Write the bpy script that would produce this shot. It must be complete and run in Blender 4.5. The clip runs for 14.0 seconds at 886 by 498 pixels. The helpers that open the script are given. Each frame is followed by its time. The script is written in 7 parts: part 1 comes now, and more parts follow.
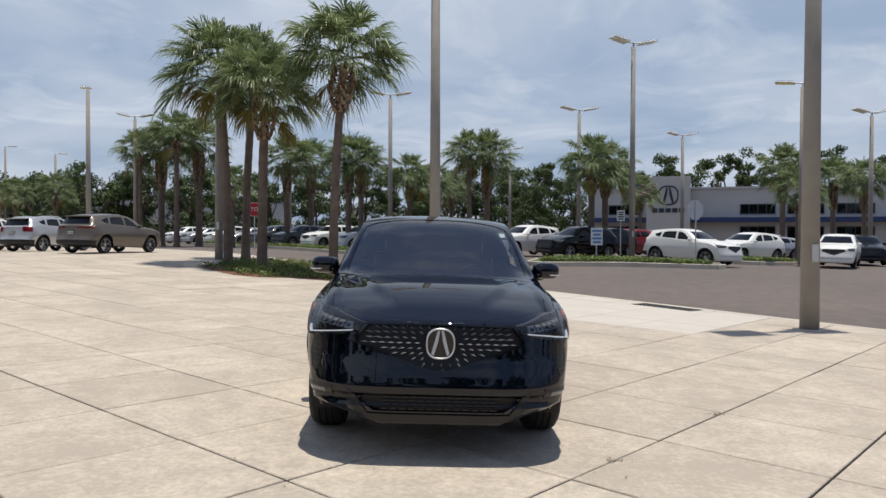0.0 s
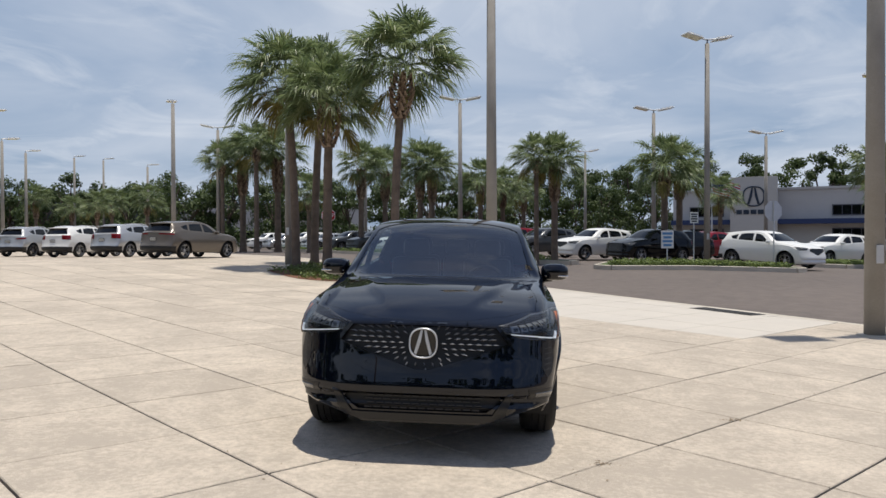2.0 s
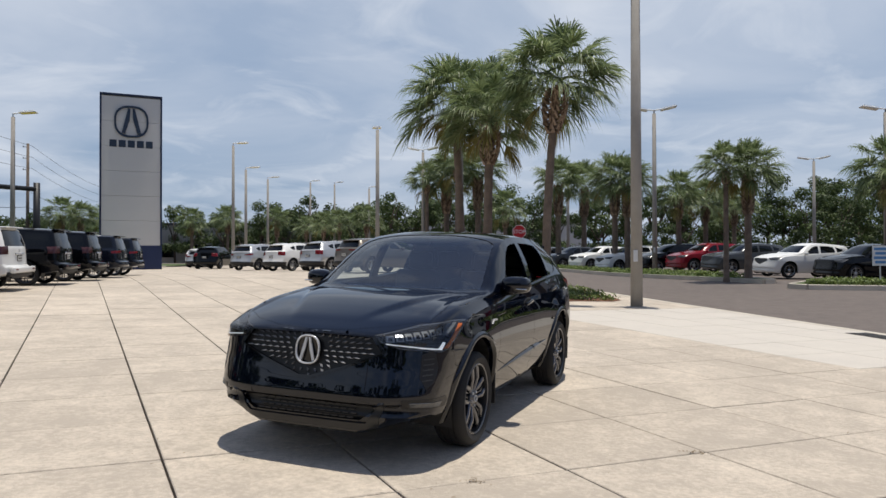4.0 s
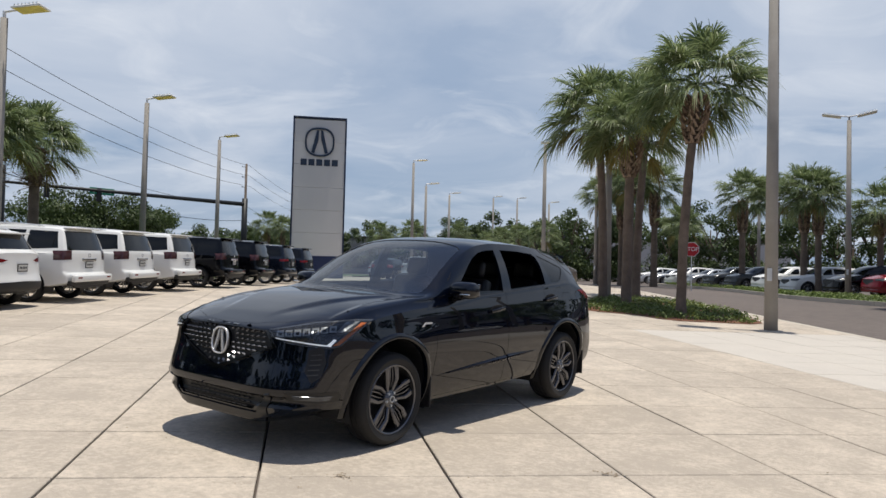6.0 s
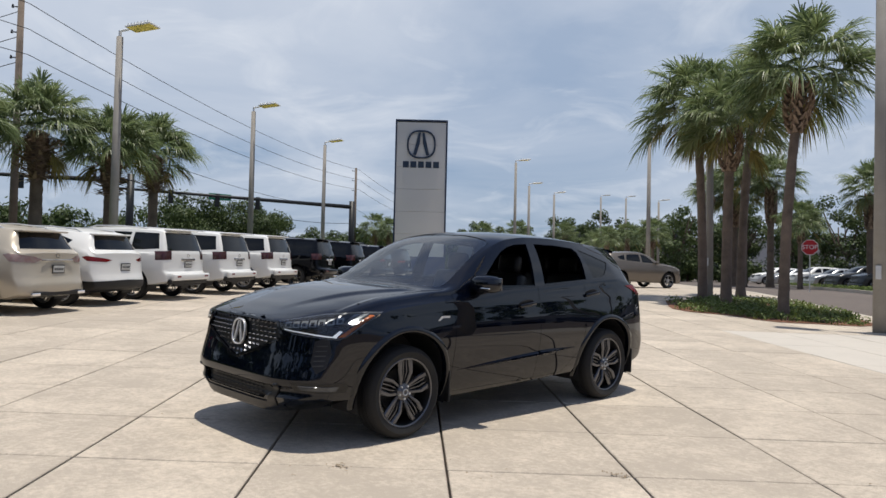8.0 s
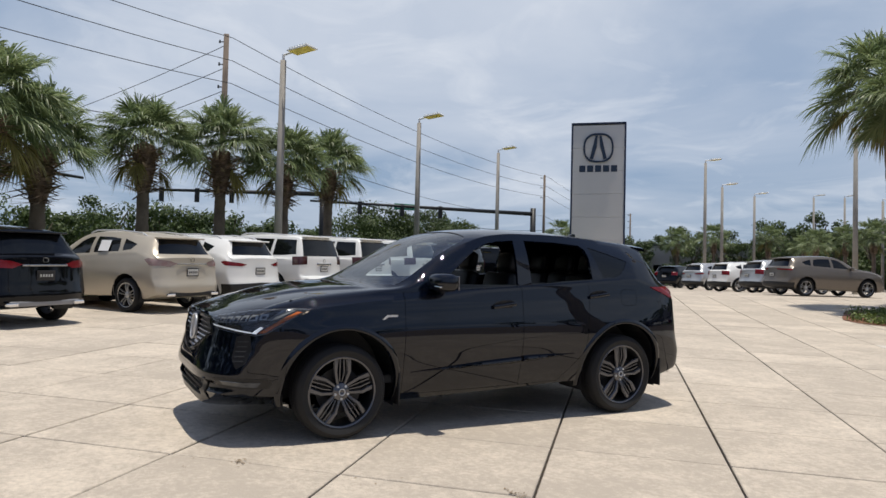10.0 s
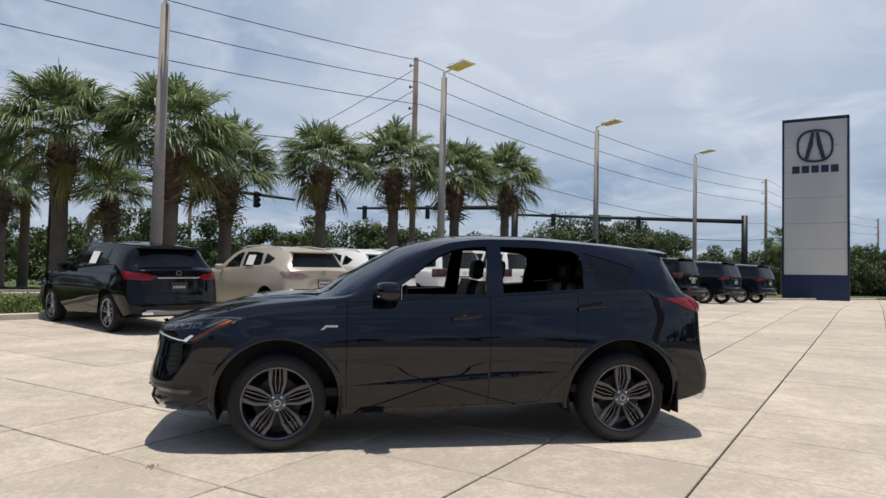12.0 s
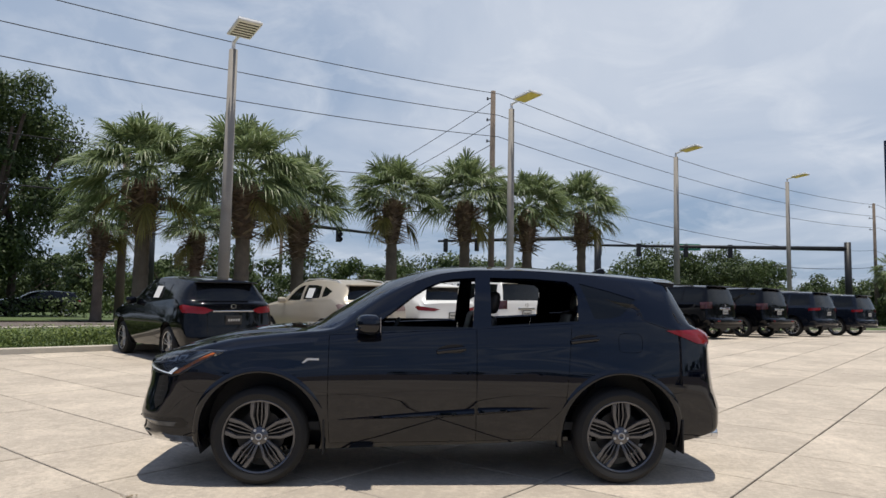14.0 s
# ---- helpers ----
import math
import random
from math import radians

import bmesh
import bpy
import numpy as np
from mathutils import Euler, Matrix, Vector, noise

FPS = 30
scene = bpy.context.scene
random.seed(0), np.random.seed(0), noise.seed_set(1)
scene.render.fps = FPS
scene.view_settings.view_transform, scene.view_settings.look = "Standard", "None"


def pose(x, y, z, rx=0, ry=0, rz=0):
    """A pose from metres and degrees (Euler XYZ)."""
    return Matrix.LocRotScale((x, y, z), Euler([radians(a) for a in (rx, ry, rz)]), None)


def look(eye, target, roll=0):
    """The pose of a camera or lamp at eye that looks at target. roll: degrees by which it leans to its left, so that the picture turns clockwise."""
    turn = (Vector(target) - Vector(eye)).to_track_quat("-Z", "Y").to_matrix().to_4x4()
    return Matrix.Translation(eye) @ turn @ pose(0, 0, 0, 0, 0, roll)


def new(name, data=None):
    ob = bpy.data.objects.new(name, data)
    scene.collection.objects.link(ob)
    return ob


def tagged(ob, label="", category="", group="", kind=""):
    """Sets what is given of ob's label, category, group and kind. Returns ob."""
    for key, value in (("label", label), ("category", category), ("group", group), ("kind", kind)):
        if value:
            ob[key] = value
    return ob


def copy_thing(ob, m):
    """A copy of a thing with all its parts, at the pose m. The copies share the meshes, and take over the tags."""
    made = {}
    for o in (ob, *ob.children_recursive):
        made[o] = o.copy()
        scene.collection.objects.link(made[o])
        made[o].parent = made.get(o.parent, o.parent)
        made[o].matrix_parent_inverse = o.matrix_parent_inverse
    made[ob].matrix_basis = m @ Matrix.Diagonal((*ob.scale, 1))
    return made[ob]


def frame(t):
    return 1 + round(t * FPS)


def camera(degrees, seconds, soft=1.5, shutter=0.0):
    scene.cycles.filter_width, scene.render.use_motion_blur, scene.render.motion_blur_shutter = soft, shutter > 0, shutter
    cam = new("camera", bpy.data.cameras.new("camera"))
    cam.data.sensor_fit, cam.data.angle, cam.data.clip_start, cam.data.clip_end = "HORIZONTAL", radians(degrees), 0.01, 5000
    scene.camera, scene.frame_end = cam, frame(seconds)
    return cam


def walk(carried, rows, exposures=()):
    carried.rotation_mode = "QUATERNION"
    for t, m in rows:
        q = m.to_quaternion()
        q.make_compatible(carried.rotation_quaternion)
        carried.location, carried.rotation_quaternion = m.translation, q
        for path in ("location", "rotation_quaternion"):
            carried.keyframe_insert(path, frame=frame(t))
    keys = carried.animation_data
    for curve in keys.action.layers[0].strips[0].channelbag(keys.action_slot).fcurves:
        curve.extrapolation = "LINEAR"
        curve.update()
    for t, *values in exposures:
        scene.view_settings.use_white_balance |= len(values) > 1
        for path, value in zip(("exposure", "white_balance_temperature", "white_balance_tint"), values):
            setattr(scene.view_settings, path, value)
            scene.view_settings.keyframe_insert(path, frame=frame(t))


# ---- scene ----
from mathutils.bvhtree import BVHTree

cam = camera(62.6, 14.0)
PATH = [
    (0, (-0.127, -7.118, 1.503), (-0.059, -5.119, 1.465), 0.2),
    (0.5, (-0.128, -7.109, 1.500), (-0.088, -5.110, 1.463), 0.2),
    (1, (-0.124, -7.071, 1.495), (-0.119, -5.071, 1.460), 0),
    (1.5, (0.062, -7.088, 1.464), (0.005, -5.089, 1.433), -0.1),
    (2, (0.527, -7.155, 1.475), (0.374, -5.161, 1.450), -0.2),
    (2.5, (1.073, -7.077, 1.465), (0.783, -5.098, 1.453), -0.3),
    (3, (1.670, -7.040, 1.465), (1.227, -5.089, 1.464), -0.3),
    (3.5, (2.235, -6.848, 1.437), (1.636, -4.940, 1.447), -0.2),
    (4, (2.822, -6.698, 1.426), (2.069, -4.845, 1.449), -0.1),
    (4.2, (3.044, -6.623, 1.406), (2.231, -4.795, 1.431), -0),
    (6.3, (4.823, -5.532, 1.328), (3.562, -3.980, 1.391), 1.5),
    (6.5, (4.873, -5.457, 1.319), (3.588, -3.926, 1.381), 1.5),
    (7, (5.012, -5.433, 1.337), (3.678, -3.943, 1.397), 1.4),
    (7.2, (5.027, -5.406, 1.329), (3.676, -3.932, 1.389), 1.4),
    (9.3, (5.881, -4.093, 1.281), (4.229, -2.967, 1.345), 1.1),
    (9.5, (5.971, -3.867, 1.286), (4.286, -2.793, 1.353), 1.15),
    (10, (6.188, -3.329, 1.257), (4.422, -2.393, 1.324), 1.4),
    (10.5, (6.407, -2.779, 1.249), (4.573, -1.985, 1.322), 1.5),
    (11, (6.486, -2.202, 1.234), (4.594, -1.560, 1.309), 1.6),
    (11.5, (6.524, -1.687, 1.248), (4.591, -1.182, 1.330), 1.4),
    (12, (6.531, -1.221, 1.268), (4.569, -0.845, 1.358), 1.3),
    (12.5, (6.511, -0.822, 1.261), (4.534, -0.545, 1.375), 1.1),
    (13, (6.533, -0.489, 1.266), (4.548, -0.293, 1.407), 1.1),
    (13.5, (6.484, -0.393, 1.275), (4.496, -0.246, 1.432), 1.1),
    (14, (6.530, -0.385, 1.284), (4.542, -0.259, 1.457), 1.1),
]
walk(cam, [(t, look(eye, target, roll)) for t, eye, target, roll in PATH])

# ---- world, sun ----
SUN_EL, SUN_AZ = radians(85.3), radians(28)  # azimuth from +x towards +y
sun_dir = Vector((math.cos(SUN_EL) * math.cos(SUN_AZ), math.cos(SUN_EL) * math.sin(SUN_AZ), math.sin(SUN_EL)))
sun = new("sun", bpy.data.lights.new("sun", "SUN"))
sun.data.energy, sun.data.angle, sun.data.color = 4.3, radians(0.9), (1.0, 0.94, 0.84)
sun.matrix_world = look((0, 0, 60), Vector((0, 0, 60)) - sun_dir)

world = bpy.data.worlds.new("sky")
scene.world = world
world.use_nodes = True
wn = world.node_tree
wn.nodes.clear()


def wnode(kind, **kw):
    n = wn.nodes.new(kind)
    for k, v in kw.items():
        n.inputs[k].default_value = v
    return n


def build_sky():
    L = wn.links.new
    sky = wn.nodes.new("ShaderNodeTexSky")
    sky.sky_type, sky.sun_disc = "NISHITA", False
    sky.sun_elevation, sky.sun_rotation = SUN_EL, radians(90) - SUN_AZ
    sky.air_density, sky.dust_density, sky.ozone_density = 1.0, 1.5, 1.5
    co = wn.nodes.new("ShaderNodeTexCoord")
    sep = wn.nodes.new("ShaderNodeSeparateXYZ")
    L(co.outputs["Generated"], sep.inputs[0])
    # project the direction on a flat cloud layer
    zz = wn.nodes.new("ShaderNodeMath"); zz.operation = "ADD"; zz.inputs[1].default_value = 0.16
    L(sep.outputs[2], zz.inputs[0])
    zm = wn.nodes.new("ShaderNodeMath"); zm.operation = "MAXIMUM"; zm.inputs[1].default_value = 0.05
    L(zz.outputs[0], zm.inputs[0])
    dx = wn.nodes.new("ShaderNodeMath"); dx.operation = "DIVIDE"
    dy = wn.nodes.new("ShaderNodeMath"); dy.operation = "DIVIDE"
    L(sep.outputs[0], dx.inputs[0]); L(zm.outputs[0], dx.inputs[1])
    L(sep.outputs[1], dy.inputs[0]); L(zm.outputs[0], dy.inputs[1])
    com = wn.nodes.new("ShaderNodeCombineXYZ")
    L(dx.outputs[0], com.inputs[0]); L(dy.outputs[0], com.inputs[1])
    n1 = wnode("ShaderNodeTexNoise", Scale=0.85, Detail=7.0, Roughness=0.52, Distortion=0.5)
    n2 = wnode("ShaderNodeTexNoise", Scale=2.1, Detail=8.0, Roughness=0.58, Distortion=0.9)
    L(com.outputs[0], n1.inputs["Vector"]); L(com.outputs[0], n2.inputs["Vector"])
    # veil of bright high cloud, more of it higher up
    r1 = wn.nodes.new("ShaderNodeValToRGB")
    r1.color_ramp.elements[0].position, r1.color_ramp.elements[1].position = 0.36, 0.66
    L(n1.outputs["Fac"], r1.inputs[0])
    up = wn.nodes.new("ShaderNodeMapRange")
    up.inputs["From Min"].default_value, up.inputs["From Max"].default_value = 0.06, 0.42
    up.inputs["To Min"].default_value, up.inputs["To Max"].default_value = 0.0, 1.0
    L(sep.outputs[2], up.inputs["Value"])
    mu = wn.nodes.new("ShaderNodeMath"); mu.operation = "MULTIPLY_ADD"; mu.inputs[1].default_value = 0.62; mu.use_clamp = True
    L(r1.outputs[0], mu.inputs[0])
    ml = wn.nodes.new("ShaderNodeMath"); ml.operation = "MULTIPLY"; ml.inputs[1].default_value = 0.36
    L(up.outputs[0], ml.inputs[0]); L(ml.outputs[0], mu.inputs[2])
    r2 = wn.nodes.new("ShaderNodeValToRGB")
    r2.color_ramp.elements[0].position, r2.color_ramp.elements[1].position = 0.5, 0.72
    L(n2.outputs["Fac"], r2.inputs[0])
    base = wn.nodes.new("ShaderNodeMix"); base.data_type = "RGBA"
    # hazy blue-grey sky of a humid day over the clear one
    haze = wn.nodes.new("ShaderNodeMix"); haze.data_type = "RGBA"
    haze.inputs["Factor"].default_value = 0.8
    sc = wn.nodes.new("ShaderNodeMix"); sc.data_type = "RGBA"; sc.blend_type = "MULTIPLY"; sc.inputs["Factor"].default_value = 1.0
    sc.inputs["B"].default_value = (0.11, 0.11, 0.11, 1)
    L(sky.outputs[0], sc.inputs["A"])
    L(sc.outputs["Result"], haze.inputs["A"])
    # deeper blue, with thinner cloud, away from the storm front
    far = wn.nodes.new("ShaderNodeVectorMath"); far.operation = "DOT_PRODUCT"
    far.inputs[1].default_value = (0.83, -0.56, 0.0)
    L(co.outputs["Generated"], far.inputs[0])
    fr = wn.nodes.new("ShaderNodeMapRange"); fr.interpolation_type = "SMOOTHSTEP"
    fr.inputs["From Min"].default_value, fr.inputs["From Max"].default_value = 0.05, 0.75
    L(far.outputs["Value"], fr.inputs["Value"])
    blue = wn.nodes.new("ShaderNodeMix"); blue.data_type = "RGBA"
    blue.inputs["A"].default_value = (0.255, 0.36, 0.53, 1)
    blue.inputs["B"].default_value = (0.075, 0.15, 0.36, 1)
    zen = wn.nodes.new("ShaderNodeMapRange"); zen.interpolation_type = "SMOOTHSTEP"
    zen.inputs["From Min"].default_value, zen.inputs["From Max"].default_value = 0.34, 0.72
    L(sep.outputs[2], zen.inputs["Value"])
    deep = wn.nodes.new("ShaderNodeMath"); deep.operation = "MAXIMUM"
    L(fr.outputs[0], deep.inputs[0]); L(zen.outputs[0], deep.inputs[1])
    L(deep.outputs[0], blue.inputs["Factor"])
    L(blue.outputs["Result"], haze.inputs["B"])
    thin = wn.nodes.new("ShaderNodeMapRange")
    thin.inputs["To Min"].default_value, thin.inputs["To Max"].default_value = 1.0, 0.25
    L(deep.outputs[0], thin.inputs["Value"])
    veil = wn.nodes.new("ShaderNodeMath"); veil.operation = "MULTIPLY"
    L(mu.outputs[0], veil.inputs[0]); L(thin.outputs[0], veil.inputs[1])
    L(veil.outputs[0], base.inputs["Factor"])
    L(haze.outputs["Result"], base.inputs["A"])
    base.inputs["B"].default_value = (0.66, 0.71, 0.80, 1)
    top = wn.nodes.new("ShaderNodeMix"); top.data_type = "RGBA"
    m3 = wn.nodes.new("ShaderNodeMath"); m3.operation = "MULTIPLY"; m3.inputs[1].default_value = 0.4
    L(r2.outputs[0], m3.inputs[0])
    L(m3.outputs[0], top.inputs["Factor"])
    L(base.outputs["Result"], top.inputs["A"])
    top.inputs["B"].default_value = (0.84, 0.87, 0.92, 1)
    bg = wnode("ShaderNodeBackground", Strength=1.0)
    out = wn.nodes.new("ShaderNodeOutputWorld")
    L(top.outputs["Result"], bg.inputs["Color"]); L(bg.outputs[0], out.inputs["Surface"])


build_sky()

# ---- materials ----
def mat(name, base=(0.5, 0.5, 0.5), rough=0.5, metal=0.0, vary=0.0, scale=4.0, fine=0.0, bump=0.0, bump_scale=60.0, coat=0.0, spec=0.5, rand=0.0, island=0.0, emit=None, trans=0.0, alpha=1.0, dark=None, ior=1.45, world=False, thin=0.0, speck=0.0):
    """A procedural surface: two scales of variation, bump, and a shade of its own for each object or island."""
    m = bpy.data.materials.new(name)
    m.use_nodes = True
    nt = m.node_tree
    b = nt.nodes["Principled BSDF"]
    L = nt.links.new
    b.inputs["Base Color"].default_value = (*base, 1)
    b.inputs["Roughness"].default_value = rough
    b.inputs["Metallic"].default_value = metal
    b.inputs["Coat Weight"].default_value = coat
    b.inputs["Coat Roughness"].default_value = 0.03
    b.inputs["Specular IOR Level"].default_value = spec
    b.inputs["Transmission Weight"].default_value = trans
    b.inputs["IOR"].default_value = ior
    b.inputs["Alpha"].default_value = alpha
    if emit:
        b.inputs["Emission Color"].default_value = (*emit[0], 1)
        b.inputs["Emission Strength"].default_value = emit[1]
    where = nt.nodes.new("ShaderNodeNewGeometry").outputs["Position"] if world else nt.nodes.new("ShaderNodeTexCoord").outputs["Object"]
    if vary or fine or rand or island:
        mix = nt.nodes.new("ShaderNodeMix")
        mix.data_type = "RGBA"
        d = dark or tuple(c * 0.45 for c in base)
        mix.inputs["A"].default_value = (*base, 1)
        mix.inputs["B"].default_value = (*d, 1)
        terms = []
        for amount, sc, det in ((vary, scale, 4.0), (fine, scale * 22, 3.0), (speck, 150.0, 2.0), (speck * 0.8, scale * 5.5, 5.0)):
            if amount:
                n = nt.nodes.new("ShaderNodeTexNoise")
                n.inputs["Scale"].default_value, n.inputs["Detail"].default_value = sc, det
                L(where, n.inputs["Vector"])
                k = nt.nodes.new("ShaderNodeMapRange")
                k.inputs["From Min"].default_value, k.inputs["From Max"].default_value = 0.3, 0.75
                k.inputs["To Max"].default_value = amount
                L(n.outputs["Fac"], k.inputs["Value"])
                terms.append(k.outputs[0])
        if rand:
            o = nt.nodes.new("ShaderNodeObjectInfo")
            k = nt.nodes.new("ShaderNodeMath"); k.operation = "MULTIPLY"; k.inputs[1].default_value = rand
            L(o.outputs["Random"], k.inputs[0]); terms.append(k.outputs[0])
        if island:
            o = nt.nodes.new("ShaderNodeNewGeometry")
            k = nt.nodes.new("ShaderNodeMath"); k.operation = "MULTIPLY"; k.inputs[1].default_value = island
            L(o.outputs["Random Per Island"], k.inputs[0]); terms.append(k.outputs[0])
        acc = terms[0]
        for t in terms[1:]:
            a = nt.nodes.new("ShaderNodeMath"); a.operation = "ADD"; a.use_clamp = True
            L(acc, a.inputs[0]); L(t, a.inputs[1]); acc = a.outputs[0]
        L(acc, mix.inputs["Factor"])
        L(mix.outputs["Result"], b.inputs["Base Color"])
    if thin:
        # leaves let part of the light through
        tr = nt.nodes.new("ShaderNodeBsdfTranslucent")
        mx = nt.nodes.new("ShaderNodeMixShader")
        mx.inputs[0].default_value = thin
        L(b.outputs[0], mx.inputs[1]); L(tr.outputs[0], mx.inputs[2]); L(mx.outputs[0], nt.nodes["Material Output"].inputs["Surface"])
        tr.inputs["Color"].default_value = (*base, 1)
        if vary or fine or rand or island:
            L(mix.outputs["Result"], tr.inputs["Color"])
    if bump:
        n = nt.nodes.new("ShaderNodeTexNoise")
        n.inputs["Scale"].default_value, n.inputs["Detail"].default_value = bump_scale, 4.0
        L(where, n.inputs["Vector"])
        bp = nt.nodes.new("ShaderNodeBump")
        bp.inputs["Strength"].default_value, bp.inputs["Distance"].default_value = bump, 0.02
        L(n.outputs["Fac"], bp.inputs["Height"]); L(bp.outputs[0], b.inputs["Normal"])
    return m


CONCRETE = mat("concrete", (0.71, 0.615, 0.50), 0.85, vary=0.42, scale=1.1, fine=0.36, bump=0.45, bump_scale=70, rand=0.24, speck=0.44, dark=(0.38, 0.33, 0.27), world=True)
CONCRETE_FAR = mat("concrete_far", (0.71, 0.615, 0.50), 0.85, vary=0.42, scale=1.1, fine=0.36, bump=0.3, bump_scale=70, island=0.24, speck=0.44, dark=(0.38, 0.33, 0.27), world=True)
CONCRETE_NEW = mat("concrete_new", (0.55, 0.505, 0.44), 0.85, vary=0.3, scale=1.1, fine=0.2, bump=0.2, bump_scale=70, island=0.15, speck=0.2, dark=(0.42, 0.39, 0.35), world=True)
KERB = mat("kerb", (0.55, 0.50, 0.42), 0.85, vary=0.4, scale=1.2, fine=0.2, bump=0.15, world=True)
ASPHALT = mat("asphalt", (0.155, 0.128, 0.112), 0.9, vary=0.35, scale=0.12, fine=0.5, bump=0.3, bump_scale=120, dark=(0.075, 0.065, 0.06), world=True)
GRASS = mat("grass", (0.09, 0.13, 0.035), 0.9, vary=0.7, scale=0.4, fine=0.5, dark=(0.05, 0.07, 0.025), world=True)
POLE = mat("pole_concrete", (0.32, 0.30, 0.27), 0.8, vary=0.45, scale=2.5, fine=0.35, bump=0.12, dark=(0.21, 0.19, 0.165))
POLE_WOOD = mat("pole_wood", (0.21, 0.165, 0.13), 0.9, vary=0.5, scale=3, fine=0.4, bump=0.3)
GALV = mat("galvanised", (0.62, 0.63, 0.64), 0.4, metal=0.4, vary=0.2, scale=5)
LAMP_LENS = mat("lamp_lens_pale", (0.93, 0.91, 0.80), 0.3, vary=0.1, scale=9)
LAMP_WHITE = mat("lamp_housing", (0.82, 0.82, 0.80), 0.5, vary=0.15, scale=5)
LAMP_LED = mat("lamp_led", (0.96, 0.80, 0.22), 0.35, vary=0.4, scale=9)
TRUNK = mat("palm_trunk", (0.23, 0.175, 0.135), 0.95, vary=0.6, scale=3, fine=0.6, bump=0.7, bump_scale=25, dark=(0.09, 0.07, 0.055))
BOOT = mat("palm_boot", (0.44, 0.33, 0.235), 0.9, vary=0.4, scale=6, fine=0.3, island=0.7, dark=(0.10, 0.065, 0.045))
FROND = mat("palm_frond", (0.30, 0.355, 0.165), 0.40, vary=0.35, scale=1.0, island=0.8, dark=(0.085, 0.13, 0.052), thin=0.42)
FROND_OLD = mat("palm_frond_old", (0.30, 0.26, 0.07), 0.6, vary=0.4, scale=1.5, island=0.6, dark=(0.13, 0.11, 0.04), thin=0.3)
BLOOM = mat("palm_bloom", (0.42, 0.40, 0.09), 0.8, vary=0.3, scale=3, island=0.6, dark=(0.25, 0.25, 0.05))
LEAF = mat("leaves", (0.105, 0.15, 0.042), 0.6, vary=0.5, scale=0.25, island=0.7, dark=(0.03, 0.05, 0.016), world=True, thin=0.25)
SHRUB = mat("shrub_leaves", (0.23, 0.29, 0.07), 0.6, vary=0.4, scale=1.5, island=0.8, dark=(0.06, 0.095, 0.025), world=True, thin=0.25)
BARK = mat("bark", (0.12, 0.09, 0.07), 0.95, vary=0.5, scale=3, fine=0.4, bump=0.4)
SIGN_WHITE = mat("sign_panel", (0.60, 0.585, 0.56), 0.42, vary=0.12, scale=0.4, rand=0.06)
SIGN_DARK = mat("sign_frame", (0.012, 0.022, 0.06), 0.35, vary=0.3, scale=2)
SIGN_BLUE = mat("sign_base", (0.010, 0.022, 0.075), 0.4, vary=0.3, scale=2)
SIGN_MARK = mat("sign_mark", (0.035, 0.05, 0.075), 0.3, metal=0.3, vary=0.3, scale=3)
BLACK_PAINT = mat("black_paint", (0.0010, 0.0020, 0.0058), 0.010, spec=0.66)
FACADE = mat("facade_render", (0.52, 0.50, 0.47), 0.8, vary=0.2, scale=0.3, fine=0.1)
FACADE_DARK = mat("facade_cladding", (0.10, 0.10, 0.11), 0.6, vary=0.2, scale=0.3)
CANOPY = mat("canopy_blue", (0.02, 0.04, 0.12), 0.45, vary=0.2, scale=1)
SIGNAL = mat("signal_metal", (0.012, 0.013, 0.015), 0.5, vary=0.2, scale=2)
GREEN_SIGN = mat("street_sign_green", (0.02, 0.22, 0.13), 0.5, vary=0.15, scale=3)
STOP_RED = mat("stop_red", (0.42, 0.015, 0.02), 0.45, vary=0.15, scale=4)
WHITE_PAINT = mat("white_lettering", (0.75, 0.75, 0.73), 0.6, vary=0.1, scale=6)
WIRE = mat("cable", (0.02, 0.02, 0.022), 0.7, vary=0.1, scale=2)
BLUE_SIGN = mat("sign_blue", (0.10, 0.26, 0.50), 0.5, vary=0.3, scale=9)
FLAG_RED = mat("flag_red", (0.40, 0.02, 0.04), 0.8, vary=0.2, scale=3)
FLAG_WHITE = mat("flag_white", (0.7, 0.7, 0.7), 0.8, vary=0.1, scale=3)
FLAG_BLUE = mat("flag_blue", (0.03, 0.04, 0.14), 0.8, vary=0.2, scale=3)
MULCH = mat("mulch", (0.20, 0.09, 0.05), 0.95, vary=0.5, scale=2, fine=0.4, bump=0.5)
STEEL = mat("steel_grate", (0.09, 0.085, 0.08), 0.6, metal=0.5, vary=0.4, scale=6)
DEBRIS = mat("dry_leaves", (0.30, 0.23, 0.15), 0.9, vary=0.4, scale=8, island=0.5)
PLASTIC = mat("black_plastic", (0.012, 0.012, 0.013), 0.55, vary=0.3, scale=6)
GLOSS = mat("gloss_black_trim", (0.004, 0.004, 0.005), 0.08, spec=0.6)
TYRE = mat("tyre_rubber", (0.014, 0.0138, 0.0138), 0.75, vary=0.35, scale=7, bump=0.1, bump_scale=40)
RIM = mat("dark_alloy", (0.13, 0.13, 0.137), 0.24, metal=0.75, vary=0.2, scale=8)
RIM_SILVER = mat("silver_alloy", (0.5, 0.5, 0.5), 0.3, metal=0.8, vary=0.2, scale=8)
CHROME = mat("chrome", (0.75, 0.76, 0.78), 0.09, metal=1.0)
EMBLEM = mat("emblem_chrome", (0.66, 0.67, 0.69), 0.3, metal=0.5)
GREY_TRIM = mat("grey_trim", (0.03, 0.031, 0.033), 0.5, vary=0.2, scale=8)
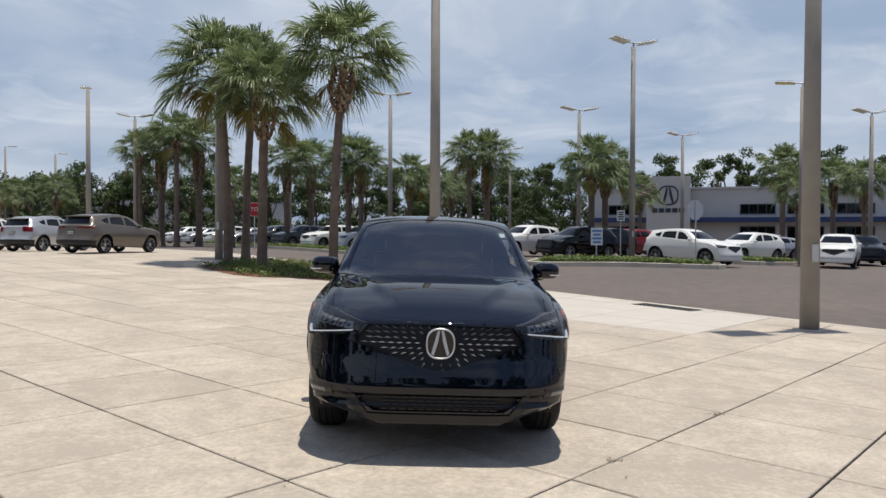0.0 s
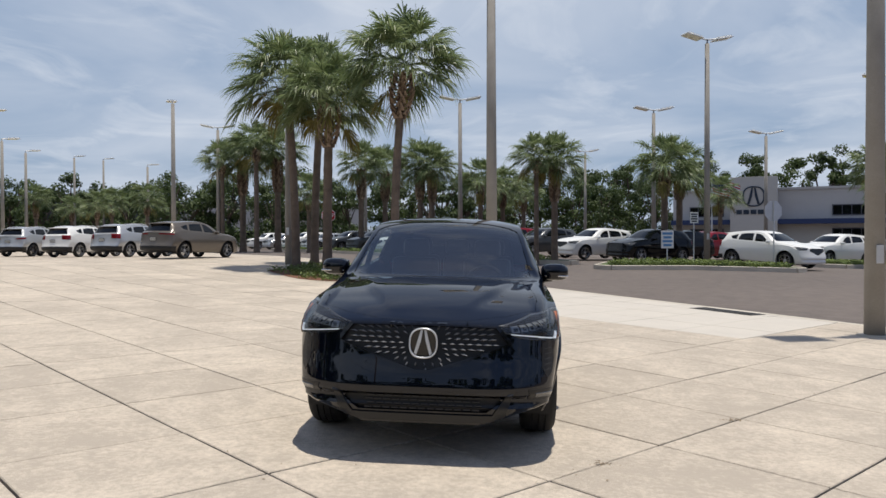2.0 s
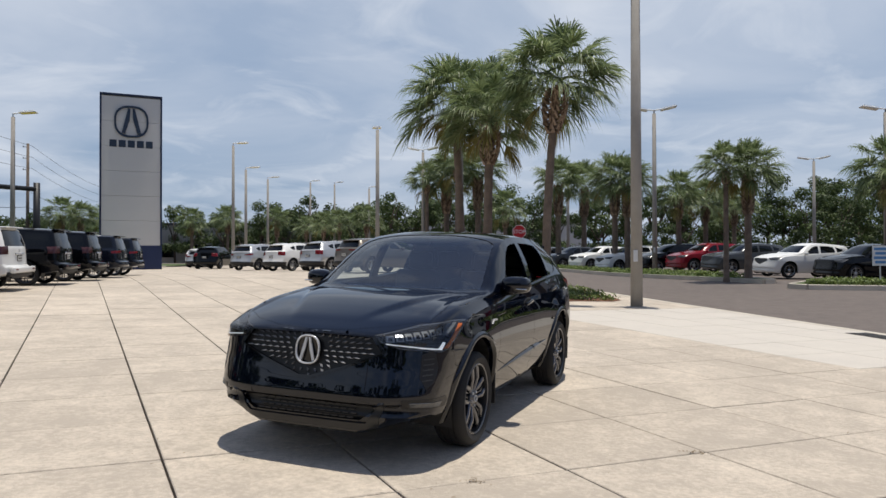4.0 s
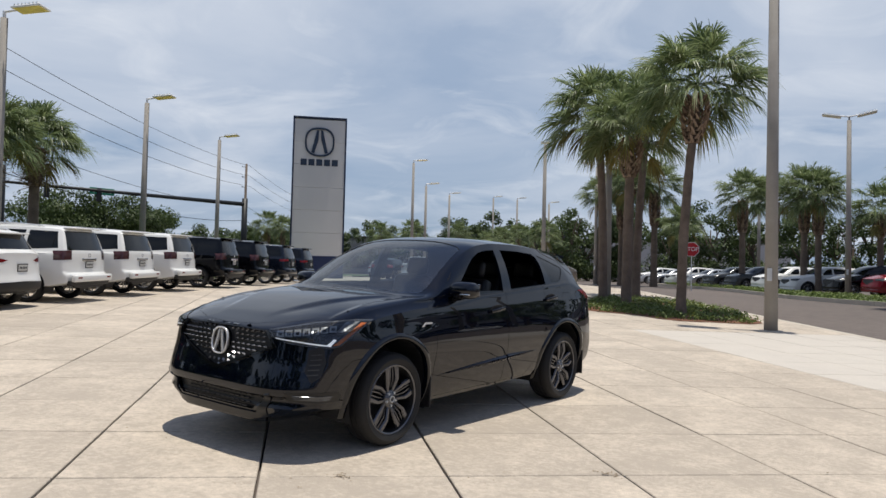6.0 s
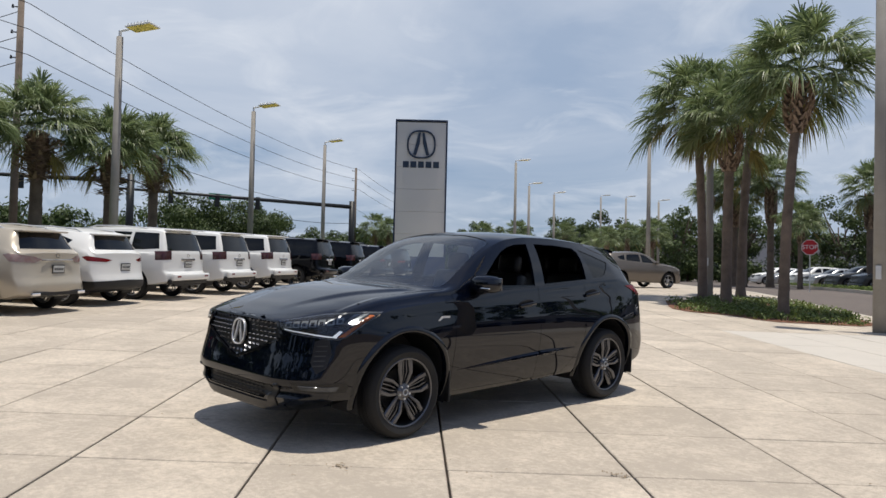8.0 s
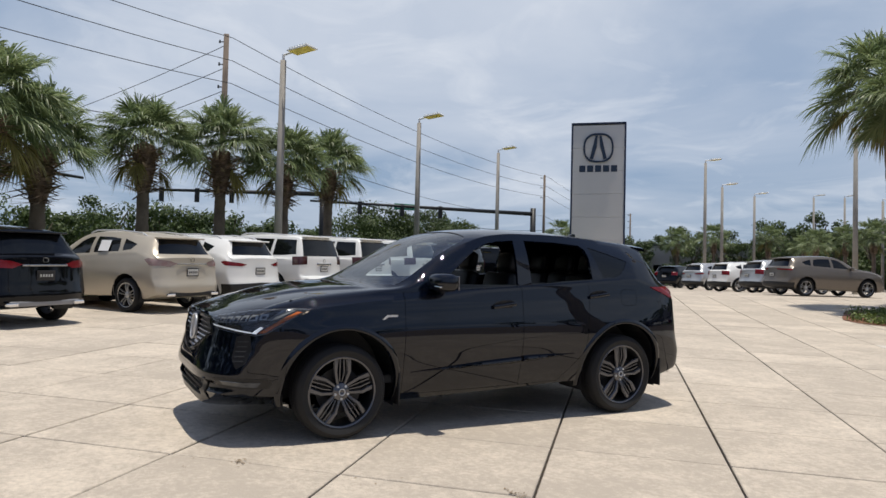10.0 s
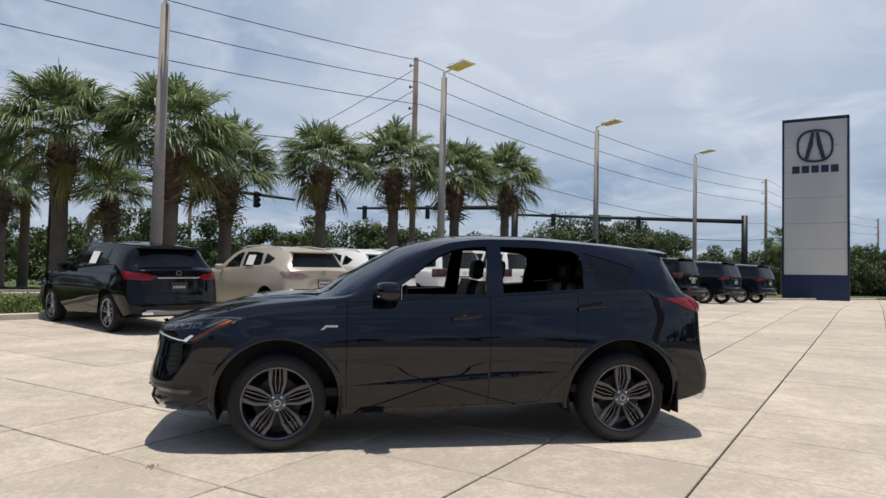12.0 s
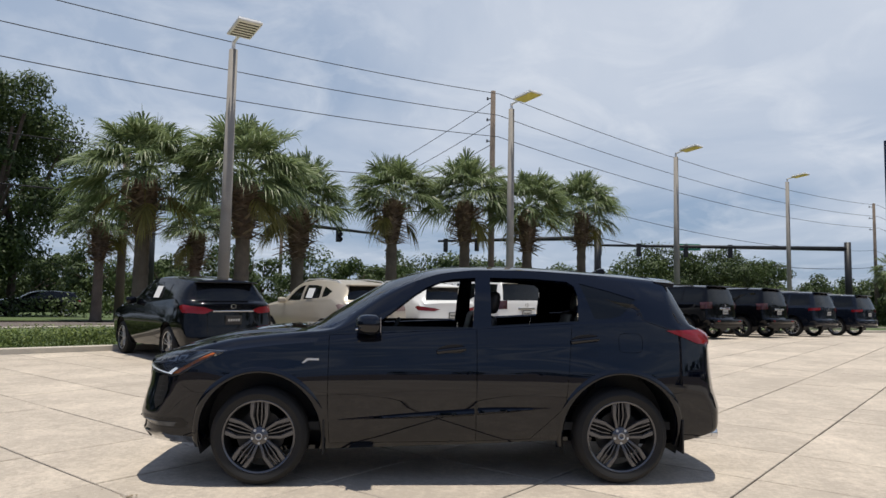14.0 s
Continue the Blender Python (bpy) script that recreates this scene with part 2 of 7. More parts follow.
TINT = mat("tinted_glass", (0.004, 0.005, 0.006), 0.03, spec=0.42)
LENS = mat("lamp_lens", (0.075, 0.08, 0.085), 0.12, spec=0.6, vary=0.5, scale=30, dark=(0.02, 0.02, 0.025))
LAMP_DARK = mat("lamp_bowl", (0.02, 0.02, 0.022), 0.15, spec=0.6)
LAMP_UNIT = mat("lamp_reflector", (0.30, 0.31, 0.32), 0.2, metal=0.6)
LAMP_RIM = mat("lamp_surround", (0.05, 0.052, 0.056), 0.25, vary=0.2, scale=9)
LIP = mat("satin_grey_lip", (0.013, 0.0135, 0.0145), 0.34, vary=0.2, scale=8)
DRL = mat("running_light", (0.9, 0.92, 0.95), 0.3, emit=((0.95, 0.97, 1.0), 0.35))
AMBER = mat("amber_lens", (0.50, 0.13, 0.02), 0.2, spec=0.6)
SMOKE = mat("smoked_lens", (0.035, 0.008, 0.010), 0.1, spec=0.6, vary=0.5, scale=14, dark=(0.10, 0.05, 0.05))
RED_LENS = mat("red_lens", (0.17, 0.006, 0.010), 0.12, spec=0.6, vary=0.3, scale=12)
SEAT = mat("seat_leather", (0.014, 0.013, 0.013), 0.45, vary=0.3, scale=5)
INTERIOR = mat("cabin_trim", (0.03, 0.031, 0.032), 0.7, vary=0.2, scale=5)
PAPER = mat("paper_sticker", (0.8, 0.8, 0.78), 0.7, vary=0.1, scale=8)
PLATE = mat("number_plate", (0.55, 0.55, 0.52), 0.5, vary=0.2, scale=9)
PLATE_DARK = mat("plate_frame", (0.02, 0.02, 0.022), 0.4, vary=0.2, scale=9)
GRILLE_DARK = mat("grille_mesh", (0.006, 0.006, 0.007), 0.35, spec=0.5)
GRILLE_BRIGHT = mat("grille_facets", (0.32, 0.325, 0.34), 0.22, metal=0.5)
DISC = mat("brake_disc", (0.035, 0.035, 0.036), 0.45, metal=0.7, vary=0.3, scale=9)


def thin_glass(name, tint, clear):
    """Glass as a thin pane: partly clear, with a gloss that follows Fresnel."""
    m = bpy.data.materials.new(name)
    m.use_nodes = True
    nt = m.node_tree
    nt.nodes.clear()
    L = nt.links.new
    tr = nt.nodes.new("ShaderNodeBsdfTransparent")
    tr.inputs[0].default_value = (*tint, 1)
    gl = nt.nodes.new("ShaderNodeBsdfGlossy")
    gl.inputs["Roughness"].default_value = 0.02
    fr = nt.nodes.new("ShaderNodeFresnel")
    fr.inputs[0].default_value = clear
    mx = nt.nodes.new("ShaderNodeMixShader")
    out = nt.nodes.new("ShaderNodeOutputMaterial")
    L(fr.outputs[0], mx.inputs[0]); L(tr.outputs[0], mx.inputs[1]); L(gl.outputs[0], mx.inputs[2]); L(mx.outputs[0], out.inputs[0])
    return m


SCREEN = thin_glass("windscreen_glass", (0.62, 0.72, 0.73), 2.6)
CLEAR = thin_glass("clear_lens", (0.9, 0.92, 0.94), 1.5)

# ---- helpers for meshes ----
def H(x, y):
    """Height of the ground: a plaza that falls gently towards the drive."""
    v = -0.028 * x + 0.008 * y + 0.012
    if v > 0.45:
        v = 0.45 + 0.15 * math.tanh((v - 0.45) / 0.15)
    if v < -0.25:
        v = -0.25 + 0.15 * math.tanh((v + 0.25) / 0.15)
    e = max(0.0, min(1.0, (0.8 * x + 0.6 * y - 9.85) / 14)) * max(0.0, min(1.0, (x + 6) / 8))
    v += 0.30 * e * e * (3 - 2 * e)
    return v + 0.13 * math.exp(-((x + 13) ** 2 + (y - 24) ** 2) / 72)


def mesh_of(name, bm, mats, smooth=False):
    me = bpy.data.meshes.new(name)
    bm.to_mesh(me)
    bm.free()
    for m in (mats if isinstance(mats, (list, tuple)) else [mats]):
        me.materials.append(m)
    if smooth:
        me.polygons.foreach_set("use_smooth", [True] * len(me.polygons))
    return me


def part(name, bm, material, parent=None, label="", smooth=False, m=None):
    ob = new(name, mesh_of(name, bm, material, smooth))
    if parent is not None:
        ob.parent = parent
    if m is not None:
        ob.matrix_basis = m
    if label:
        ob["label"] = label
    return ob


def thing(name, m, label, category, group="", kind=""):
    ob = new(name)
    ob.matrix_basis = m
    return tagged(ob, label, category, group, kind)


def raw(name, verts, faces, material, parent=None, label="", smooth=False):
    me = bpy.data.meshes.new(name)
    me.from_pydata(verts, [], faces)
    me.materials.append(material)
    if smooth:
        me.polygons.foreach_set("use_smooth", [True] * len(me.polygons))
    ob = new(name, me)
    if parent is not None:
        ob.parent = parent
    if label:
        ob["label"] = label
    return ob


def box(bm, c, s, bevel=0.0, m=None):
    """A box round c with sides s, its edges rounded."""
    r = bmesh.ops.create_cube(bm, size=1.0, matrix=Matrix.Translation(c) @ Matrix.Diagonal((*s, 1)))
    if bevel:
        es = list({e for v in r["verts"] for e in v.link_edges})
        r2 = bmesh.ops.bevel(bm, geom=es, offset=bevel, segments=2, affect="EDGES", profile=0.5)
        vs = list({v for f in r2["faces"] for v in f.verts})
    else:
        vs = r["verts"]
    if m is not None:
        bmesh.ops.transform(bm, matrix=m, verts=vs)
    return vs


def tube(bm, a, b, r0, r1=None, n=10, caps=True):
    """A tapered round bar from a to b."""
    a, b = Vector(a), Vector(b)
    r1 = r0 if r1 is None else r1
    q = (b - a).to_track_quat("Z", "Y").to_matrix()
    lo = [bm.verts.new(a + q @ Vector((r0 * math.cos(2 * math.pi * k / n), r0 * math.sin(2 * math.pi * k / n), 0))) for k in range(n)]
    hi = [bm.verts.new(b + q @ Vector((r1 * math.cos(2 * math.pi * k / n), r1 * math.sin(2 * math.pi * k / n), 0))) for k in range(n)]
    for k in range(n):
        bm.faces.new((lo[k], lo[(k + 1) % n], hi[(k + 1) % n], hi[k]))
    if caps:
        bm.faces.new(lo[::-1])
        bm.faces.new(hi)
    return lo + hi


def lathe(bm, rings, n=32, axis="x"):
    """A turned body: rings of (along, radius)."""
    loops = []
    for a, r in rings:
        loop = []
        for k in range(n):
            c, s = math.cos(2 * math.pi * k / n), math.sin(2 * math.pi * k / n)
            loop.append(bm.verts.new((a, r * c, r * s) if axis == "x" else (r * c, r * s, a)))
        loops.append(loop)
    for p, q in zip(loops, loops[1:]):
        for k in range(n):
            bm.faces.new((p[k], p[(k + 1) % n], q[(k + 1) % n], q[k]))
    return loops


def extrude_poly(bm, pts, depth, m=None):
    """A plate: the polygon pts in the xy plane, depth thick along z."""
    lo = [bm.verts.new((x, y, 0)) for x, y in pts]
    hi = [bm.verts.new((x, y, depth)) for x, y in pts]
    n = len(pts)
    bm.faces.new(hi)
    bm.faces.new(lo[::-1])
    for k in range(n):
        bm.faces.new((lo[k], lo[(k + 1) % n], hi[(k + 1) % n], hi[k]))
    if m is not None:
        bmesh.ops.transform(bm, matrix=m, verts=lo + hi)
    return lo + hi


# ---- ground ----
A_DIR, B_DIR = Vector((0.6923, 0.7216)), Vector((-0.7486, 0.6630))  # the two runs of the paving joints
A_STEP, A_OFF, B_STEP, B_OFF = 1.2587, -1.3790, 1.1826, -2.3934
EDGE_N, EDGE_D = Vector((0.8, 0.6)), 9.85                       # plaza edge towards the drive
ROW_P, ROW_U, ROW_H = Vector((-8.3, -3.9)), Vector((-0.551, 0.835)), Vector((-0.835, -0.551))  # line of parked cars by the street
ROW_KERB = 3.70


def row_off(x, y):
    return (x - ROW_P.x) * ROW_H.x + (y - ROW_P.y) * ROW_H.y


def spaced(lo, hi, mid, near, far):
    """Steps that grow with the distance from mid."""
    out = [mid]
    while out[-1] < hi:
        out.append(out[-1] + near + far * abs(out[-1] - mid))
    back = [mid]
    while back[-1] > lo:
        back.append(back[-1] - near - far * abs(back[-1] - mid))
    return back[:0:-1] + out


def build_ground():
    xs, ys = spaced(-1500, 1500, 0, 1.0, 0.09), spaced(-1500, 1500, 5, 1.0, 0.09)
    verts = [(x, y, H(x, y) - 0.06) for y in ys for x in xs]
    w = len(xs)
    faces = [(j * w + i, j * w + i + 1, (j + 1) * w + i + 1, (j + 1) * w + i) for j in range(len(ys) - 1) for i in range(w - 1)]
    ob = raw("ground", verts, faces, ASPHALT, smooth=True)
    tagged(ob, "sun-bleached grey asphalt of drives and parking lots", "ground", kind="structure")


def clip(poly, n, d):
    """The part of a polygon with n.p < d."""
    out = []
    for k, p in enumerate(poly):
        q = poly[(k + 1) % len(poly)]
        dp, dq = n.dot(p) - d, n.dot(q) - d
        if dp <= 0:
            out.append(p)
        if (dp < 0) != (dq < 0):
            out.append(p + (q - p) * (dp / (dp - dq)))
    return out


def slab_poly(i, j, gap):
    a0, a1 = A_OFF + A_STEP * i + gap, A_OFF + A_STEP * (i + 1) - gap
    b0, b1 = B_OFF + B_STEP * j + gap, B_OFF + B_STEP * (j + 1) - gap
    return [A_DIR * a + B_DIR * b for a, b in ((a0, b0), (a1, b0), (a1, b1), (a0, b1))]


build_ground()


def on_ground(x, y, turn=0.0, dz=0.0):
    """The pose of a thing that stands upright at (x, y), turned about z (degrees)."""
    return pose(x, y, H(x, y) + dz, 0, 0, turn)


def on_slope(x, y, turn=0.0):
    """The pose of a thing that lies with the slope of the ground."""
    e = 0.8
    n = Vector((H(x - e, y) - H(x + e, y), H(x, y - e) - H(x, y + e), 2 * e)).normalized()
    q = Vector((0, 0, 1)).rotation_difference(n).to_matrix().to_4x4()
    return Matrix.Translation((x, y, H(x, y))) @ q @ pose(0, 0, 0, 0, 0, turn)

# ---- palms ----
def frond(rng, verts, faces, origin, azim, elev, length, spread, droop, n=38):
    """One fan leaf: an arching stalk and rib, and narrow blades that spread from it and hang at their tips."""
    d = Vector((math.cos(azim) * math.cos(elev), math.sin(azim) * math.cos(elev), math.sin(elev)))
    side = Vector((-math.sin(azim), math.cos(azim), 0))
    tw = rng.uniform(-0.5, 0.5)
    upv = d.cross(side)
    side, upv = side * math.cos(tw) + upv * math.sin(tw), upv * math.cos(tw) - side * math.sin(tw)
    if upv.z < 0 and abs(elev) < 1.2:
        upv = -upv

    def rib(f):
        return Vector(origin) + d * length * f + Vector((0, 0, -droop * f * f))
    base = len(verts)
    for k in range(5):
        c, w = rib(0.15 * k), 0.022 * (1 - 0.15 * k)
        verts.extend([tuple(c - side * w), tuple(c + side * w)])
    for k in range(4):
        b = base + 2 * k
        faces.append((b, b + 1, b + 3, b + 2))
    fold = rng.uniform(0.25, 0.6)
    reach = rng.uniform(0.42, 0.58)
    for k in range(n):
        u = (k + 0.5) / n * 2 - 1
        a = spread * u + rng.uniform(-0.07, 0.07)
        f = reach + 0.16 * (1 - abs(u))
        c0 = rib(f)
        fwd = (rib(f + 0.05) - c0).normalized()
        bl = length * (1.0 - reach) * (1.0 - 0.26 * u * u) * rng.uniform(0.82, 1.1)
        dirn = (fwd * math.cos(a) + side * math.sin(a) + upv * (fold * abs(math.sin(a)) + rng.uniform(-0.12, 0.12))).normalized()
        wv = (dirn.cross(upv) + upv * rng.uniform(-0.7, 0.7)).normalized() * (0.0098 * length + 0.004)
        g = rng.uniform(0.2, 0.55) + 0.45 * droop * abs(u)
        b = len(verts)
        for s, w in ((0.0, 0.45), (0.38, 1.0), (0.7, 0.75)):
            q = c0 + dirn * bl * s + Vector((0, 0, -g * bl * s ** 2.4))
            verts.extend([tuple(q - wv * w), tuple(q + wv * w)])
        q = c0 + dirn * bl * 0.96 + Vector((0, 0, -g * bl * 1.15))
        verts.append(tuple(q))
        faces.extend([(b, b + 1, b + 3, b + 2), (b + 2, b + 3, b + 5, b + 4), (b + 4, b + 5, b + 6)])


def palm(name, height, crown, seed, boots=0.9, thick=0.19, old=3, flare=1.0, label="", lean=(0, 0), ragged=False, bulb=0.0, total=50, bloom=0):
    """A cabbage palm: ringed trunk, old leaf bases under the crown, round head of fan leaves. height: to the crown's foot."""
    rng = random.Random(seed)
    root = new(name)
    bm = bmesh.new()
    n, rings = 14, 30
    loops = []
    for k in range(rings + 1):
        f = k / rings
        r = thick * (1.0 - 0.12 * f) * (1 + 0.35 * flare * math.exp(-f * 14)) * (1 + 0.05 * (k % 2) + 0.02 * math.sin(k * 2.1))
        cx, cy = lean[0] * f * f, lean[1] * f * f
        loops.append([bm.verts.new((cx + r * (1 + rng.uniform(-0.05, 0.05)) * math.cos(2 * math.pi * a / n), cy + r * (1 + rng.uniform(-0.05, 0.05)) * math.sin(2 * math.pi * a / n), -0.15 + (height + 0.3) * f)) for a in range(n)])
    for p, q in zip(loops, loops[1:]):
        for a in range(n):
            bm.faces.new((p[a], p[(a + 1) % n], q[(a + 1) % n], q[a]))
    part("trunk", bm, TRUNK, root, smooth=True)
    # criss-crossed leaf bases
    bm = bmesh.new()
    rows = max(3, int(boots / 0.1))
    bulb = bulb or thick * 1.85
    for k in range(rows):
        f = k / rows
        z = height - boots + boots * f * 1.1
        fz = min(1.0, max(0.0, z / height)) ** 2
        cx, cy = lean[0] * fz, lean[1] * fz
        swell = thick + (bulb - thick - 0.05) * math.sin(math.pi * min(1, 0.04 + f * (0.75 if ragged else 0.85)))
        m = 10 if ragged else 12
        for a in range(m):
            ang = 2 * math.pi * (a + 0.5 * (k % 2)) / m + rng.uniform(-0.06, 0.06)
            out = Vector((math.cos(ang), math.sin(ang), 0))
            tan = Vector((-math.sin(ang), math.cos(ang), 0))
            c = Vector((cx, cy, z)) + out * swell
            ln = rng.uniform(0.14, 0.24) * (rng.uniform(1.3, 2.8) if ragged else 1.0)
            tip = c + out * ln * (1.0 if ragged else 0.45) + Vector((0, 0, ln * (rng.uniform(-0.5, 0.6) if ragged else 1.0))) + tan * ln * 0.5 * (1 if (a + k) % 2 else -1)
            w = tan * (0.075 if ragged else 0.05)
            v = [bm.verts.new(x) for x in (c - w - out * 0.05, c + w - out * 0.05, c + w * 0.6 + out * 0.035, c - w * 0.6 + out * 0.035, tip - w * 0.45, tip + w * 0.45)]
            for q in ((3, 2, 5, 4), (0, 3, 4), (1, 5, 2), (0, 1, 2, 3), (0, 4, 5, 1)):
                bm.faces.new([v[i] for i in q])
    if ragged:
        # the rough core that the stubs stand on
        loops = []
        for k in range(15):
            f = k / 14
            r = thick * 0.97 + (bulb - thick - 0.06) * math.sin(math.pi * min(1, 0.02 + f * 0.78))
            if k == 14:
                r = 0.06
            loops.append([bm.verts.new(((r + rng.uniform(-0.035, 0.03)) * math.cos(2 * math.pi * (a + 0.5 * (k % 2)) / 16), (r + rng.uniform(-0.035, 0.03)) * math.sin(2 * math.pi * (a + 0.5 * (k % 2)) / 16), height - boots + (boots + 0.35) * f)) for a in range(16)])
        for p, q in zip(loops, loops[1:]):
            for a in range(16):
                bm.faces.new((p[a], p[(a + 1) % 16], q[(a + 1) % 16], q[a]))
    tagged(part("boot_lattice", bm, BOOT, root, "criss-crossed brown stubs of cut leaves"), kind="stuff")
    c = (lean[0], lean[1], height + (0.25 if ragged else 0.3))
    verts, faces = [], []
    for k in range(total):
        f = (k + 0.5) / total
        elev = math.asin(max(-0.75, min(0.99, 1.0 - (1.22 if ragged else 1.42) * f))) + 0.10 + rng.uniform(-0.16, 0.16)
        az = k * 2.39996 + rng.uniform(-0.3, 0.3)
        ln = crown * rng.uniform(0.82, 1.1) * (0.97 if elev < 0.9 else 0.9)
        frond(rng, verts, faces, (c[0] + 0.12 * math.cos(az), c[1] + 0.12 * math.sin(az), c[2] + 0.35 * math.sin(elev) + 0.1), az, elev, ln, rng.uniform(1.25, 1.75), rng.uniform(0.15, 0.6) * crown / 1.8)
    raw("crown", verts, faces, FROND, root)
    if old:
        verts, faces = [], []
        for k in range(old):
            az = rng.uniform(0, 6.28)
            frond(rng, verts, faces, (c[0], c[1], c[2] - 0.05), az, rng.uniform(-0.8, -0.25), crown * 0.85, 1.0, 0.6)
        raw("old_fronds", verts, faces, FROND_OLD, root, "yellowed hanging fronds")
    if bloom:
        verts, faces = [], []
        for k in range(bloom):
            az, el = rng.uniform(0, 6.28), rng.uniform(-0.5, 0.1)
            p = Vector((c[0], c[1], c[2] + 0.2)) + Vector((math.cos(az) * math.cos(el), math.sin(az) * math.cos(el), math.sin(el))) * crown * 0.62
            for _ in range(420):
                q = p + Vector((rng.gauss(0, 0.16), rng.gauss(0, 0.16), rng.gauss(0, 0.22)))
                w = Vector((rng.gauss(0, 1), rng.gauss(0, 1), rng.gauss(0, 1))).normalized()
                t = Vector((rng.gauss(0, 0.4), rng.gauss(0, 0.4), -1)).normalized() * rng.uniform(0.06, 0.14)
                b = len(verts)
                verts.extend([tuple(q - w * 0.008), tuple(q + w * 0.008), tuple(q + t)])
                faces.append((b, b + 1, b + 2))
        tagged(raw("bloom", verts, faces, BLOOM, root, "feathery pale yellow flower sprays"), kind="stuff")
    return tagged(root, label or "cabbage palm with a ringed grey-brown trunk and round fan-leaf crown", "palm tree")

# ---- palms of the planted island ----
for (x, y, h, cr, sd, bt, th, old, lean) in (
        (-6.9, 19.1, 6.5, 2.1, 11, 0.3, 0.15, 6, (-0.3, 0.0)),
        (-5.4, 17.7, 5.6, 1.85, 12, 1.25, 0.16, 3, (0.1, 0.0)),
        (-7.1, 22.6, 7.3, 2.0, 13, 0.4, 0.16, 2, (0.3, 0.3)),
        (-2.75, 15.5, 6.4, 2.05, 14, 1.3, 0.135, 2, (0.25, 0.5))):
    p = palm("palm_tree", h, cr, sd, bt, th, old, lean=lean, bulb=0.40, total=62, bloom=1 if sd < 13 else 0, label="tall cabbage palm in the green planted island")
    p.matrix_basis = on_ground(x, y)
    tagged(p, group="palms of the island")

# ---- palms along the street ----
for k, (x, y, h, cr, sd) in enumerate((
        (-16.6, -8.3, 4.6, 2.3, 21), (-16.0, -5.1, 4.5, 2.15, 22), (-19.6, -3.9, 4.1, 1.95, 23), (-22.6, -0.6, 4.9, 1.9, 24),
        (-24.4, 2.5, 5.2, 2.15, 25), (-25.0, 5.3, 4.9, 1.9, 26), (-29.6, 8.9, 5.6, 2.2, 27), (-29.0, -14.5, 4.3, 1.9, 28), (-27.5, -9.6, 3.9, 1.7, 29))):
    p = palm("palm_tree", h, cr, sd, 1.5, 0.23, 3, ragged=True, bulb=0.46, total=76, bloom=1 if k in (1, 5, 6) else 0, label="cabbage palm with ragged brown leaf stubs on the street verge")
    p.matrix_basis = on_ground(x, y)
    tagged(p, group="palms along the street")


# ---- lamp posts ----
GREY_SLOT = mat("lamp_slot", (0.10, 0.085, 0.07), 0.6, vary=0.2, scale=6)


def lamp_post(h, heads=1, turn=0, r=0.16, slotted=False):
    root = new("street_lamp")
    bm = bmesh.new()
    tube(bm, (0, 0, -0.1), (0, 0, h), r, r * 0.68, 14)
    part("pole", bm, POLE, root, smooth=True)
    bm = bmesh.new()
    box(bm, (0, -r - 0.005, 1.35), (0.11, 0.03, 0.3), 0.006)
    part("hand_hole_cover", bm, GALV, root)
    bm = bmesh.new()
    tube(bm, (0, 0, -0.02), (0, 0, 0.025), r * 1.75, r * 1.65, 20)
    part("base_collar", bm, KERB, root)
    for k in range(heads):
        rot = pose(0, 0, 0, 0, 0, turn + 180 * k)
        bm = bmesh.new()
        tube(bm, rot @ Vector((0, 0, h - 0.05)), rot @ Vector((0.0, 0, h + 0.22)), 0.05)
        tube(bm, rot @ Vector((0, 0, h + 0.2)), rot @ Vector((0.5, 0, h + 0.28)), 0.04)
        arm = part("arm", bm, LAMP_WHITE, root)
        bm = bmesh.new()
        tilt = rot @ pose(0.85, 0, h + 0.3, 0, -6 if heads == 1 else -12, 0)
        box(bm, (0, 0, 0), (0.95, 0.62, 0.06), 0.02, tilt)
        hd = part("lamp_head", bm, LAMP_WHITE, root)
        for i in range(7):
            bm = bmesh.new()
            box(bm, (-0.36 + i * 0.12, 0, 0.06), (0.035, 0.56, 0.07), 0.0, tilt)
            part("fin", bm, LAMP_WHITE, hd)
        bm = bmesh.new()
        box(bm, (0, 0, -0.036), (0.84, 0.54, 0.012), 0.0, tilt)
        part("led_panel", bm, LAMP_LED if heads == 1 and not slotted else LAMP_LENS, hd, "yellow LED panel" if heads == 1 and not slotted else "pale LED panel")
        for i in range(6 if slotted else 0):
            bm = bmesh.new()
            box(bm, (-0.34 + i * 0.135, 0, -0.046), (0.05, 0.5, 0.012), 0.0, tilt)
            part("slot", bm, GREY_SLOT, hd)
    return tagged(root, "grey concrete lamp post with a flat LED head" if heads == 1 else "grey concrete lamp post with two flat LED heads", "lamp post", "lamp posts")


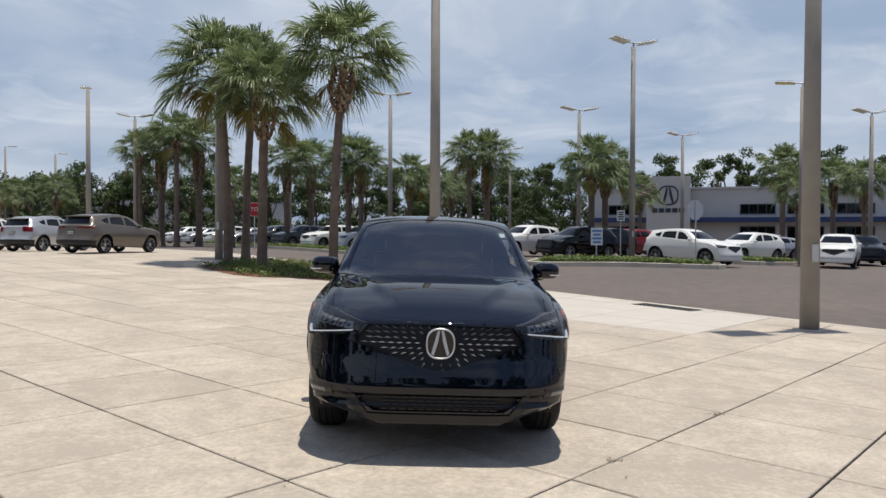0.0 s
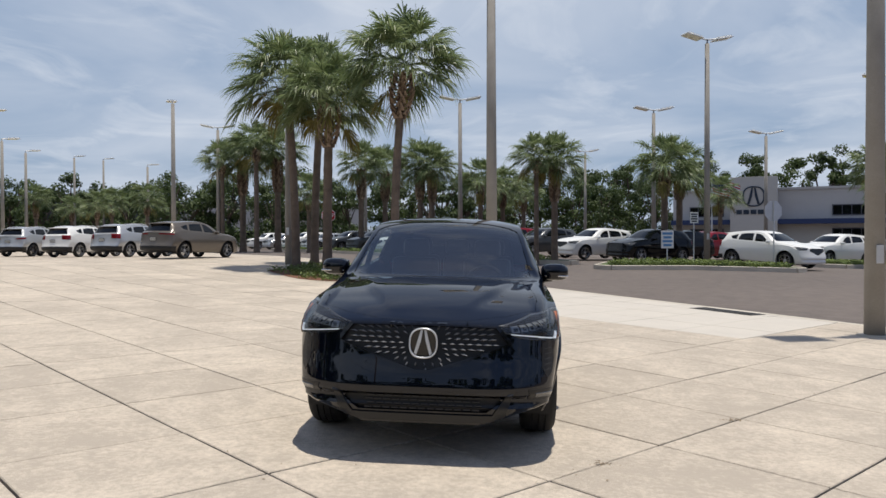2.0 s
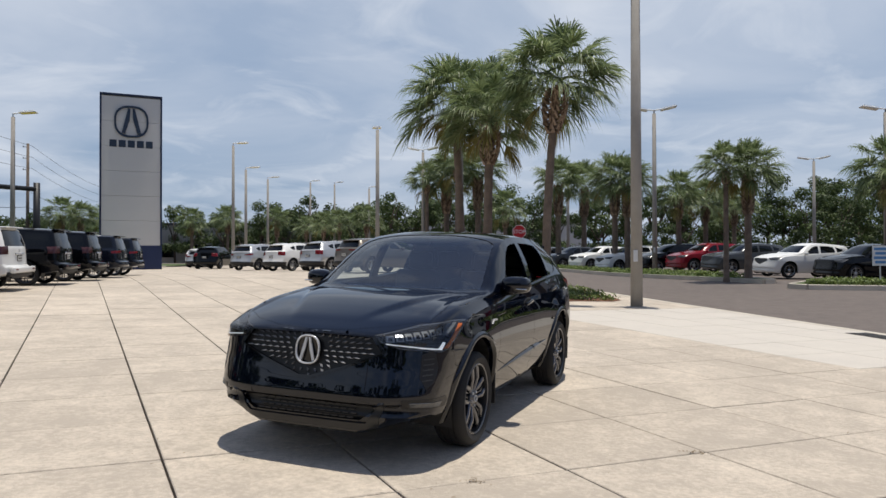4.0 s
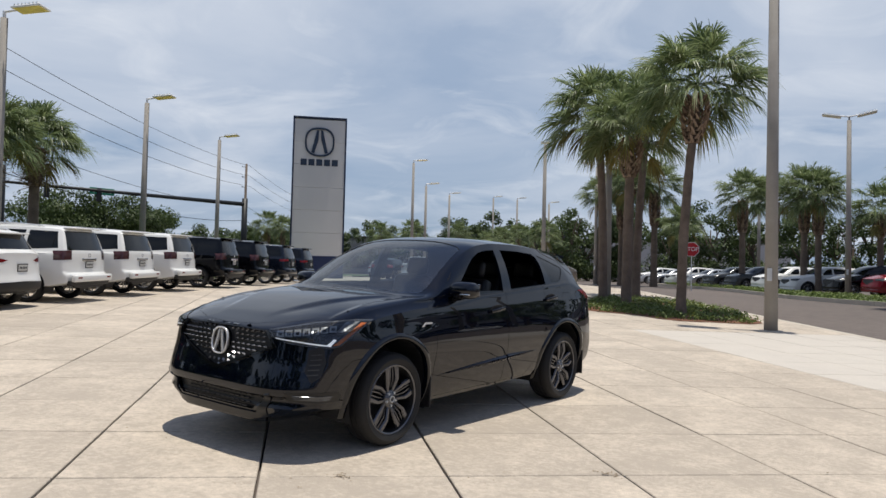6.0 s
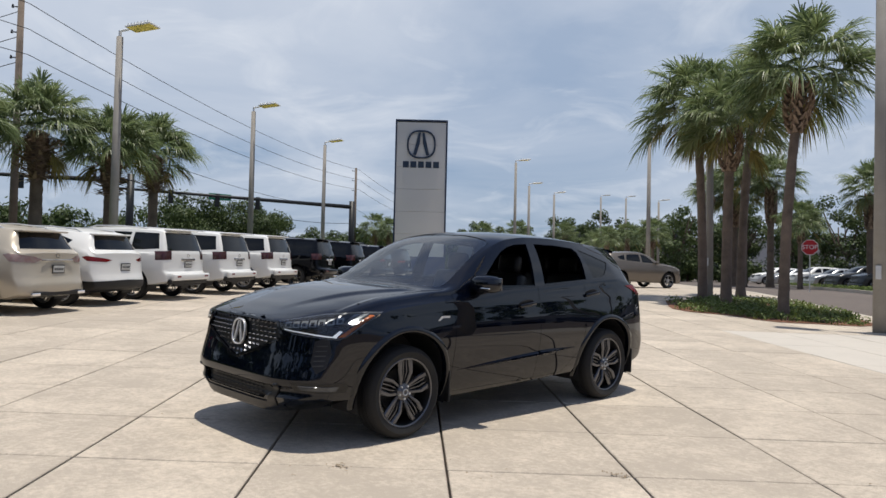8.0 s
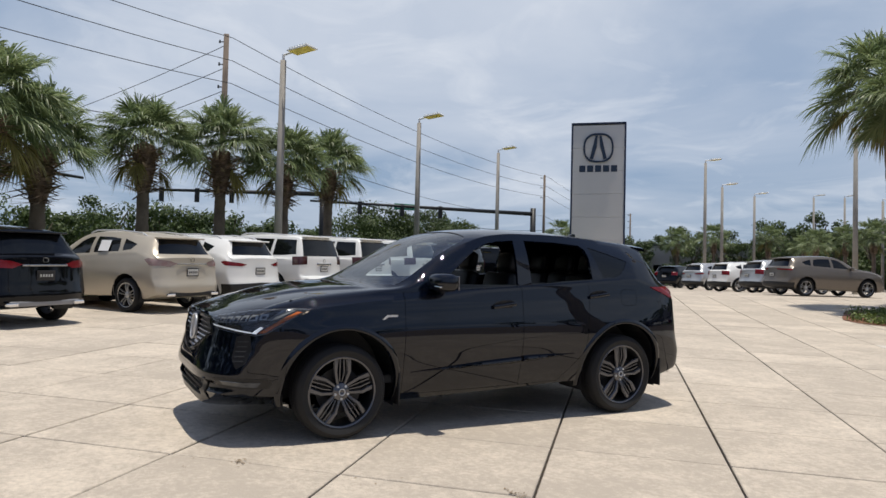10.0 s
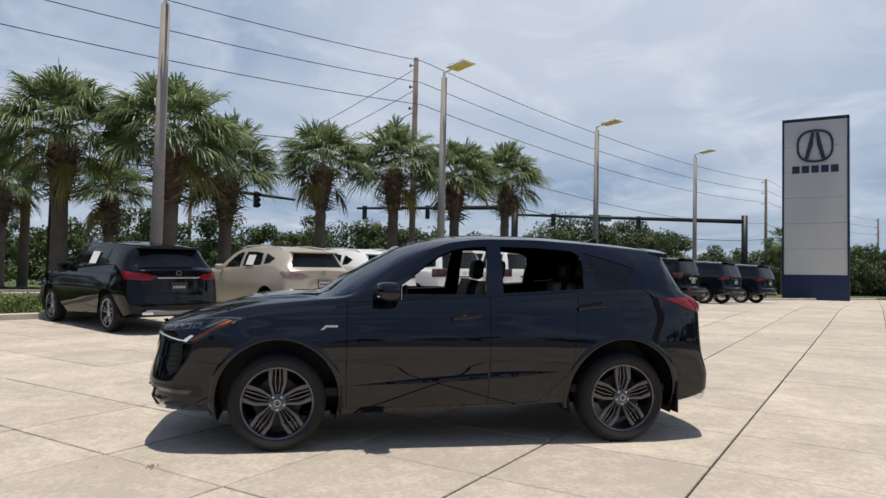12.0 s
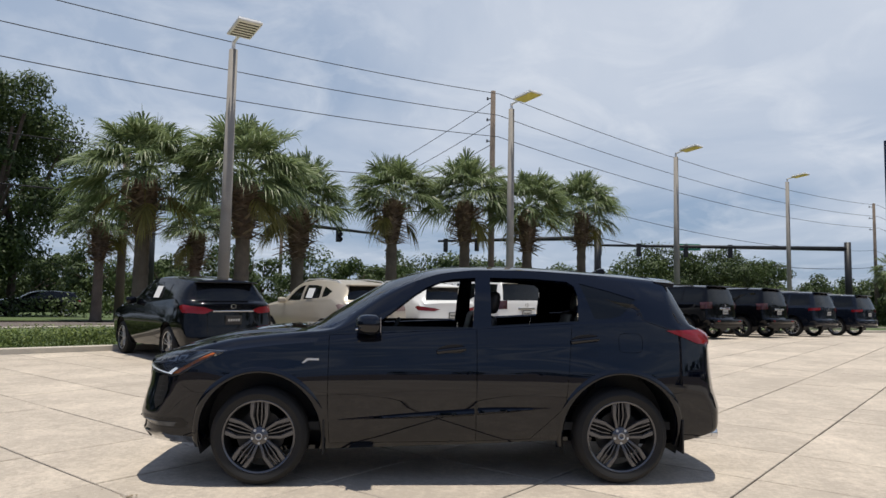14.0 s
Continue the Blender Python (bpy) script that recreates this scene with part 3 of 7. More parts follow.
for x, y, h, heads, turn in (
        (-12.2, -4.75, 7.65, 1, 30), (-20.2, 3.8, 8.4, 1, 35), (-28.0, 13.2, 8.5, 1, 35), (-38.0, 24.4, 9.4, 1, 35), (-38.0, 45.2, 10.6, 1, 60),
        (0.33, 12.9, 9.4, 2, 20), (6.70, 5.35, 9.5, 2, 20), (10.85, 30.0, 10.9, 2, 20), (-20.2, 38.0, 9.6, 1, 120), (-1.9, 38.9, 9.6, 2, 10),
        (-7.9, 21.6, 7.0, 1, 100), (-21.6, 49.0, 9.6, 2, 10), (10.7, 41.8, 9.4, 2, 10), (21.2, 51.2, 9.3, 2, 10), (19.7, 30.0, 9.2, 1, 150), (28.8, 38.6, 9.3, 2, 10), (9.0, 65.4, 9.3, 2, 0),
        (-12.0, 60.9, 9.2, 2, 10), (-37.9, 70.2, 9.0, 1, 60), (-39.7, 49.2, 9.0, 1, 60), (-45.0, 60.0, 9.4, 1, 60), (-51.0, 78.0, 11.0, 1, 60), (-49.0, 81.0, 11.0, 1, 60)):
    p = lamp_post(h, heads, turn, slotted=h == 7.65)
    p.matrix_basis = on_ground(x, y)


# ---- pylon sign ----
def pylon_sign(w, h):
    root = thing("pylon_sign", on_ground(-37.17, 32.87, 46.9), "tall white pylon sign with dark frame and navy base", "sign")
    bm = bmesh.new()
    box(bm, (0, 0, 0.85), (w, 0.62, 1.7), 0.02)
    part("base", bm, SIGN_BLUE, root, "navy blue base")
    n = 6
    ph = (h - 1.7 - 0.1) / n
    for k in range(n):
        bm = bmesh.new()
        box(bm, (0, 0, 1.7 + ph * (k + 0.5)), (w - 0.24, 0.56, ph - 0.012), 0.012)
        part("panel", bm, SIGN_WHITE, root)
    for sx in (-1, 1):
        bm = bmesh.new()
        box(bm, (sx * (w / 2 - 0.06), 0, 1.7 + (h - 1.7) / 2), (0.12, 0.64, h - 1.7), 0.01)
        part("frame_side", bm, SIGN_DARK, root)
    bm = bmesh.new()
    box(bm, (0, 0, h + 0.045), (w, 0.64, 0.12), 0.01)
    part("frame_top", bm, SIGN_DARK, root)
    for side in (-1, 1):
        mark = new("emblem")
        mark.parent = root
        emblem_mesh(mark, side, h - 1.85, 1.12, 0.32)
        for k in range(5):
            bm = bmesh.new()
            box(bm, (-1.18 + k * 0.59, side * 0.29, h - 3.42), (0.46, 0.03, 0.5), 0.02)
            part("name_bar", bm, SIGN_MARK, root)
    return root


def ring_plate(bm, ro, ri, depth, m, n=40, squash=1.0):
    """A flat ring, slightly squared, standing in the xz plane."""
    def pt(r, a, y):
        c, s = math.cos(a), math.sin(a)
        k = (abs(c) ** 2.6 + abs(s) ** 2.6) ** (-1 / 2.6)
        return m @ Vector((r * k * c, y, r * k * s * squash))
    loops = [[bm.verts.new(pt(r, 2 * math.pi * k / n, y)) for k in range(n)] for r, y in ((ro, 0), (ro, -depth), (ri, -depth), (ri, 0))]
    for a, b in zip(loops, loops[1:] + loops[:1]):
        for k in range(n):
            bm.faces.new((a[k], a[(k + 1) % n], b[(k + 1) % n], b[k]))


def emblem_mesh(mark, side, z, r, y):
    """A plain round mark: a ring with two bars that lean together."""
    m = pose(0, side * y, z, 0, 0, 0 if side < 0 else 180)
    bm = bmesh.new()
    ring_plate(bm, r, r * 0.88, 0.08, m)
    part("ring", bm, SIGN_MARK, mark)
    for sx in (-1, 1):
        bm = bmesh.new()
        pts = [(sx * 0.06 * r, 0.82 * r), (sx * 0.2 * r, 0.82 * r), (sx * 0.56 * r, -0.72 * r), (sx * 0.36 * r, -0.78 * r), (sx * 0.1 * r, 0.1 * r)]
        if sx < 0:
            pts = pts[::-1]
        extrude_poly(bm, pts, 0.08, m @ pose(0, 0, 0, 90, 0, 0))
        part("bar", bm, SIGN_MARK, mark)


pylon_sign(4.08, 12.3)

# ---- car bodies ----
def curve(pts):
    """A smooth, monotone-ish curve through pts, as a function."""
    xs, ys = [p[0] for p in pts], [p[1] for p in pts]
    n = len(xs)
    d = [(ys[k + 1] - ys[k]) / (xs[k + 1] - xs[k]) for k in range(n - 1)]
    m = [d[0]] + [0 if d[k - 1] * d[k] <= 0 else 2 * d[k - 1] * d[k] / (d[k - 1] + d[k]) for k in range(1, n - 1)] + [d[-1]]

    def f(x):
        if x <= xs[0]:
            return ys[0]
        if x >= xs[-1]:
            return ys[-1]
        k = 0
        while x > xs[k + 1]:
            k += 1
        h = xs[k + 1] - xs[k]
        t = (x - xs[k]) / h
        return (2 * t**3 - 3 * t**2 + 1) * ys[k] + (t**3 - 2 * t**2 + t) * h * m[k] + (3 * t**2 - 2 * t**3) * ys[k + 1] + (t**3 - t**2) * h * m[k + 1]
    return f


class Body:
    """The shell of a car. y runs from nose (-) to tail (+), x to its left, z up from the ground."""

    def __init__(self, q):
        c = {k: curve(v) for k, v in q.items() if isinstance(v, list)}
        self.q, self.c = q, c
        self.s0, self.s1 = q["s0"], q["s1"]

    def half(self, s):
        """Half a section, from the middle of the floor up to the middle of the top."""
        c = self.c
        zb, wm, zsh, wsh, wr, zr, zt = (c[k](s) for k in ("zb", "wm", "zsh", "wsh", "wr", "zr", "zt"))
        side = c["side"]
        pts = [(0.0, zb), (wm * 0.45, zb)]
        zb += self.q.get("tuck", 0.0) * max(0.0, min(1.0, (-1.75 - s) / 0.12))
        pts.append((wm * side(zb) * 0.93 - 0.03, zb))
        nz = self.q.get("nz", 12)
        for k in range(nz + 1):
            z = zb + 0.02 + (zsh - 0.05 - zb - 0.02) * k / nz
            bulge = 0.012 * math.exp(-((z - 0.72) / 0.2) ** 2) * (math.exp(-((s - self.q["ax0"]) / 0.42) ** 2) + math.exp(-((s - self.q["ax1"]) / 0.42) ** 2))
            pts.append((wm * side(z) + bulge - self.hollow(s, z), z))
        top = wm * side(zsh - 0.05) - self.hollow(s, zsh - 0.05)
        wsh = min(wsh, top - 0.016)
        pts.append((wsh + 0.012, zsh - 0.02))
        pts.append((wsh, zsh))
        for k in range(1, 9):
            f = k / 9
            b = self.q.get("tumble", 0.02) * math.sin(math.pi * f)
            pts.append((wsh + (wr - wsh) * f + b, zsh + (zr - zsh) * f + b * 0.3))
        crown = self.q.get("crown", 0.5)
        nx = self.q.get("nx", 12)
        for k in range(nx + 1):
            f = k / nx
            x = wr * (1 - f)
            # rounded shoulder, then a gently arched top
            t = 1 - (1 - f) ** (2.2 + crown)
            pts.append((x, zr + (zt - zr) * t + self.dome(s, x)))
        return pts

    def hollow(self, s, z):
        """The hollow of the flank under its rising shoulder line."""
        d = self.q.get("hollow", 0.0)
        if not d or abs(s) > 1.95:
            return 0.0
        t = (0.968 + 0.030 * (s + 2.0) - z) / 0.20
        if t < 0 or t > 1:
            return 0.0
        return d * min(1.0, t / 0.3) * (1 - t) ** 1.5 * min(1.0, (1.95 - abs(s)) / 0.4)

    def dome(self, s, x):
        """The raised middle of the bonnet between its two creases."""
        d = self.q.get("dome", 0.0)
        if not d or s > -1.1 or s < -2.25:
            return 0.0
        t = min(1.0, max(0.0, (0.46 + 0.34 * (s + 1.7) - abs(x)) / 0.07 + 0.5))
        return d * (t * t * (3 - 2 * t) - 0.5) * min(1.0, (-1.1 - s) / 0.08) * min(1.0, (s + 2.25) / 0.35)

    def warp(self, x, z, s):
        q = self.q
        rf = max(0.0, min(1.0, (q["f_ramp"] - s) / (q["f_ramp"] - self.s0)))
        rr = max(0.0, min(1.0, (s - q["r_ramp"]) / (self.s1 - q["r_ramp"])))
        rf, rr = rf ** 1.25, rr ** 1.25
        y = s + rf * (q["f_bow"] * abs(x) ** q.get("f_pow", 3) + self.c["nose"](z) - self.s0)
        return y - rr * (q["r_bow"] * abs(x) ** 3 - self.c["tail"](z) + self.s1)

    def shell(self):
        bm = bmesh.new()
        q = self.q
        st = sorted(set([self.s0, self.s0 + 0.015, self.s0 + 0.04, self.s0 + 0.08, self.s1 - 0.08, self.s1 - 0.04, self.s1 - 0.015, self.s1] + [self.s0 + 0.12 + (self.s1 - self.s0 - 0.24) * k / q.get("n", 74) for k in range(q.get("n", 74) + 1)]))
        rows = []
        for s in st:
            h = self.half(s)
            e = 0.0
            d = min(s - self.s0, self.s1 - s)
            if d < 0.08:
                e = 0.028 * (1 - math.sqrt(max(0.0, 1 - (1 - d / 0.08) ** 2)))
            zc = 0.6
            pts = [(x * (1 - e / max(0.5, q["w"])), zc + (z - zc) * (1 - e * 1.2)) for x, z in h]
            full = [(x, z) for x, z in pts] + [(-x, z) for x, z in pts[-2:0:-1]]
            rows.append([bm.verts.new((x, self.warp(x, z, s), z)) for x, z in full])
        n = len(rows[0])
        for a, b in zip(rows, rows[1:]):
            for k in range(n):
                bm.faces.new((a[k], b[k], b[(k + 1) % n], a[(k + 1) % n]))
        # ends
        for row, s, flip in ((rows[0], self.s0, False), (rows[-1], self.s1, True)):
            h = len(row)
            half = h // 2
            prev = None
            # strips across from one side to the other
            cols = q.get("cols", 12)
            grid = []
            for k in range(half + 1):
                a, b = row[k], row[(h - k) % h]
                line = [a]
                if k not in (0, half):
                    for i in range(1, cols):
                        f = i / cols
                        x = a.co.x + (b.co.x - a.co.x) * f
                        z = a.co.z
                        line.append(bm.verts.new((x, self.warp(x, z, s), z)))
                    line.append(b)
                grid.append(line)
            for g0, g1 in zip(grid, grid[1:]):
                if len(g0) == 1 and len(g1) == 1:
                    continue
                if len(g0) == 1 or len(g1) == 1:
                    one, many = (g0[0], g1) if len(g0) == 1 else (g1[0], g0)
                    for i in range(len(many) - 1):
                        try:
                            bm.faces.new((one, many[i], many[i + 1]))
                        except ValueError:
                            pass
                else:
                    for i in range(len(g0) - 1):
                        bm.faces.new((g0[i], g0[i + 1], g1[i + 1], g1[i]))
        bmesh.ops.recalc_face_normals(bm, faces=bm.faces)
        return bm


def frame_axes(kind, side=1):
    """The axes of a view on the car: across, up, and the way towards the viewer."""
    if kind == "side":
        return Vector((0, 1, 0)), Vector((0, 0, 1)), Vector((side, 0, 0))
    if kind == "front":
        return Vector((side, 0, 0)), Vector((0, 0, 1)), Vector((0, -1, 0))
    if kind == "rear":
        return Vector((side, 0, 0)), Vector((0, 0, 1)), Vector((0, 1, 0))
    if kind == "top":
        return Vector((side, 0, 0)), Vector((0, 1, 0)), Vector((0, 0, 1))
    if kind == "corner":
        r = math.sqrt(0.5)
        return Vector((side * r, r, 0)), Vector((0, 0, 1)), Vector((side * r, -r, 0))
    r = math.sqrt(0.5)
    return Vector((side * r, -r, 0)), Vector((0, 0, 1)), Vector((side * r, r, 0))


def carve(bm, kind, pts, side=1, facing=0.25, keep=None):
    """Cuts the outline pts (convex) into the shell, seen in that view. Returns the faces inside."""
    ax, up, e = frame_axes(kind, side)
    c = sum((Vector(p) for p in pts), Vector((0, 0))) / len(pts)
    lo = [min(p[k] for p in pts) - 0.02 for k in (0, 1)]
    hi = [max(p[k] for p in pts) + 0.02 for k in (0, 1)]
    faces = []
    for f in bm.faces:
        if f.normal.dot(e) < facing:
            continue
        a = [v.co.dot(ax) for v in f.verts]
        u = [v.co.dot(up) for v in f.verts]
        if max(a) < lo[0] or min(a) > hi[0] or max(u) < lo[1] or min(u) > hi[1]:
            continue
        if keep and not keep(f.calc_center_median()):
            continue
        faces.append(f)
    for k, p in enumerate(pts):
        p, r = Vector(p), Vector(pts[(k + 1) % len(pts)])
        d = (r - p).normalized()
        nrm = Vector((d.y, -d.x))
        if nrm.dot(c - p) < 0:
            nrm = -nrm
        no = ax * nrm.x + up * nrm.y
        co = ax * p.x + up * p.y
        geom = list({v for f in faces for v in f.verts}) + list({x for f in faces for x in f.edges}) + faces
        bmesh.ops.bisect_plane(bm, geom=geom, dist=1e-5, plane_co=co, plane_no=no)
        # faces that came out of the cut lie beside the old ones
        pool = {f for f in faces if f.is_valid}
        for f in list(pool):
            for x in f.edges:
                for g in x.link_faces:
                    if g.normal.dot(e) > facing * 0.5:
                        pool.add(g)
        faces = [f for f in pool if f.is_valid and (f.calc_center_median() - co).dot(no) > 0 and (not keep or keep(f.calc_center_median()))]
    inside = []
    for f in faces:
        m = f.calc_center_median()
        q = Vector((m.dot(ax), m.dot(up)))
        ok = True
        for k, p in enumerate(pts):
            p, r = Vector(p), Vector(pts[(k + 1) % len(pts)])
            d = (r - p).normalized()
            nrm = Vector((d.y, -d.x))
            if nrm.dot(c - p) < 0:
                nrm = -nrm
            if nrm.dot(q - p) < -1e-4:
                ok = False
        if ok:
            inside.append(f)
    return inside


def take(bm, faces):
    """Takes the faces out of bm into a bmesh of their own."""
    out = bmesh.new()
    made = {}
    for f in faces:
        vs = []
        for v in f.verts:
            if v not in made:
                made[v] = out.verts.new(v.co)
            vs.append(made[v])
        try:
            out.faces.new(vs)
        except ValueError:
            pass
    bmesh.ops.delete(bm, geom=faces, context="FACES")
    bmesh.ops.recalc_face_normals(out, faces=out.faces)
    return out


def shift(bm, v):
    bmesh.ops.translate(bm, vec=v, verts=bm.verts)
    return bm


def sharp(bm, deg=38):
    bmesh.ops.remove_doubles(bm, verts=bm.verts, dist=0.0025)
    bmesh.ops.dissolve_degenerate(bm, dist=0.0005, edges=bm.edges)
    bm.normal_update()
    for e in bm.edges:
        if len(e.link_faces) == 2 and e.calc_face_angle(0) > radians(deg):
            e.smooth = False
    return bm


def thicken(bm, t):
    """Folds the open edges of a panel inwards, so that it shows its thickness."""
    bm.normal_update()
    rim = [e for e in bm.edges if len(e.link_faces) == 1]
    deep = {}
    for e in rim:
        for v in e.verts:
            if v not in deep:
                n = sum((f.normal for f in v.link_faces), Vector())
                deep[v] = (v.co - (n.normalized() if n.length > 1e-6 else Vector()) * t).copy()
    low = {v: bm.verts.new(c) for v, c in deep.items()}
    for e in rim:
        a, b = e.verts
        f = bm.faces.new((a, b, low[b], low[a]))
        f.smooth = False
        e.smooth = False
    return bm


def fitted(tree, kind, side, pts, out, step=0.02, depth=0.012):
    """A thin piece with the convex outline pts, seen in that view, that follows the shell under it and stands out from it."""
    ax, up, e = frame_axes(kind, side)
    bm = bmesh.new()
    made = {}

    def at(u, v):
        k = (round(u, 4), round(v, 4))
        if k not in made:
            hit = tree.ray_cast(ax * u + up * v + e * 5, -e)[0]
            made[k] = bm.verts.new(hit + e * out) if hit else None
        return made[k]

    lo = [min(p[k] for p in pts) for k in (0, 1)]
    hi = [max(p[k] for p in pts) for k in (0, 1)]
    mid = sum((Vector(p) for p in pts), Vector((0, 0))) / len(pts)
    nu, nv = (max(1, math.ceil((hi[k] - lo[k]) / step)) for k in (0, 1))
    for i in range(nu):
        for j in range(nv):
            u0, u1 = lo[0] + (hi[0] - lo[0]) * i / nu, lo[0] + (hi[0] - lo[0]) * (i + 1) / nu
            v0, v1 = lo[1] + (hi[1] - lo[1]) * j / nv, lo[1] + (hi[1] - lo[1]) * (j + 1) / nv
            poly = [Vector(p) for p in ((u0, v0), (u1, v0), (u1, v1), (u0, v1))]
            for k, p in enumerate(pts):
                p, r = Vector(p), Vector(pts[(k + 1) % len(pts)])
                d = (r - p).normalized()
                n = Vector((d.y, -d.x))
                if n.dot(mid - p) > 0:
                    n = -n
                poly = clip(poly, n, n.dot(p))
                if len(poly) < 3:
                    break
            if len(poly) < 3:
                continue
            vs = []
            for q in poly:
                w = at(q.x, q.y)
                if w is not None and w not in vs:
                    vs.append(w)
            if len(vs) > 2:
                try:
                    bm.faces.new(vs)
                except ValueError:
                    pass
    bm.normal_update()
    for f in bm.faces:
        if f.normal.dot(e) < 0:
            f.normal_flip()
    return thicken(bm, depth) if depth else bm


def joined(pieces):
    """Several meshes as one."""
    out = bmesh.new()
    for b in pieces:
        me = bpy.data.meshes.new("piece")
        b.to_mesh(me)
        b.free()
        out.from_mesh(me)
        bpy.data.meshes.remove(me)
    return out


def circle(cx, cz, r, n=28):
    return [(cx + r * math.cos(2 * math.pi * k / n), cz + r * math.sin(2 * math.pi * k / n)) for k in range(n)]


def tyre_mesh(r, w, rim):
    bm = bmesh.new()
    sh = 0.03
    lathe(bm, [(-w / 2 + 0.01, rim), (-w / 2 + 0.002, rim + 0.012), (-w / 2 - 0.006, (r + rim) / 2), (-w / 2 + 0.012, r - sh * 0.6), (-w / 2 + 0.035, r - 0.004),
               (-0.055, r), (-0.052, r - 0.009), (-0.045, r - 0.009), (-0.042, r), (-0.005, r), (-0.003, r - 0.009), (0.003, r - 0.009), (0.005, r), (0.042, r), (0.045, r - 0.009), (0.052, r - 0.009), (0.055, r),
               (w / 2 - 0.035, r - 0.004), (w / 2 - 0.012, r - sh * 0.6), (w / 2 + 0.006, (r + rim) / 2), (w / 2 - 0.002, rim + 0.012), (w / 2 - 0.01, rim)], 48)
    bmesh.ops.recalc_face_normals(bm, faces=bm.faces)
    return mesh_of("tyre", sharp(bm, 35), TYRE, True)


def rim_mesh(rim, w, material, spokes=5, double=True, name="rim"):
    """A wheel with paired spokes; its face looks along +x."""
    bm = bmesh.new()
    f = w / 2 - 0.012
    lathe(bm, [(f, rim + 0.004), (f + 0.006, rim - 0.004), (f, rim - 0.016), (f - 0.045, rim - 0.024), (-f, rim - 0.012), (-f, rim + 0.004)], 48)
    # barrel behind the spokes made black: shade between them put into the material
    for fc in bm.faces:
        if fc.calc_center_median().x < f - 0.012:
            fc.material_index = 1
    lathe(bm, [(f - 0.03, 0.001), (f - 0.012, 0.028), (f - 0.014, 0.036), (f - 0.03, 0.066), (f - 0.075, 0.075), (f - 0.09, 0.01)], 24)
    R = rim - 0.016
    if double:
        # five clusters: two broad outer blades, two thin ribs between them
        runs = [(((0.18, 0.095, 0.050), (0.60, 0.215, 0.066), (0.99, 0.200, 0.095)), 0.0), (((0.24, 0.030, 0.024), (0.60, 0.068, 0.026), (1.0, 0.055, 0.034)), -0.016)]
    else:
        runs = [(((0.22, 0.07, 0.045), (0.6, 0.13, 0.045), (1.0, 0.17, 0.06)), 0.0)]
    for k in range(spokes):
        base = 2 * math.pi * k / spokes + math.pi / 2
        er, es = Vector((0, math.cos(base), math.sin(base))), Vector((0, -math.sin(base), math.cos(base)))
        for run, depth in runs:
            for sg in (-1, 1):
                loops = []
                for (r, s, ww), x in zip(run, (f - 0.032, f - 0.006, f - 0.014)):
                    p = er * r * R * (0.985 if r == 1.0 else 1.0) + es * sg * s * R + Vector((x + depth, 0, 0))
                    loops.append([bm.verts.new(p + es * a * ww * R + Vector((b, 0, 0))) for a, b in ((-1, -0.010), (-0.6, 0.0), (0.6, 0.0), (1, -0.010), (0.8, -0.035), (-0.8, -0.035))])
                for A, B in zip(loops, loops[1:]):
                    for i in range(6):
                        bm.faces.new((A[i], A[(i + 1) % 6], B[(i + 1) % 6], B[i]))
    bmesh.ops.recalc_face_normals(bm, faces=bm.faces)
    return mesh_of(name, sharp(bm, 30), [material, PLASTIC], True)


def hub_mesh(rim, w):
    bm = bmesh.new()
    f = w / 2 - 0.012
    for k in range(5):
        a = 2 * math.pi * k / 5 + math.pi / 2 + math.pi / 5
        tube(bm, (f - 0.045, 0.052 * math.cos(a), 0.052 * math.sin(a)), (f - 0.012, 0.052 * math.cos(a), 0.052 * math.sin(a)), 0.0095, n=6)
    lathe(bm, [(f - 0.012, 0.027), (f - 0.004, 0.026), (f - 0.004, 0.021), (f - 0.012, 0.020)], 20)
    return mesh_of("lug_nuts", bm, GALV)


def disc_mesh(rim):
    bm = bmesh.new()
    tube(bm, (0.0, 0, 0), (0.02, 0, 0), rim * 0.66, n=32)
    return mesh_of("brake_disc", bm, DISC)


def wheel(parent, x, y, r, tyre, rim, nuts=None, disc=None, label=""):
    """A wheel on its parent, its face outwards."""
    w = new("wheel")
    w.parent = parent
    w.matrix_basis = pose(x, y, r, 0, 0, 0 if x > 0 else 180)
    for n, d in (("tyre", tyre), ("rim", rim), ("lug_nuts", nuts), ("brake_disc", disc)):
        if d:
            o = new(n, d)
            o.parent = w
    if label:
        w["label"] = label
    return w

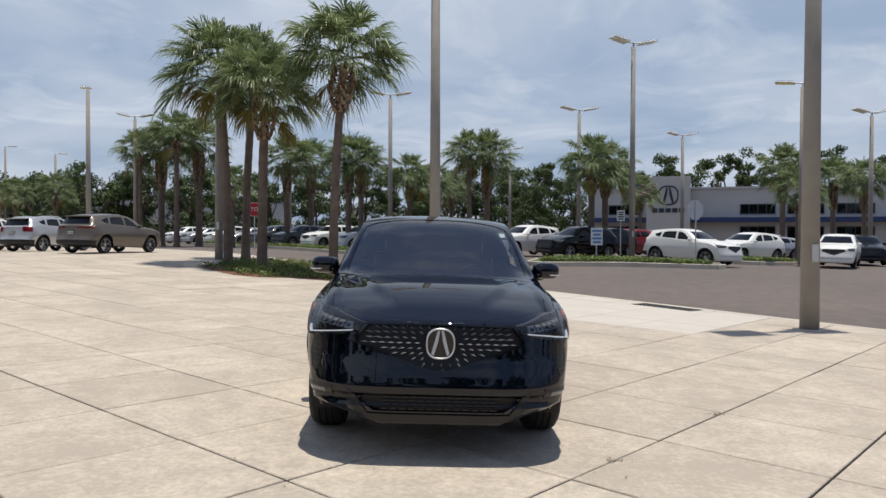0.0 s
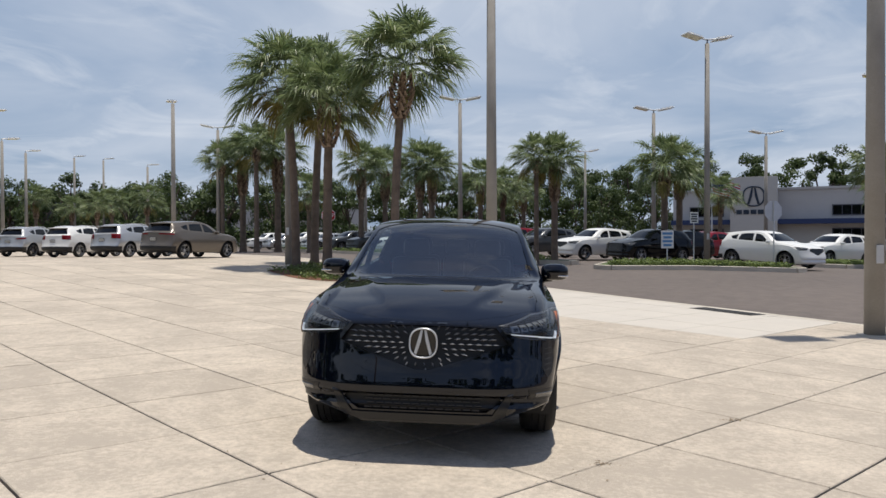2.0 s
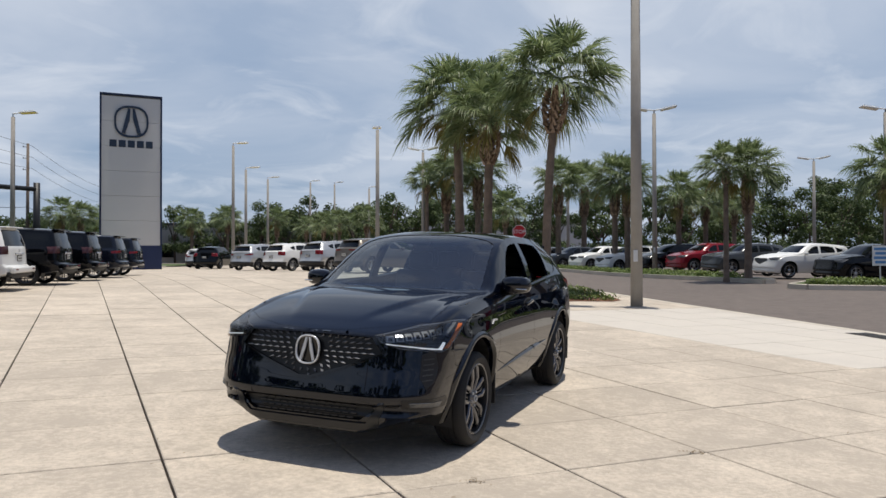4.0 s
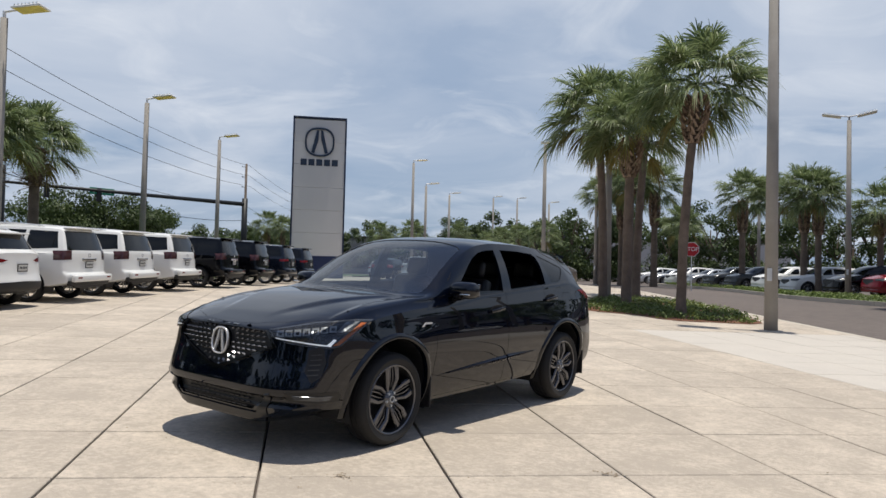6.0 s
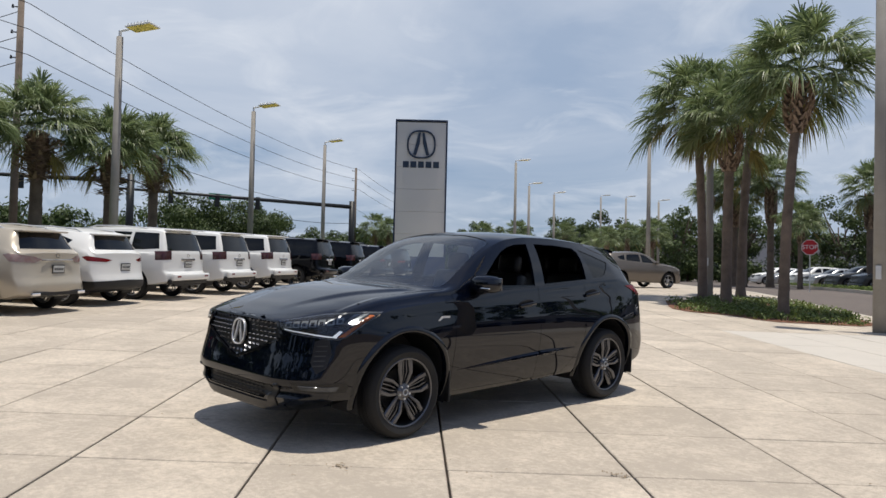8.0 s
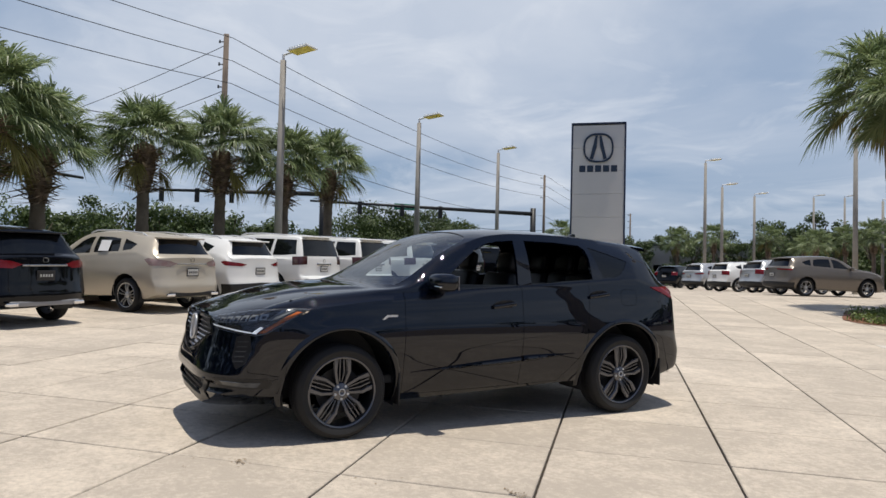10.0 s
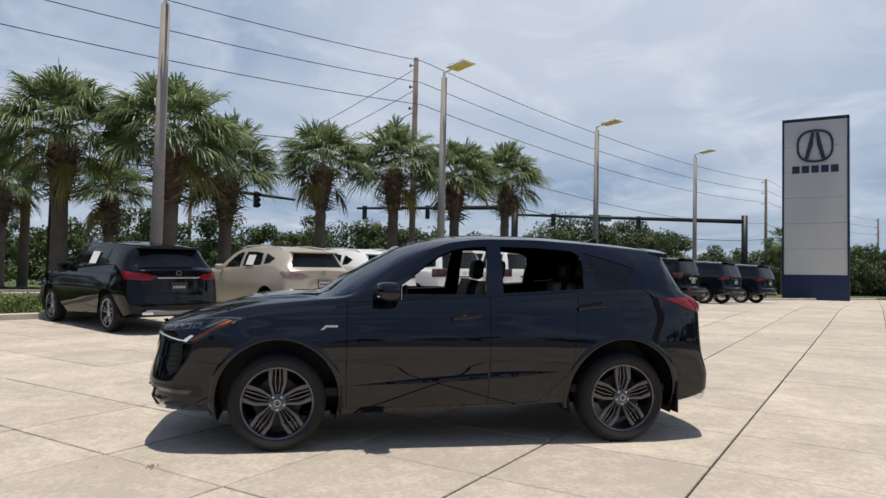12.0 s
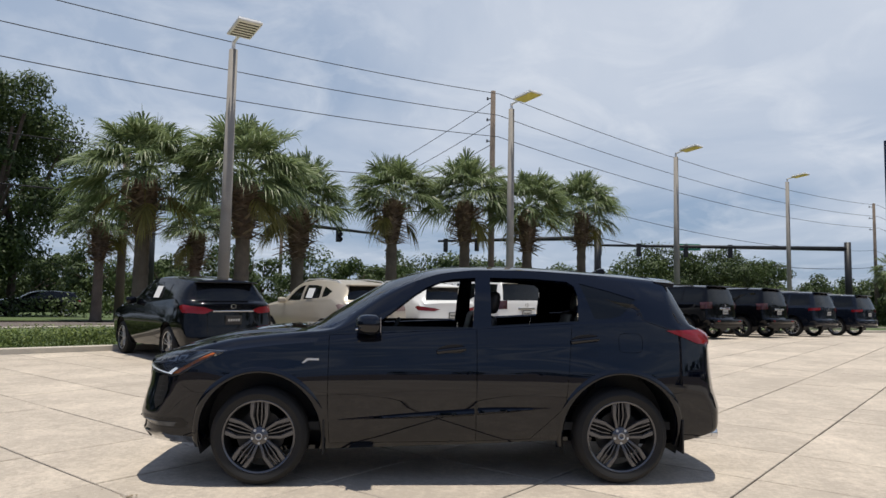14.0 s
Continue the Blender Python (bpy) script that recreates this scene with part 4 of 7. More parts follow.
# ---- the black crossover in the middle of the plaza ----
HERO = dict(
    s0=-2.375, s1=2.345, w=0.95, ax0=-1.375, ax1=1.375, f_ramp=-1.55, r_ramp=1.55, f_bow=0.5, f_pow=5, r_bow=0.30, tumble=0.022, crown=0.7, n=120, nz=30, nx=28, cols=40, tuck=0.12, hollow=0.004, dome=0.016,
    nose=[(0.18, -2.12), (0.23, -2.27), (0.27, -2.335), (0.31, -2.362), (0.345, -2.366), (0.39, -2.340), (0.44, -2.334), (0.468, -2.374), (0.50, -2.377), (0.56, -2.366), (0.63, -2.348), (0.70, -2.329), (0.80, -2.310), (0.90, -2.290), (0.95, -2.26), (1.1, -2.15)],
    tail=[(0.2, 1.98), (0.26, 2.1), (0.34, 2.27), (0.42, 2.34), (0.54, 2.345), (0.62, 2.325), (0.70, 2.30), (0.88, 2.275), (1.05, 2.26), (1.16, 2.255), (1.22, 2.20)],
    zb=[(-2.375, 0.245), (-2.2, 0.22), (-1.9, 0.21), (-0.9, 0.235), (0.2, 0.27), (0.95, 0.30), (1.8, 0.27), (2.1, 0.30), (2.345, 0.36)],
    wm=[(-2.375, 0.915), (-2.1, 0.935), (-1.4, 0.952), (0.0, 0.946), (1.0, 0.948), (1.5, 0.952), (2.0, 0.94), (2.345, 0.90)],
    side=[(0.12, 0.80), (0.25, 0.872), (0.33, 0.914), (0.45, 0.950), (0.60, 0.980), (0.70, 0.997), (0.76, 1.0), (0.83, 0.9975), (0.90, 0.990), (0.98, 0.979), (1.06, 0.964), (1.15, 0.942), (1.3, 0.90)],
    zsh=[(-2.375, 0.885), (-2.2, 0.935), (-2.0, 0.985), (-1.7, 1.035), (-1.4, 1.075), (-1.1, 1.105), (-0.8, 1.125), (-0.4, 1.142), (0.15, 1.172), (0.7, 1.208), (1.22, 1.242), (1.6, 1.255), (1.9, 1.245), (2.15, 1.19), (2.345, 1.10)],
    wsh=[(-2.375, 0.824), (-2.1, 0.834), (-1.8, 0.849), (-1.4, 0.859), (-1.1, 0.864), (-0.8, 0.874), (-0.3, 0.884), (0.5, 0.889), (1.2, 0.884), (1.7, 0.859), (2.1, 0.824), (2.345, 0.784)],
    wr=[(-2.375, 0.78), (-2.0, 0.74), (-1.5, 0.72), (-1.2, 0.735), (-1.0, 0.79), (-0.85, 0.80), (-0.6, 0.765), (-0.2, 0.71), (0.1, 0.685), (0.5, 0.675), (1.0, 0.66), (1.5, 0.625), (1.95, 0.575), (2.05, 0.60), (2.2, 0.70), (2.345, 0.74)],
    zr=[(-2.375, 0.91), (-2.2, 0.965), (-2.0, 1.018), (-1.7, 1.073), (-1.4, 1.112), (-1.1, 1.14), (-0.95, 1.15), (-0.85, 1.17), (-0.69, 1.268), (-0.45, 1.42), (-0.2, 1.542), (0.0, 1.602), (0.3, 1.632), (0.6, 1.634), (1.0, 1.618), (1.5, 1.584), (1.9, 1.552), (1.99, 1.475), (2.1, 1.33), (2.2, 1.21), (2.345, 1.13)],
    zt=[(-2.375, 0.93), (-2.28, 0.965), (-2.15, 1.01), (-1.9, 1.065), (-1.6, 1.118), (-1.3, 1.152), (-1.12, 1.162), (-1.04, 1.185), (-0.89, 1.285), (-0.65, 1.428), (-0.4, 1.56), (-0.16, 1.632), (0.07, 1.667), (0.3, 1.68), (0.55, 1.68), (0.8, 1.672), (1.05, 1.658), (1.5, 1.627), (1.76, 1.603), (1.94, 1.588), (1.985, 1.525), (2.06, 1.43), (2.2, 1.225), (2.26, 1.19), (2.345, 1.165)],
)


def hero_car():
    car = thing("crossover_car", on_slope(0, 0), "glossy black compact luxury crossover parked on pale concrete slabs", "car")
    B = Body(HERO)
    bm = B.shell()
    skin = BVHTree.FromBMesh(bm)
    # wheel openings
    for sd in (1, -1):
        for cy in (-1.375, 1.375):
            fs = carve(bm, "side", circle(cy, 0.385, 0.455, 30), sd, 0.1, keep=lambda p: p.z < 1.0)
            bmesh.ops.delete(bm, geom=fs, context="FACES")
    # side windows
    fwin = [(-0.59, 1.145), (-0.44, 1.262), (-0.26, 1.405), (-0.14, 1.485), (-0.03, 1.533), (0.08, 1.557), (0.255, 1.570), (0.222, 1.178)]
    rwin = [(0.372, 1.572), (0.366, 1.192), (1.05, 1.235), (1.062, 1.44), (1.045, 1.510), (0.99, 1.548), (0.7, 1.568)]
    quar = [(1.092, 1.535), (1.30, 1.482), (1.53, 1.412), (1.47, 1.350), (1.386, 1.282), (1.30, 1.262), (1.18, 1.257)]
    panes = []
    for sd in (1, -1):
        for nm, pts in (("front_window", fwin), ("rear_window", rwin), ("quarter_window", quar)):
            panes.append((nm, sd, take(bm, carve(bm, "side", pts, sd, 0.2))))
    # windscreen and rear screen
    ws = [(-0.752, -0.78), (-0.762, -0.90), (-0.65, -1.0), (-0.36, -1.06), (0, -1.075), (0.36, -1.06), (0.65, -1.0), (0.762, -0.90), (0.752, -0.78), (0.655, -0.21), (0.58, -0.165), (0.3, -0.135), (0, -0.125), (-0.3, -0.135), (-0.58, -0.165), (-0.655, -0.21)]
    screen = take(bm, carve(bm, "top", ws, 1, 0.1))
    rs = [(-0.52, 2.0), (0.52, 2.0), (0.60, 2.17), (-0.60, 2.17)]
    rear_screen = take(bm, carve(bm, "top", rs, 1, 0.1))
    # grille, intake, corner vents
    gr = [(-0.49, 0.908), (-0.25, 0.912), (0, 0.914), (0.25, 0.912), (0.49, 0.908), (0.575, 0.80), (0.30, 0.698), (0.05, 0.618), (-0.05, 0.618), (-0.30, 0.698), (-0.575, 0.80)]
    grille = take(bm, carve(bm, "front", gr, 1, 0.1))
    it = [(-0.50, 0.455), (0.50, 0.455), (0.53, 0.42), (0.43, 0.345), (-0.43, 0.345), (-0.53, 0.42)]
    intake = take(bm, carve(bm, "front", it, 1, 0.1))
    tails = []
    for sd in (1, -1):
        tails.append((sd, take(bm, carve(bm, "side", [(1.735, 1.175), (1.99, 1.075), (2.3, 1.055), (2.3, 1.185)], sd, 0.05, keep=lambda p: p.y > 1.6))))
    # doors, bonnet: real gaps between the panels
    doors = []
    fd = [(-0.862, 0.30), (-0.872, 0.60), (-0.872, 1.118), (0.2475, 1.171), (0.2475, 0.315)]
    rd = [(0.2525, 0.316), (0.2525, 1.172), (1.215, 1.232), (1.290, 1.172), (1.30, 1.0), (1.20, 0.83), (1.02, 0.66), (0.93, 0.50), (0.915, 0.34)]
    for sd in (1, -1):
        doors.append(("front_door", sd, take(bm, carve(bm, "side", fd, sd, 0.2, keep=lambda p: p.z < 1.25))))
        doors.append(("rear_door", sd, take(bm, carve(bm, "side", rd, sd, 0.2, keep=lambda p: p.z < 1.26))))
    flap = take(bm, carve(bm, "side", [(1.45 + 0.095 * (abs(math.cos(a)) ** 0.5) * (1 if math.cos(a) > 0 else -1), 1.075 + 0.075 * (abs(math.sin(a)) ** 0.5) * (1 if math.sin(a) > 0 else -1)) for a in [math.pi * k / 10 + 0.05 for k in range(20)]], 1, 0.05))
    hood = [(-0.68, -1.09), (0.68, -1.09), (0.735, -1.35), (0.775, -1.7), (0.76, -1.93), (0.55, -2.13), (0.30, -2.235), (0.0, -2.265), (-0.30, -2.235), (-0.55, -2.13), (-0.76, -1.93), (-0.775, -1.7), (-0.735, -1.35)]
    bonnet = take(bm, carve(bm, "top", hood, 1, 0.35))
    part("body", thicken(sharp(bm), 0.03), BLACK_PAINT, car, smooth=True)

    def shrunk(b, k):
        """Draws the open rim of a panel inwards, so that a gap shows."""
        b.normal_update()
        moves = {}
        for ed in b.edges:
            if len(ed.link_faces) == 1:
                f = ed.link_faces[0]
                d = f.calc_center_median() - (ed.verts[0].co + ed.verts[1].co) / 2
                t = (ed.verts[1].co - ed.verts[0].co)
                if t.length < 1e-6:
                    continue
                t.normalize()
                d = d - t * d.dot(t)
                if d.length > 1e-6:
                    for v in ed.verts:
                        moves.setdefault(v, []).append(d.normalized())
        for v, ds in moves.items():
            s = sum(ds, Vector())
            if s.length > 1e-6:
                v.co += s.normalized() * k
        return b

    part("fuel_flap", thicken(sharp(shrunk(flap, 0.0025)), 0.01), BLACK_PAINT, car, smooth=True)
    part("bonnet", thicken(sharp(shrunk(bonnet, 0.003)), 0.012), BLACK_PAINT, car, smooth=True)
    for nm, sd, b in doors:
        d = part(nm, thicken(sharp(shrunk(b, 0.003)), 0.02), BLACK_PAINT, car, smooth=True)
        y0, z0 = (0.055, 1.012) if nm == "front_door" else (1.09, 1.095)
        hb = bmesh.new()
        # pull handle on two feet over a shallow dish
        x = sd * (0.946 * B.c["side"](z0) + 0.004)
        tl = pose(x, y0, z0, 7, 0, 0)
        box(hb, (sd * 0.022, 0, 0), (0.016, 0.225, 0.032), 0.007, tl)
        for yy in (-0.09, 0.09):
            box(hb, (sd * 0.008, yy, 0), (0.03, 0.03, 0.024), 0.004, tl)
        part("door_handle", hb, BLACK_PAINT, d, smooth=True)
        # the dish is a flat disc, its hollow's shade put into a dark material
        hb = bmesh.new()
        tl = pose(x - sd * 0.002, y0, z0 + 0.002, 7, 0, 0)
        ring = [hb.verts.new(tl @ Vector((0, 0.115 * math.cos(a * math.pi / 12), 0.04 * math.sin(a * math.pi / 12)))) for a in range(24)]
        hb.faces.new(ring)
        part("handle_dish", thicken(hb, 0.004), GRILLE_DARK, d)
    # glass
    for nm, sd, b in panes:
        shift(b, (-sd * 0.006, 0, 0))
        if nm == "quarter_window":
            part(nm, thicken(b, 0.004), TINT, car, "dark tinted quarter glass", smooth=True)
        elif nm == "rear_window":
            bmesh.ops.bisect_plane(b, geom=list(b.verts) + list(b.edges) + list(b.faces), plane_co=(0, 0.356, 1.197), plane_no=(0, -0.062, 1), clear_outer=True)
            part(nm, b, TINT, car, "tinted side glass lowered most of the way", smooth=True)
        else:
            bmesh.ops.bisect_plane(b, geom=list(b.verts) + list(b.edges) + list(b.faces), plane_co=(0, 0, 1.185), plane_no=(0, 0, 1), clear_outer=True)
            part(nm, b, TINT, car, "side glass lowered into the door", smooth=True)
    shift(screen, (0, 0.002, -0.005))
    o = part("windscreen", screen, SCREEN, car, smooth=True)
    part("rear_screen", shift(rear_screen, (0, -0.004, -0.004)), TINT, car, smooth=True)
    # grille: dark bowl, bright facets that spread from the middle, emblem
    part("grille", shift(grille, (0, 0.026, 0)), GRILLE_DARK, car, "black mesh grille")
    nose = B.c["nose"]
    fb = bmesh.new()
    for j in range(9):
        z = 0.892 - j * 0.034
        wl = 0.475 + (0.905 - z) * 0.62 if z > 0.80 else 0.56 - (0.80 - z) * 2.9
        m = int(wl * 2 / 0.058)
        for i in range(m + 1):
            x = -wl + (i + 0.5 * (j % 2)) * 0.058
            if abs(x) > wl - 0.012 or math.hypot(x, z - 0.79) < 0.125:
                continue
            dx, dz = x, (z - 0.79) * 1.2
            a = math.atan2(dz, dx)
            y = nose(z) + 0.5 * abs(x) ** 5 + 0.010
            ln = 0.013 + 0.019 * min(1, abs(x) / 0.4)
            u = Vector((math.cos(a), 0, math.sin(a)))
            v = Vector((-math.sin(a), 0, math.cos(a)))
            c = Vector((x, y, z))
            p = [c - u * ln, c + v * 0.008 + Vector((0, 0.012, 0)), c + u * ln, c - v * 0.008 + Vector((0, 0.012, 0)), c + Vector((0, -0.008, 0.0))]
            vs = [fb.verts.new(q) for q in p]
            for t in ((0, 1, 4), (1, 2, 4), (2, 3, 4), (3, 0, 4)):
                fb.faces.new([vs[i] for i in t])
    tagged(part("grille_mesh", fb, GRILLE_BRIGHT, car, "rows of small bright facets"), kind="stuff")
    # gloss frame round the grille, dotted slots in the corner vents
    outer = [(x * 1.035, 0.785 + (z - 0.785) * (1.04 if z > 0.8 else 1.10)) for x, z in gr]
    inner = [(x * 0.985, 0.785 + (z - 0.785) * 0.97) for x, z in gr]
    ring = [fitted(skin, "front", 1, [outer[k], outer[(k + 1) % len(gr)], inner[(k + 1) % len(gr)], inner[k]], 0.006, 0.03, 0.02) for k in range(len(gr))]
    part("grille_frame", joined(ring), GLOSS, car)
    # corner vents: dark slots behind gloss blades, with small mesh bars
    for sd in (1, -1):
        v = part("corner_vent", fitted(skin, "front", sd, [(0.80, 0.79), (0.862, 0.82), (0.885, 0.70), (0.875, 0.60), (0.84, 0.56), (0.80, 0.64)], 0.003, 0.015), GRILLE_DARK, car, "tall black corner vent")
        for z in (0.76, 0.725, 0.69, 0.655, 0.62):
            part("vent_bar", fitted(skin, "front", sd, [(0.815, z), (0.865, z + 0.004), (0.865, z - 0.004), (0.815, z - 0.008)], 0.008, 0.02, 0.006), GREY_TRIM, v)
    em = new("front_emblem")
    em.parent = car
    eb = bmesh.new()
    ring_plate(eb, 0.096, 0.086, 0.016, pose(0.0, -2.312, 0.792, -6, 0, 0), 36, 1.06)
    part("ring", eb, EMBLEM, em, smooth=True)
    for sx in (-1, 1):
        eb = bmesh.new()
        pts = [(sx * 0.005, 0.086), (sx * 0.020, 0.086), (sx * 0.060, -0.066), (sx * 0.044, -0.078), (sx * 0.016, 0.012)]
        extrude_poly(eb, pts if sx > 0 else pts[::-1], 0.012, pose(0, -2.314, 0.792, 84, 0, 0))
        part("bar", eb, EMBLEM, em)
    eb = bmesh.new()
    tube(eb, (0, -2.306, 0.792), (0, -2.27, 0.792), 0.098, n=36)
    part("backing", eb, GLOSS, em)
    # lower intake with mesh, grey lip, vents
    part("lower_intake", shift(intake, (0, 0.028, 0)), GRILLE_DARK, car, "black lower intake")
    mb = bmesh.new()
    for k in range(4):
        z = 0.362 + k * 0.025
        for i in range(13):
            x = -0.36 + i * 0.06
            y = nose(z) + 0.5 * abs(x) ** 5 + 0.014
            box(mb, (x + 0.015 * (k % 2), y, z), (0.046, 0.012, 0.007), 0.0)
    tagged(part("intake_mesh", mb, GREY_TRIM, car, "grey honeycomb bars"), kind="stuff")
    part("lower_lip", fitted(skin, "front", 1, [(-0.56, 0.325), (0.56, 0.325), (0.54, 0.295), (0.42, 0.272), (-0.42, 0.272), (-0.54, 0.295)], 0.012, 0.03, 0.02), LIP, car, "matt dark grey lower lip", smooth=True)
    for sd in (1, -1):
        part("lip_arm", fitted(skin, "front", sd, [(0.565, 0.462), (0.61, 0.472), (0.555, 0.325), (0.47, 0.325)], 0.011, 0.02, 0.02), LIP, car, smooth=True)
    # head lamps
    for sd in (1, -1):
        h = new("headlight")
        h.parent = car
        rim = [(-1.25, 0.918), (-1.225, 0.868), (-1.11, 0.832), (-0.80, 0.800), (-0.735, 0.818), (-0.50, 0.998), (-0.66, 0.998), (-0.92, 0.978)]
        cx, cz = -0.93, 0.90
        inner = [(cx + (p - cx) * 0.965, cz + (z - cz) * 0.90) for p, z in rim]
        part("bezel", fitted(skin, "corner", sd, rim, 0.003, 0.02, 0.012), LAMP_RIM, h, "dark grey lamp surround", smooth=True)
        part("bowl", fitted(skin, "corner", sd, inner, 0.006, 0.02, 0.004), LAMP_DARK, h)
        # row of square reflectors, each a pale cup with a dark pupil
        for i in range(7):
            p, z = -1.165 + i * 0.062, 0.893 + i * 0.0065
            c = fitted(skin, "corner", sd, [(p - 0.026, z - 0.020), (p + 0.026, z - 0.018), (p + 0.024, z + 0.026), (p - 0.024, z + 0.022)], 0.012, 0.03, 0.008)
            u = part("lamp_unit", c, LAMP_UNIT, h)
            part("lamp_pupil", fitted(skin, "corner", sd, [(p - 0.013, z - 0.010), (p + 0.013, z - 0.009), (p + 0.013, z + 0.011), (p - 0.013, z + 0.010)], 0.015, 0.03, 0.004), LAMP_DARK, u)
        part("side_reflector", fitted(skin, "corner", sd, [(-0.77, 0.915), (-0.735, 0.905), (-0.60, 0.985), (-0.70, 0.982)], 0.011, 0.02, 0.006), LAMP_UNIT, h)
        # light blade along the lower edge, turned up at its outer end
        for q in ([(-1.20, 0.868), (-1.19, 0.860), (-1.05, 0.844), (-1.05, 0.852)], [(-1.05, 0.852), (-1.05, 0.844), (-0.80, 0.816), (-0.80, 0.824)], [(-0.83, 0.829), (-0.80, 0.825), (-0.765, 0.862), (-0.785, 0.868)]):
            part("running_light", fitted(skin, "corner", sd, q, 0.014, 0.02, 0.008), DRL, h, "white light blade")
        part("turn_signal", fitted(skin, "corner", sd, [(-0.79, 0.822), (-0.745, 0.826), (-0.555, 0.975), (-0.59, 0.978)], 0.013, 0.02, 0.008), AMBER, h, "amber side marker")
        part("lens", fitted(skin, "corner", sd, rim, 0.017, 0.02, 0.014), CLEAR, h, smooth=True)
        fr = part("fog_surround", fitted(skin, "corner", sd, [(-1.12, 0.498), (-1.09, 0.428), (-0.74, 0.412), (-0.715, 0.455), (-0.74, 0.488)], 0.004, 0.02, 0.012), GRILLE_DARK, car, "black corner lamp recess", smooth=True)
        part("fog_lamp", fitted(skin, "corner", sd, [(-1.06, 0.472), (-1.04, 0.440), (-0.80, 0.428), (-0.775, 0.462)], 0.009, 0.02, 0.008), LENS, car, "slim clear corner lamp", smooth=True)
    for sd, b in tails:
        part("taillight", thicken(shift(b, (sd * 0.008, 0.004, 0)), 0.012), RED_LENS, car, "slim red taillight", smooth=True)
    # sill blades on the doors
    for sd in (1, -1):
        for y0, y1, z0, z1, tip0, tip1 in ((-0.80, 0.236, 0.485, 0.545, 0.1, 1.0), (0.262, 0.82, 0.55, 0.578, 1.0, 0.05)):
            sb = bmesh.new()
            n = 12
            loops = []
            for k in range(n + 1):
                f = k / n
                y = y0 + (y1 - y0) * f
                z = z0 + (z1 - z0) * f
                t = tip0 + (tip1 - tip0) * f
                t = math.sin(min(1, max(0.06, t)) * math.pi / 2)
                x = 0.946 * B.c["side"](z)
                loops.append([sb.verts.new((sd * (x + dx), y, z + dz)) for dx, dz in ((-0.01, 0.040 * t), (0.024 * t + 0.002, 0.012 * t), (0.026 * t + 0.002, -0.004), (-0.012, -0.034 * t))])
            for A, C in zip(loops, loops[1:]):
                for i in range(4):
                    sb.faces.new((A[i], A[(i + 1) % 4], C[(i + 1) % 4], C[i]))
            sb.faces.new(loops[0]); sb.faces.new(loops[-1][::-1])
            bmesh.ops.recalc_face_normals(sb, faces=sb.faces)
            part("sill_blade", sharp(sb, 25), BLACK_PAINT, car, smooth=True)
        # wheel-arch lips and liners
        for cy in (-1.375, 1.375):
            lb = bmesh.new()
            loops = []
            for k in range(29):
                a = radians(-14 + 208 * k / 28)
                loop = []
                for r, dx in ((0.456, -0.05), (0.450, 0.006), (0.462, 0.012), (0.49, 0.006), (0.505, -0.012)):
                    y, z = cy + r * math.cos(a), 0.385 + r * math.sin(a)
                    x = B.c["wm"](y) * B.c["side"](z) + 0.012 * math.exp(-((z - 0.72) / 0.2) ** 2)
                    loop.append(lb.verts.new((sd * (x + dx), y, z)))
                loops.append(loop)
            for A, C in zip(loops, loops[1:]):
                for i in range(4):
                    lb.faces.new((A[i], A[i + 1], C[i + 1], C[i]))
            bmesh.ops.recalc_face_normals(lb, faces=lb.faces)
            part("arch_lip", lb, BLACK_PAINT, car, smooth=True)
            lb = bmesh.new()
            loops = []
            for k in range(23):
                a = radians(-20 + 220 * k / 22)
                loops.append([lb.verts.new((sd * x, cy + 0.458 * math.cos(a), 0.385 + 0.458 * math.sin(a))) for x in (0.90, 0.55)] + [lb.verts.new((sd * 0.55, cy + 0.02 * math.cos(a), 0.385 + 0.02 * math.sin(a)))])
            for A, C in zip(loops, loops[1:]):
                for i in range(2):
                    lb.faces.new((A[i], A[i + 1], C[i + 1], C[i]))
            part("arch_liner", lb, PLASTIC, car)
        # mirror
        mr = new("wing_mirror")
        mr.parent = car
        mr.matrix_basis = pose(sd * 0.99, -0.56, 1.205)
        mb = bmesh.new()
        bmesh.ops.create_uvsphere(mb, u_segments=24, v_segments=14, radius=1.0)
        for v in mb.verts:
            x, y, z = v.co
            k = (abs(x) ** 3 + abs(z) ** 3 + abs(y) ** 3) ** (-1 / 3)
            v.co = Vector((x * k * 0.122, y * k * 0.112 * (1.0 if y < 0 else 0.7) + 0.02 * sd * x, z * k * 0.075))
        part("shell", mb, BLACK_PAINT, mr, smooth=True)
        mb = bmesh.new()
        box(mb, (sd * 0.015, -0.095, -0.032), (0.205, 0.02, 0.013), 0.005)
        part("indicator", mb, CHROME, mr, "bright indicator strip")
        mb = bmesh.new()
        box(mb, (0, 0.079, 0.0), (0.2, 0.006, 0.11), 0.002)
        part("mirror_glass", mb, CHROME, mr)
        mb = bmesh.new()
        tube(mb, (-sd * 0.13, 0.02, -0.075), (-sd * 0.02, 0.0, -0.06), 0.03, 0.026, 8)
        part("foot", mb, GLOSS, mr)
        # fender badge: plain slanted bar
        fbm = bmesh.new()
        x = 0.95 * B.c["side"](0.94) + 0.006
        extrude_poly(fbm, [(-1.07, 0.91), (-1.03, 0.945), (-0.94, 0.945), (-0.942, 0.93), (-1.022, 0.93), (-1.05, 0.91)], 0.005, Matrix(((0, 0, sd, sd * x), (1, 0, 0, 0), (0, 1, 0, 0), (0, 0, 0, 1))))
        part("fender_badge", fbm, GALV, car, "small bright badge")
    # pieces on top
    ab = bmesh.new()
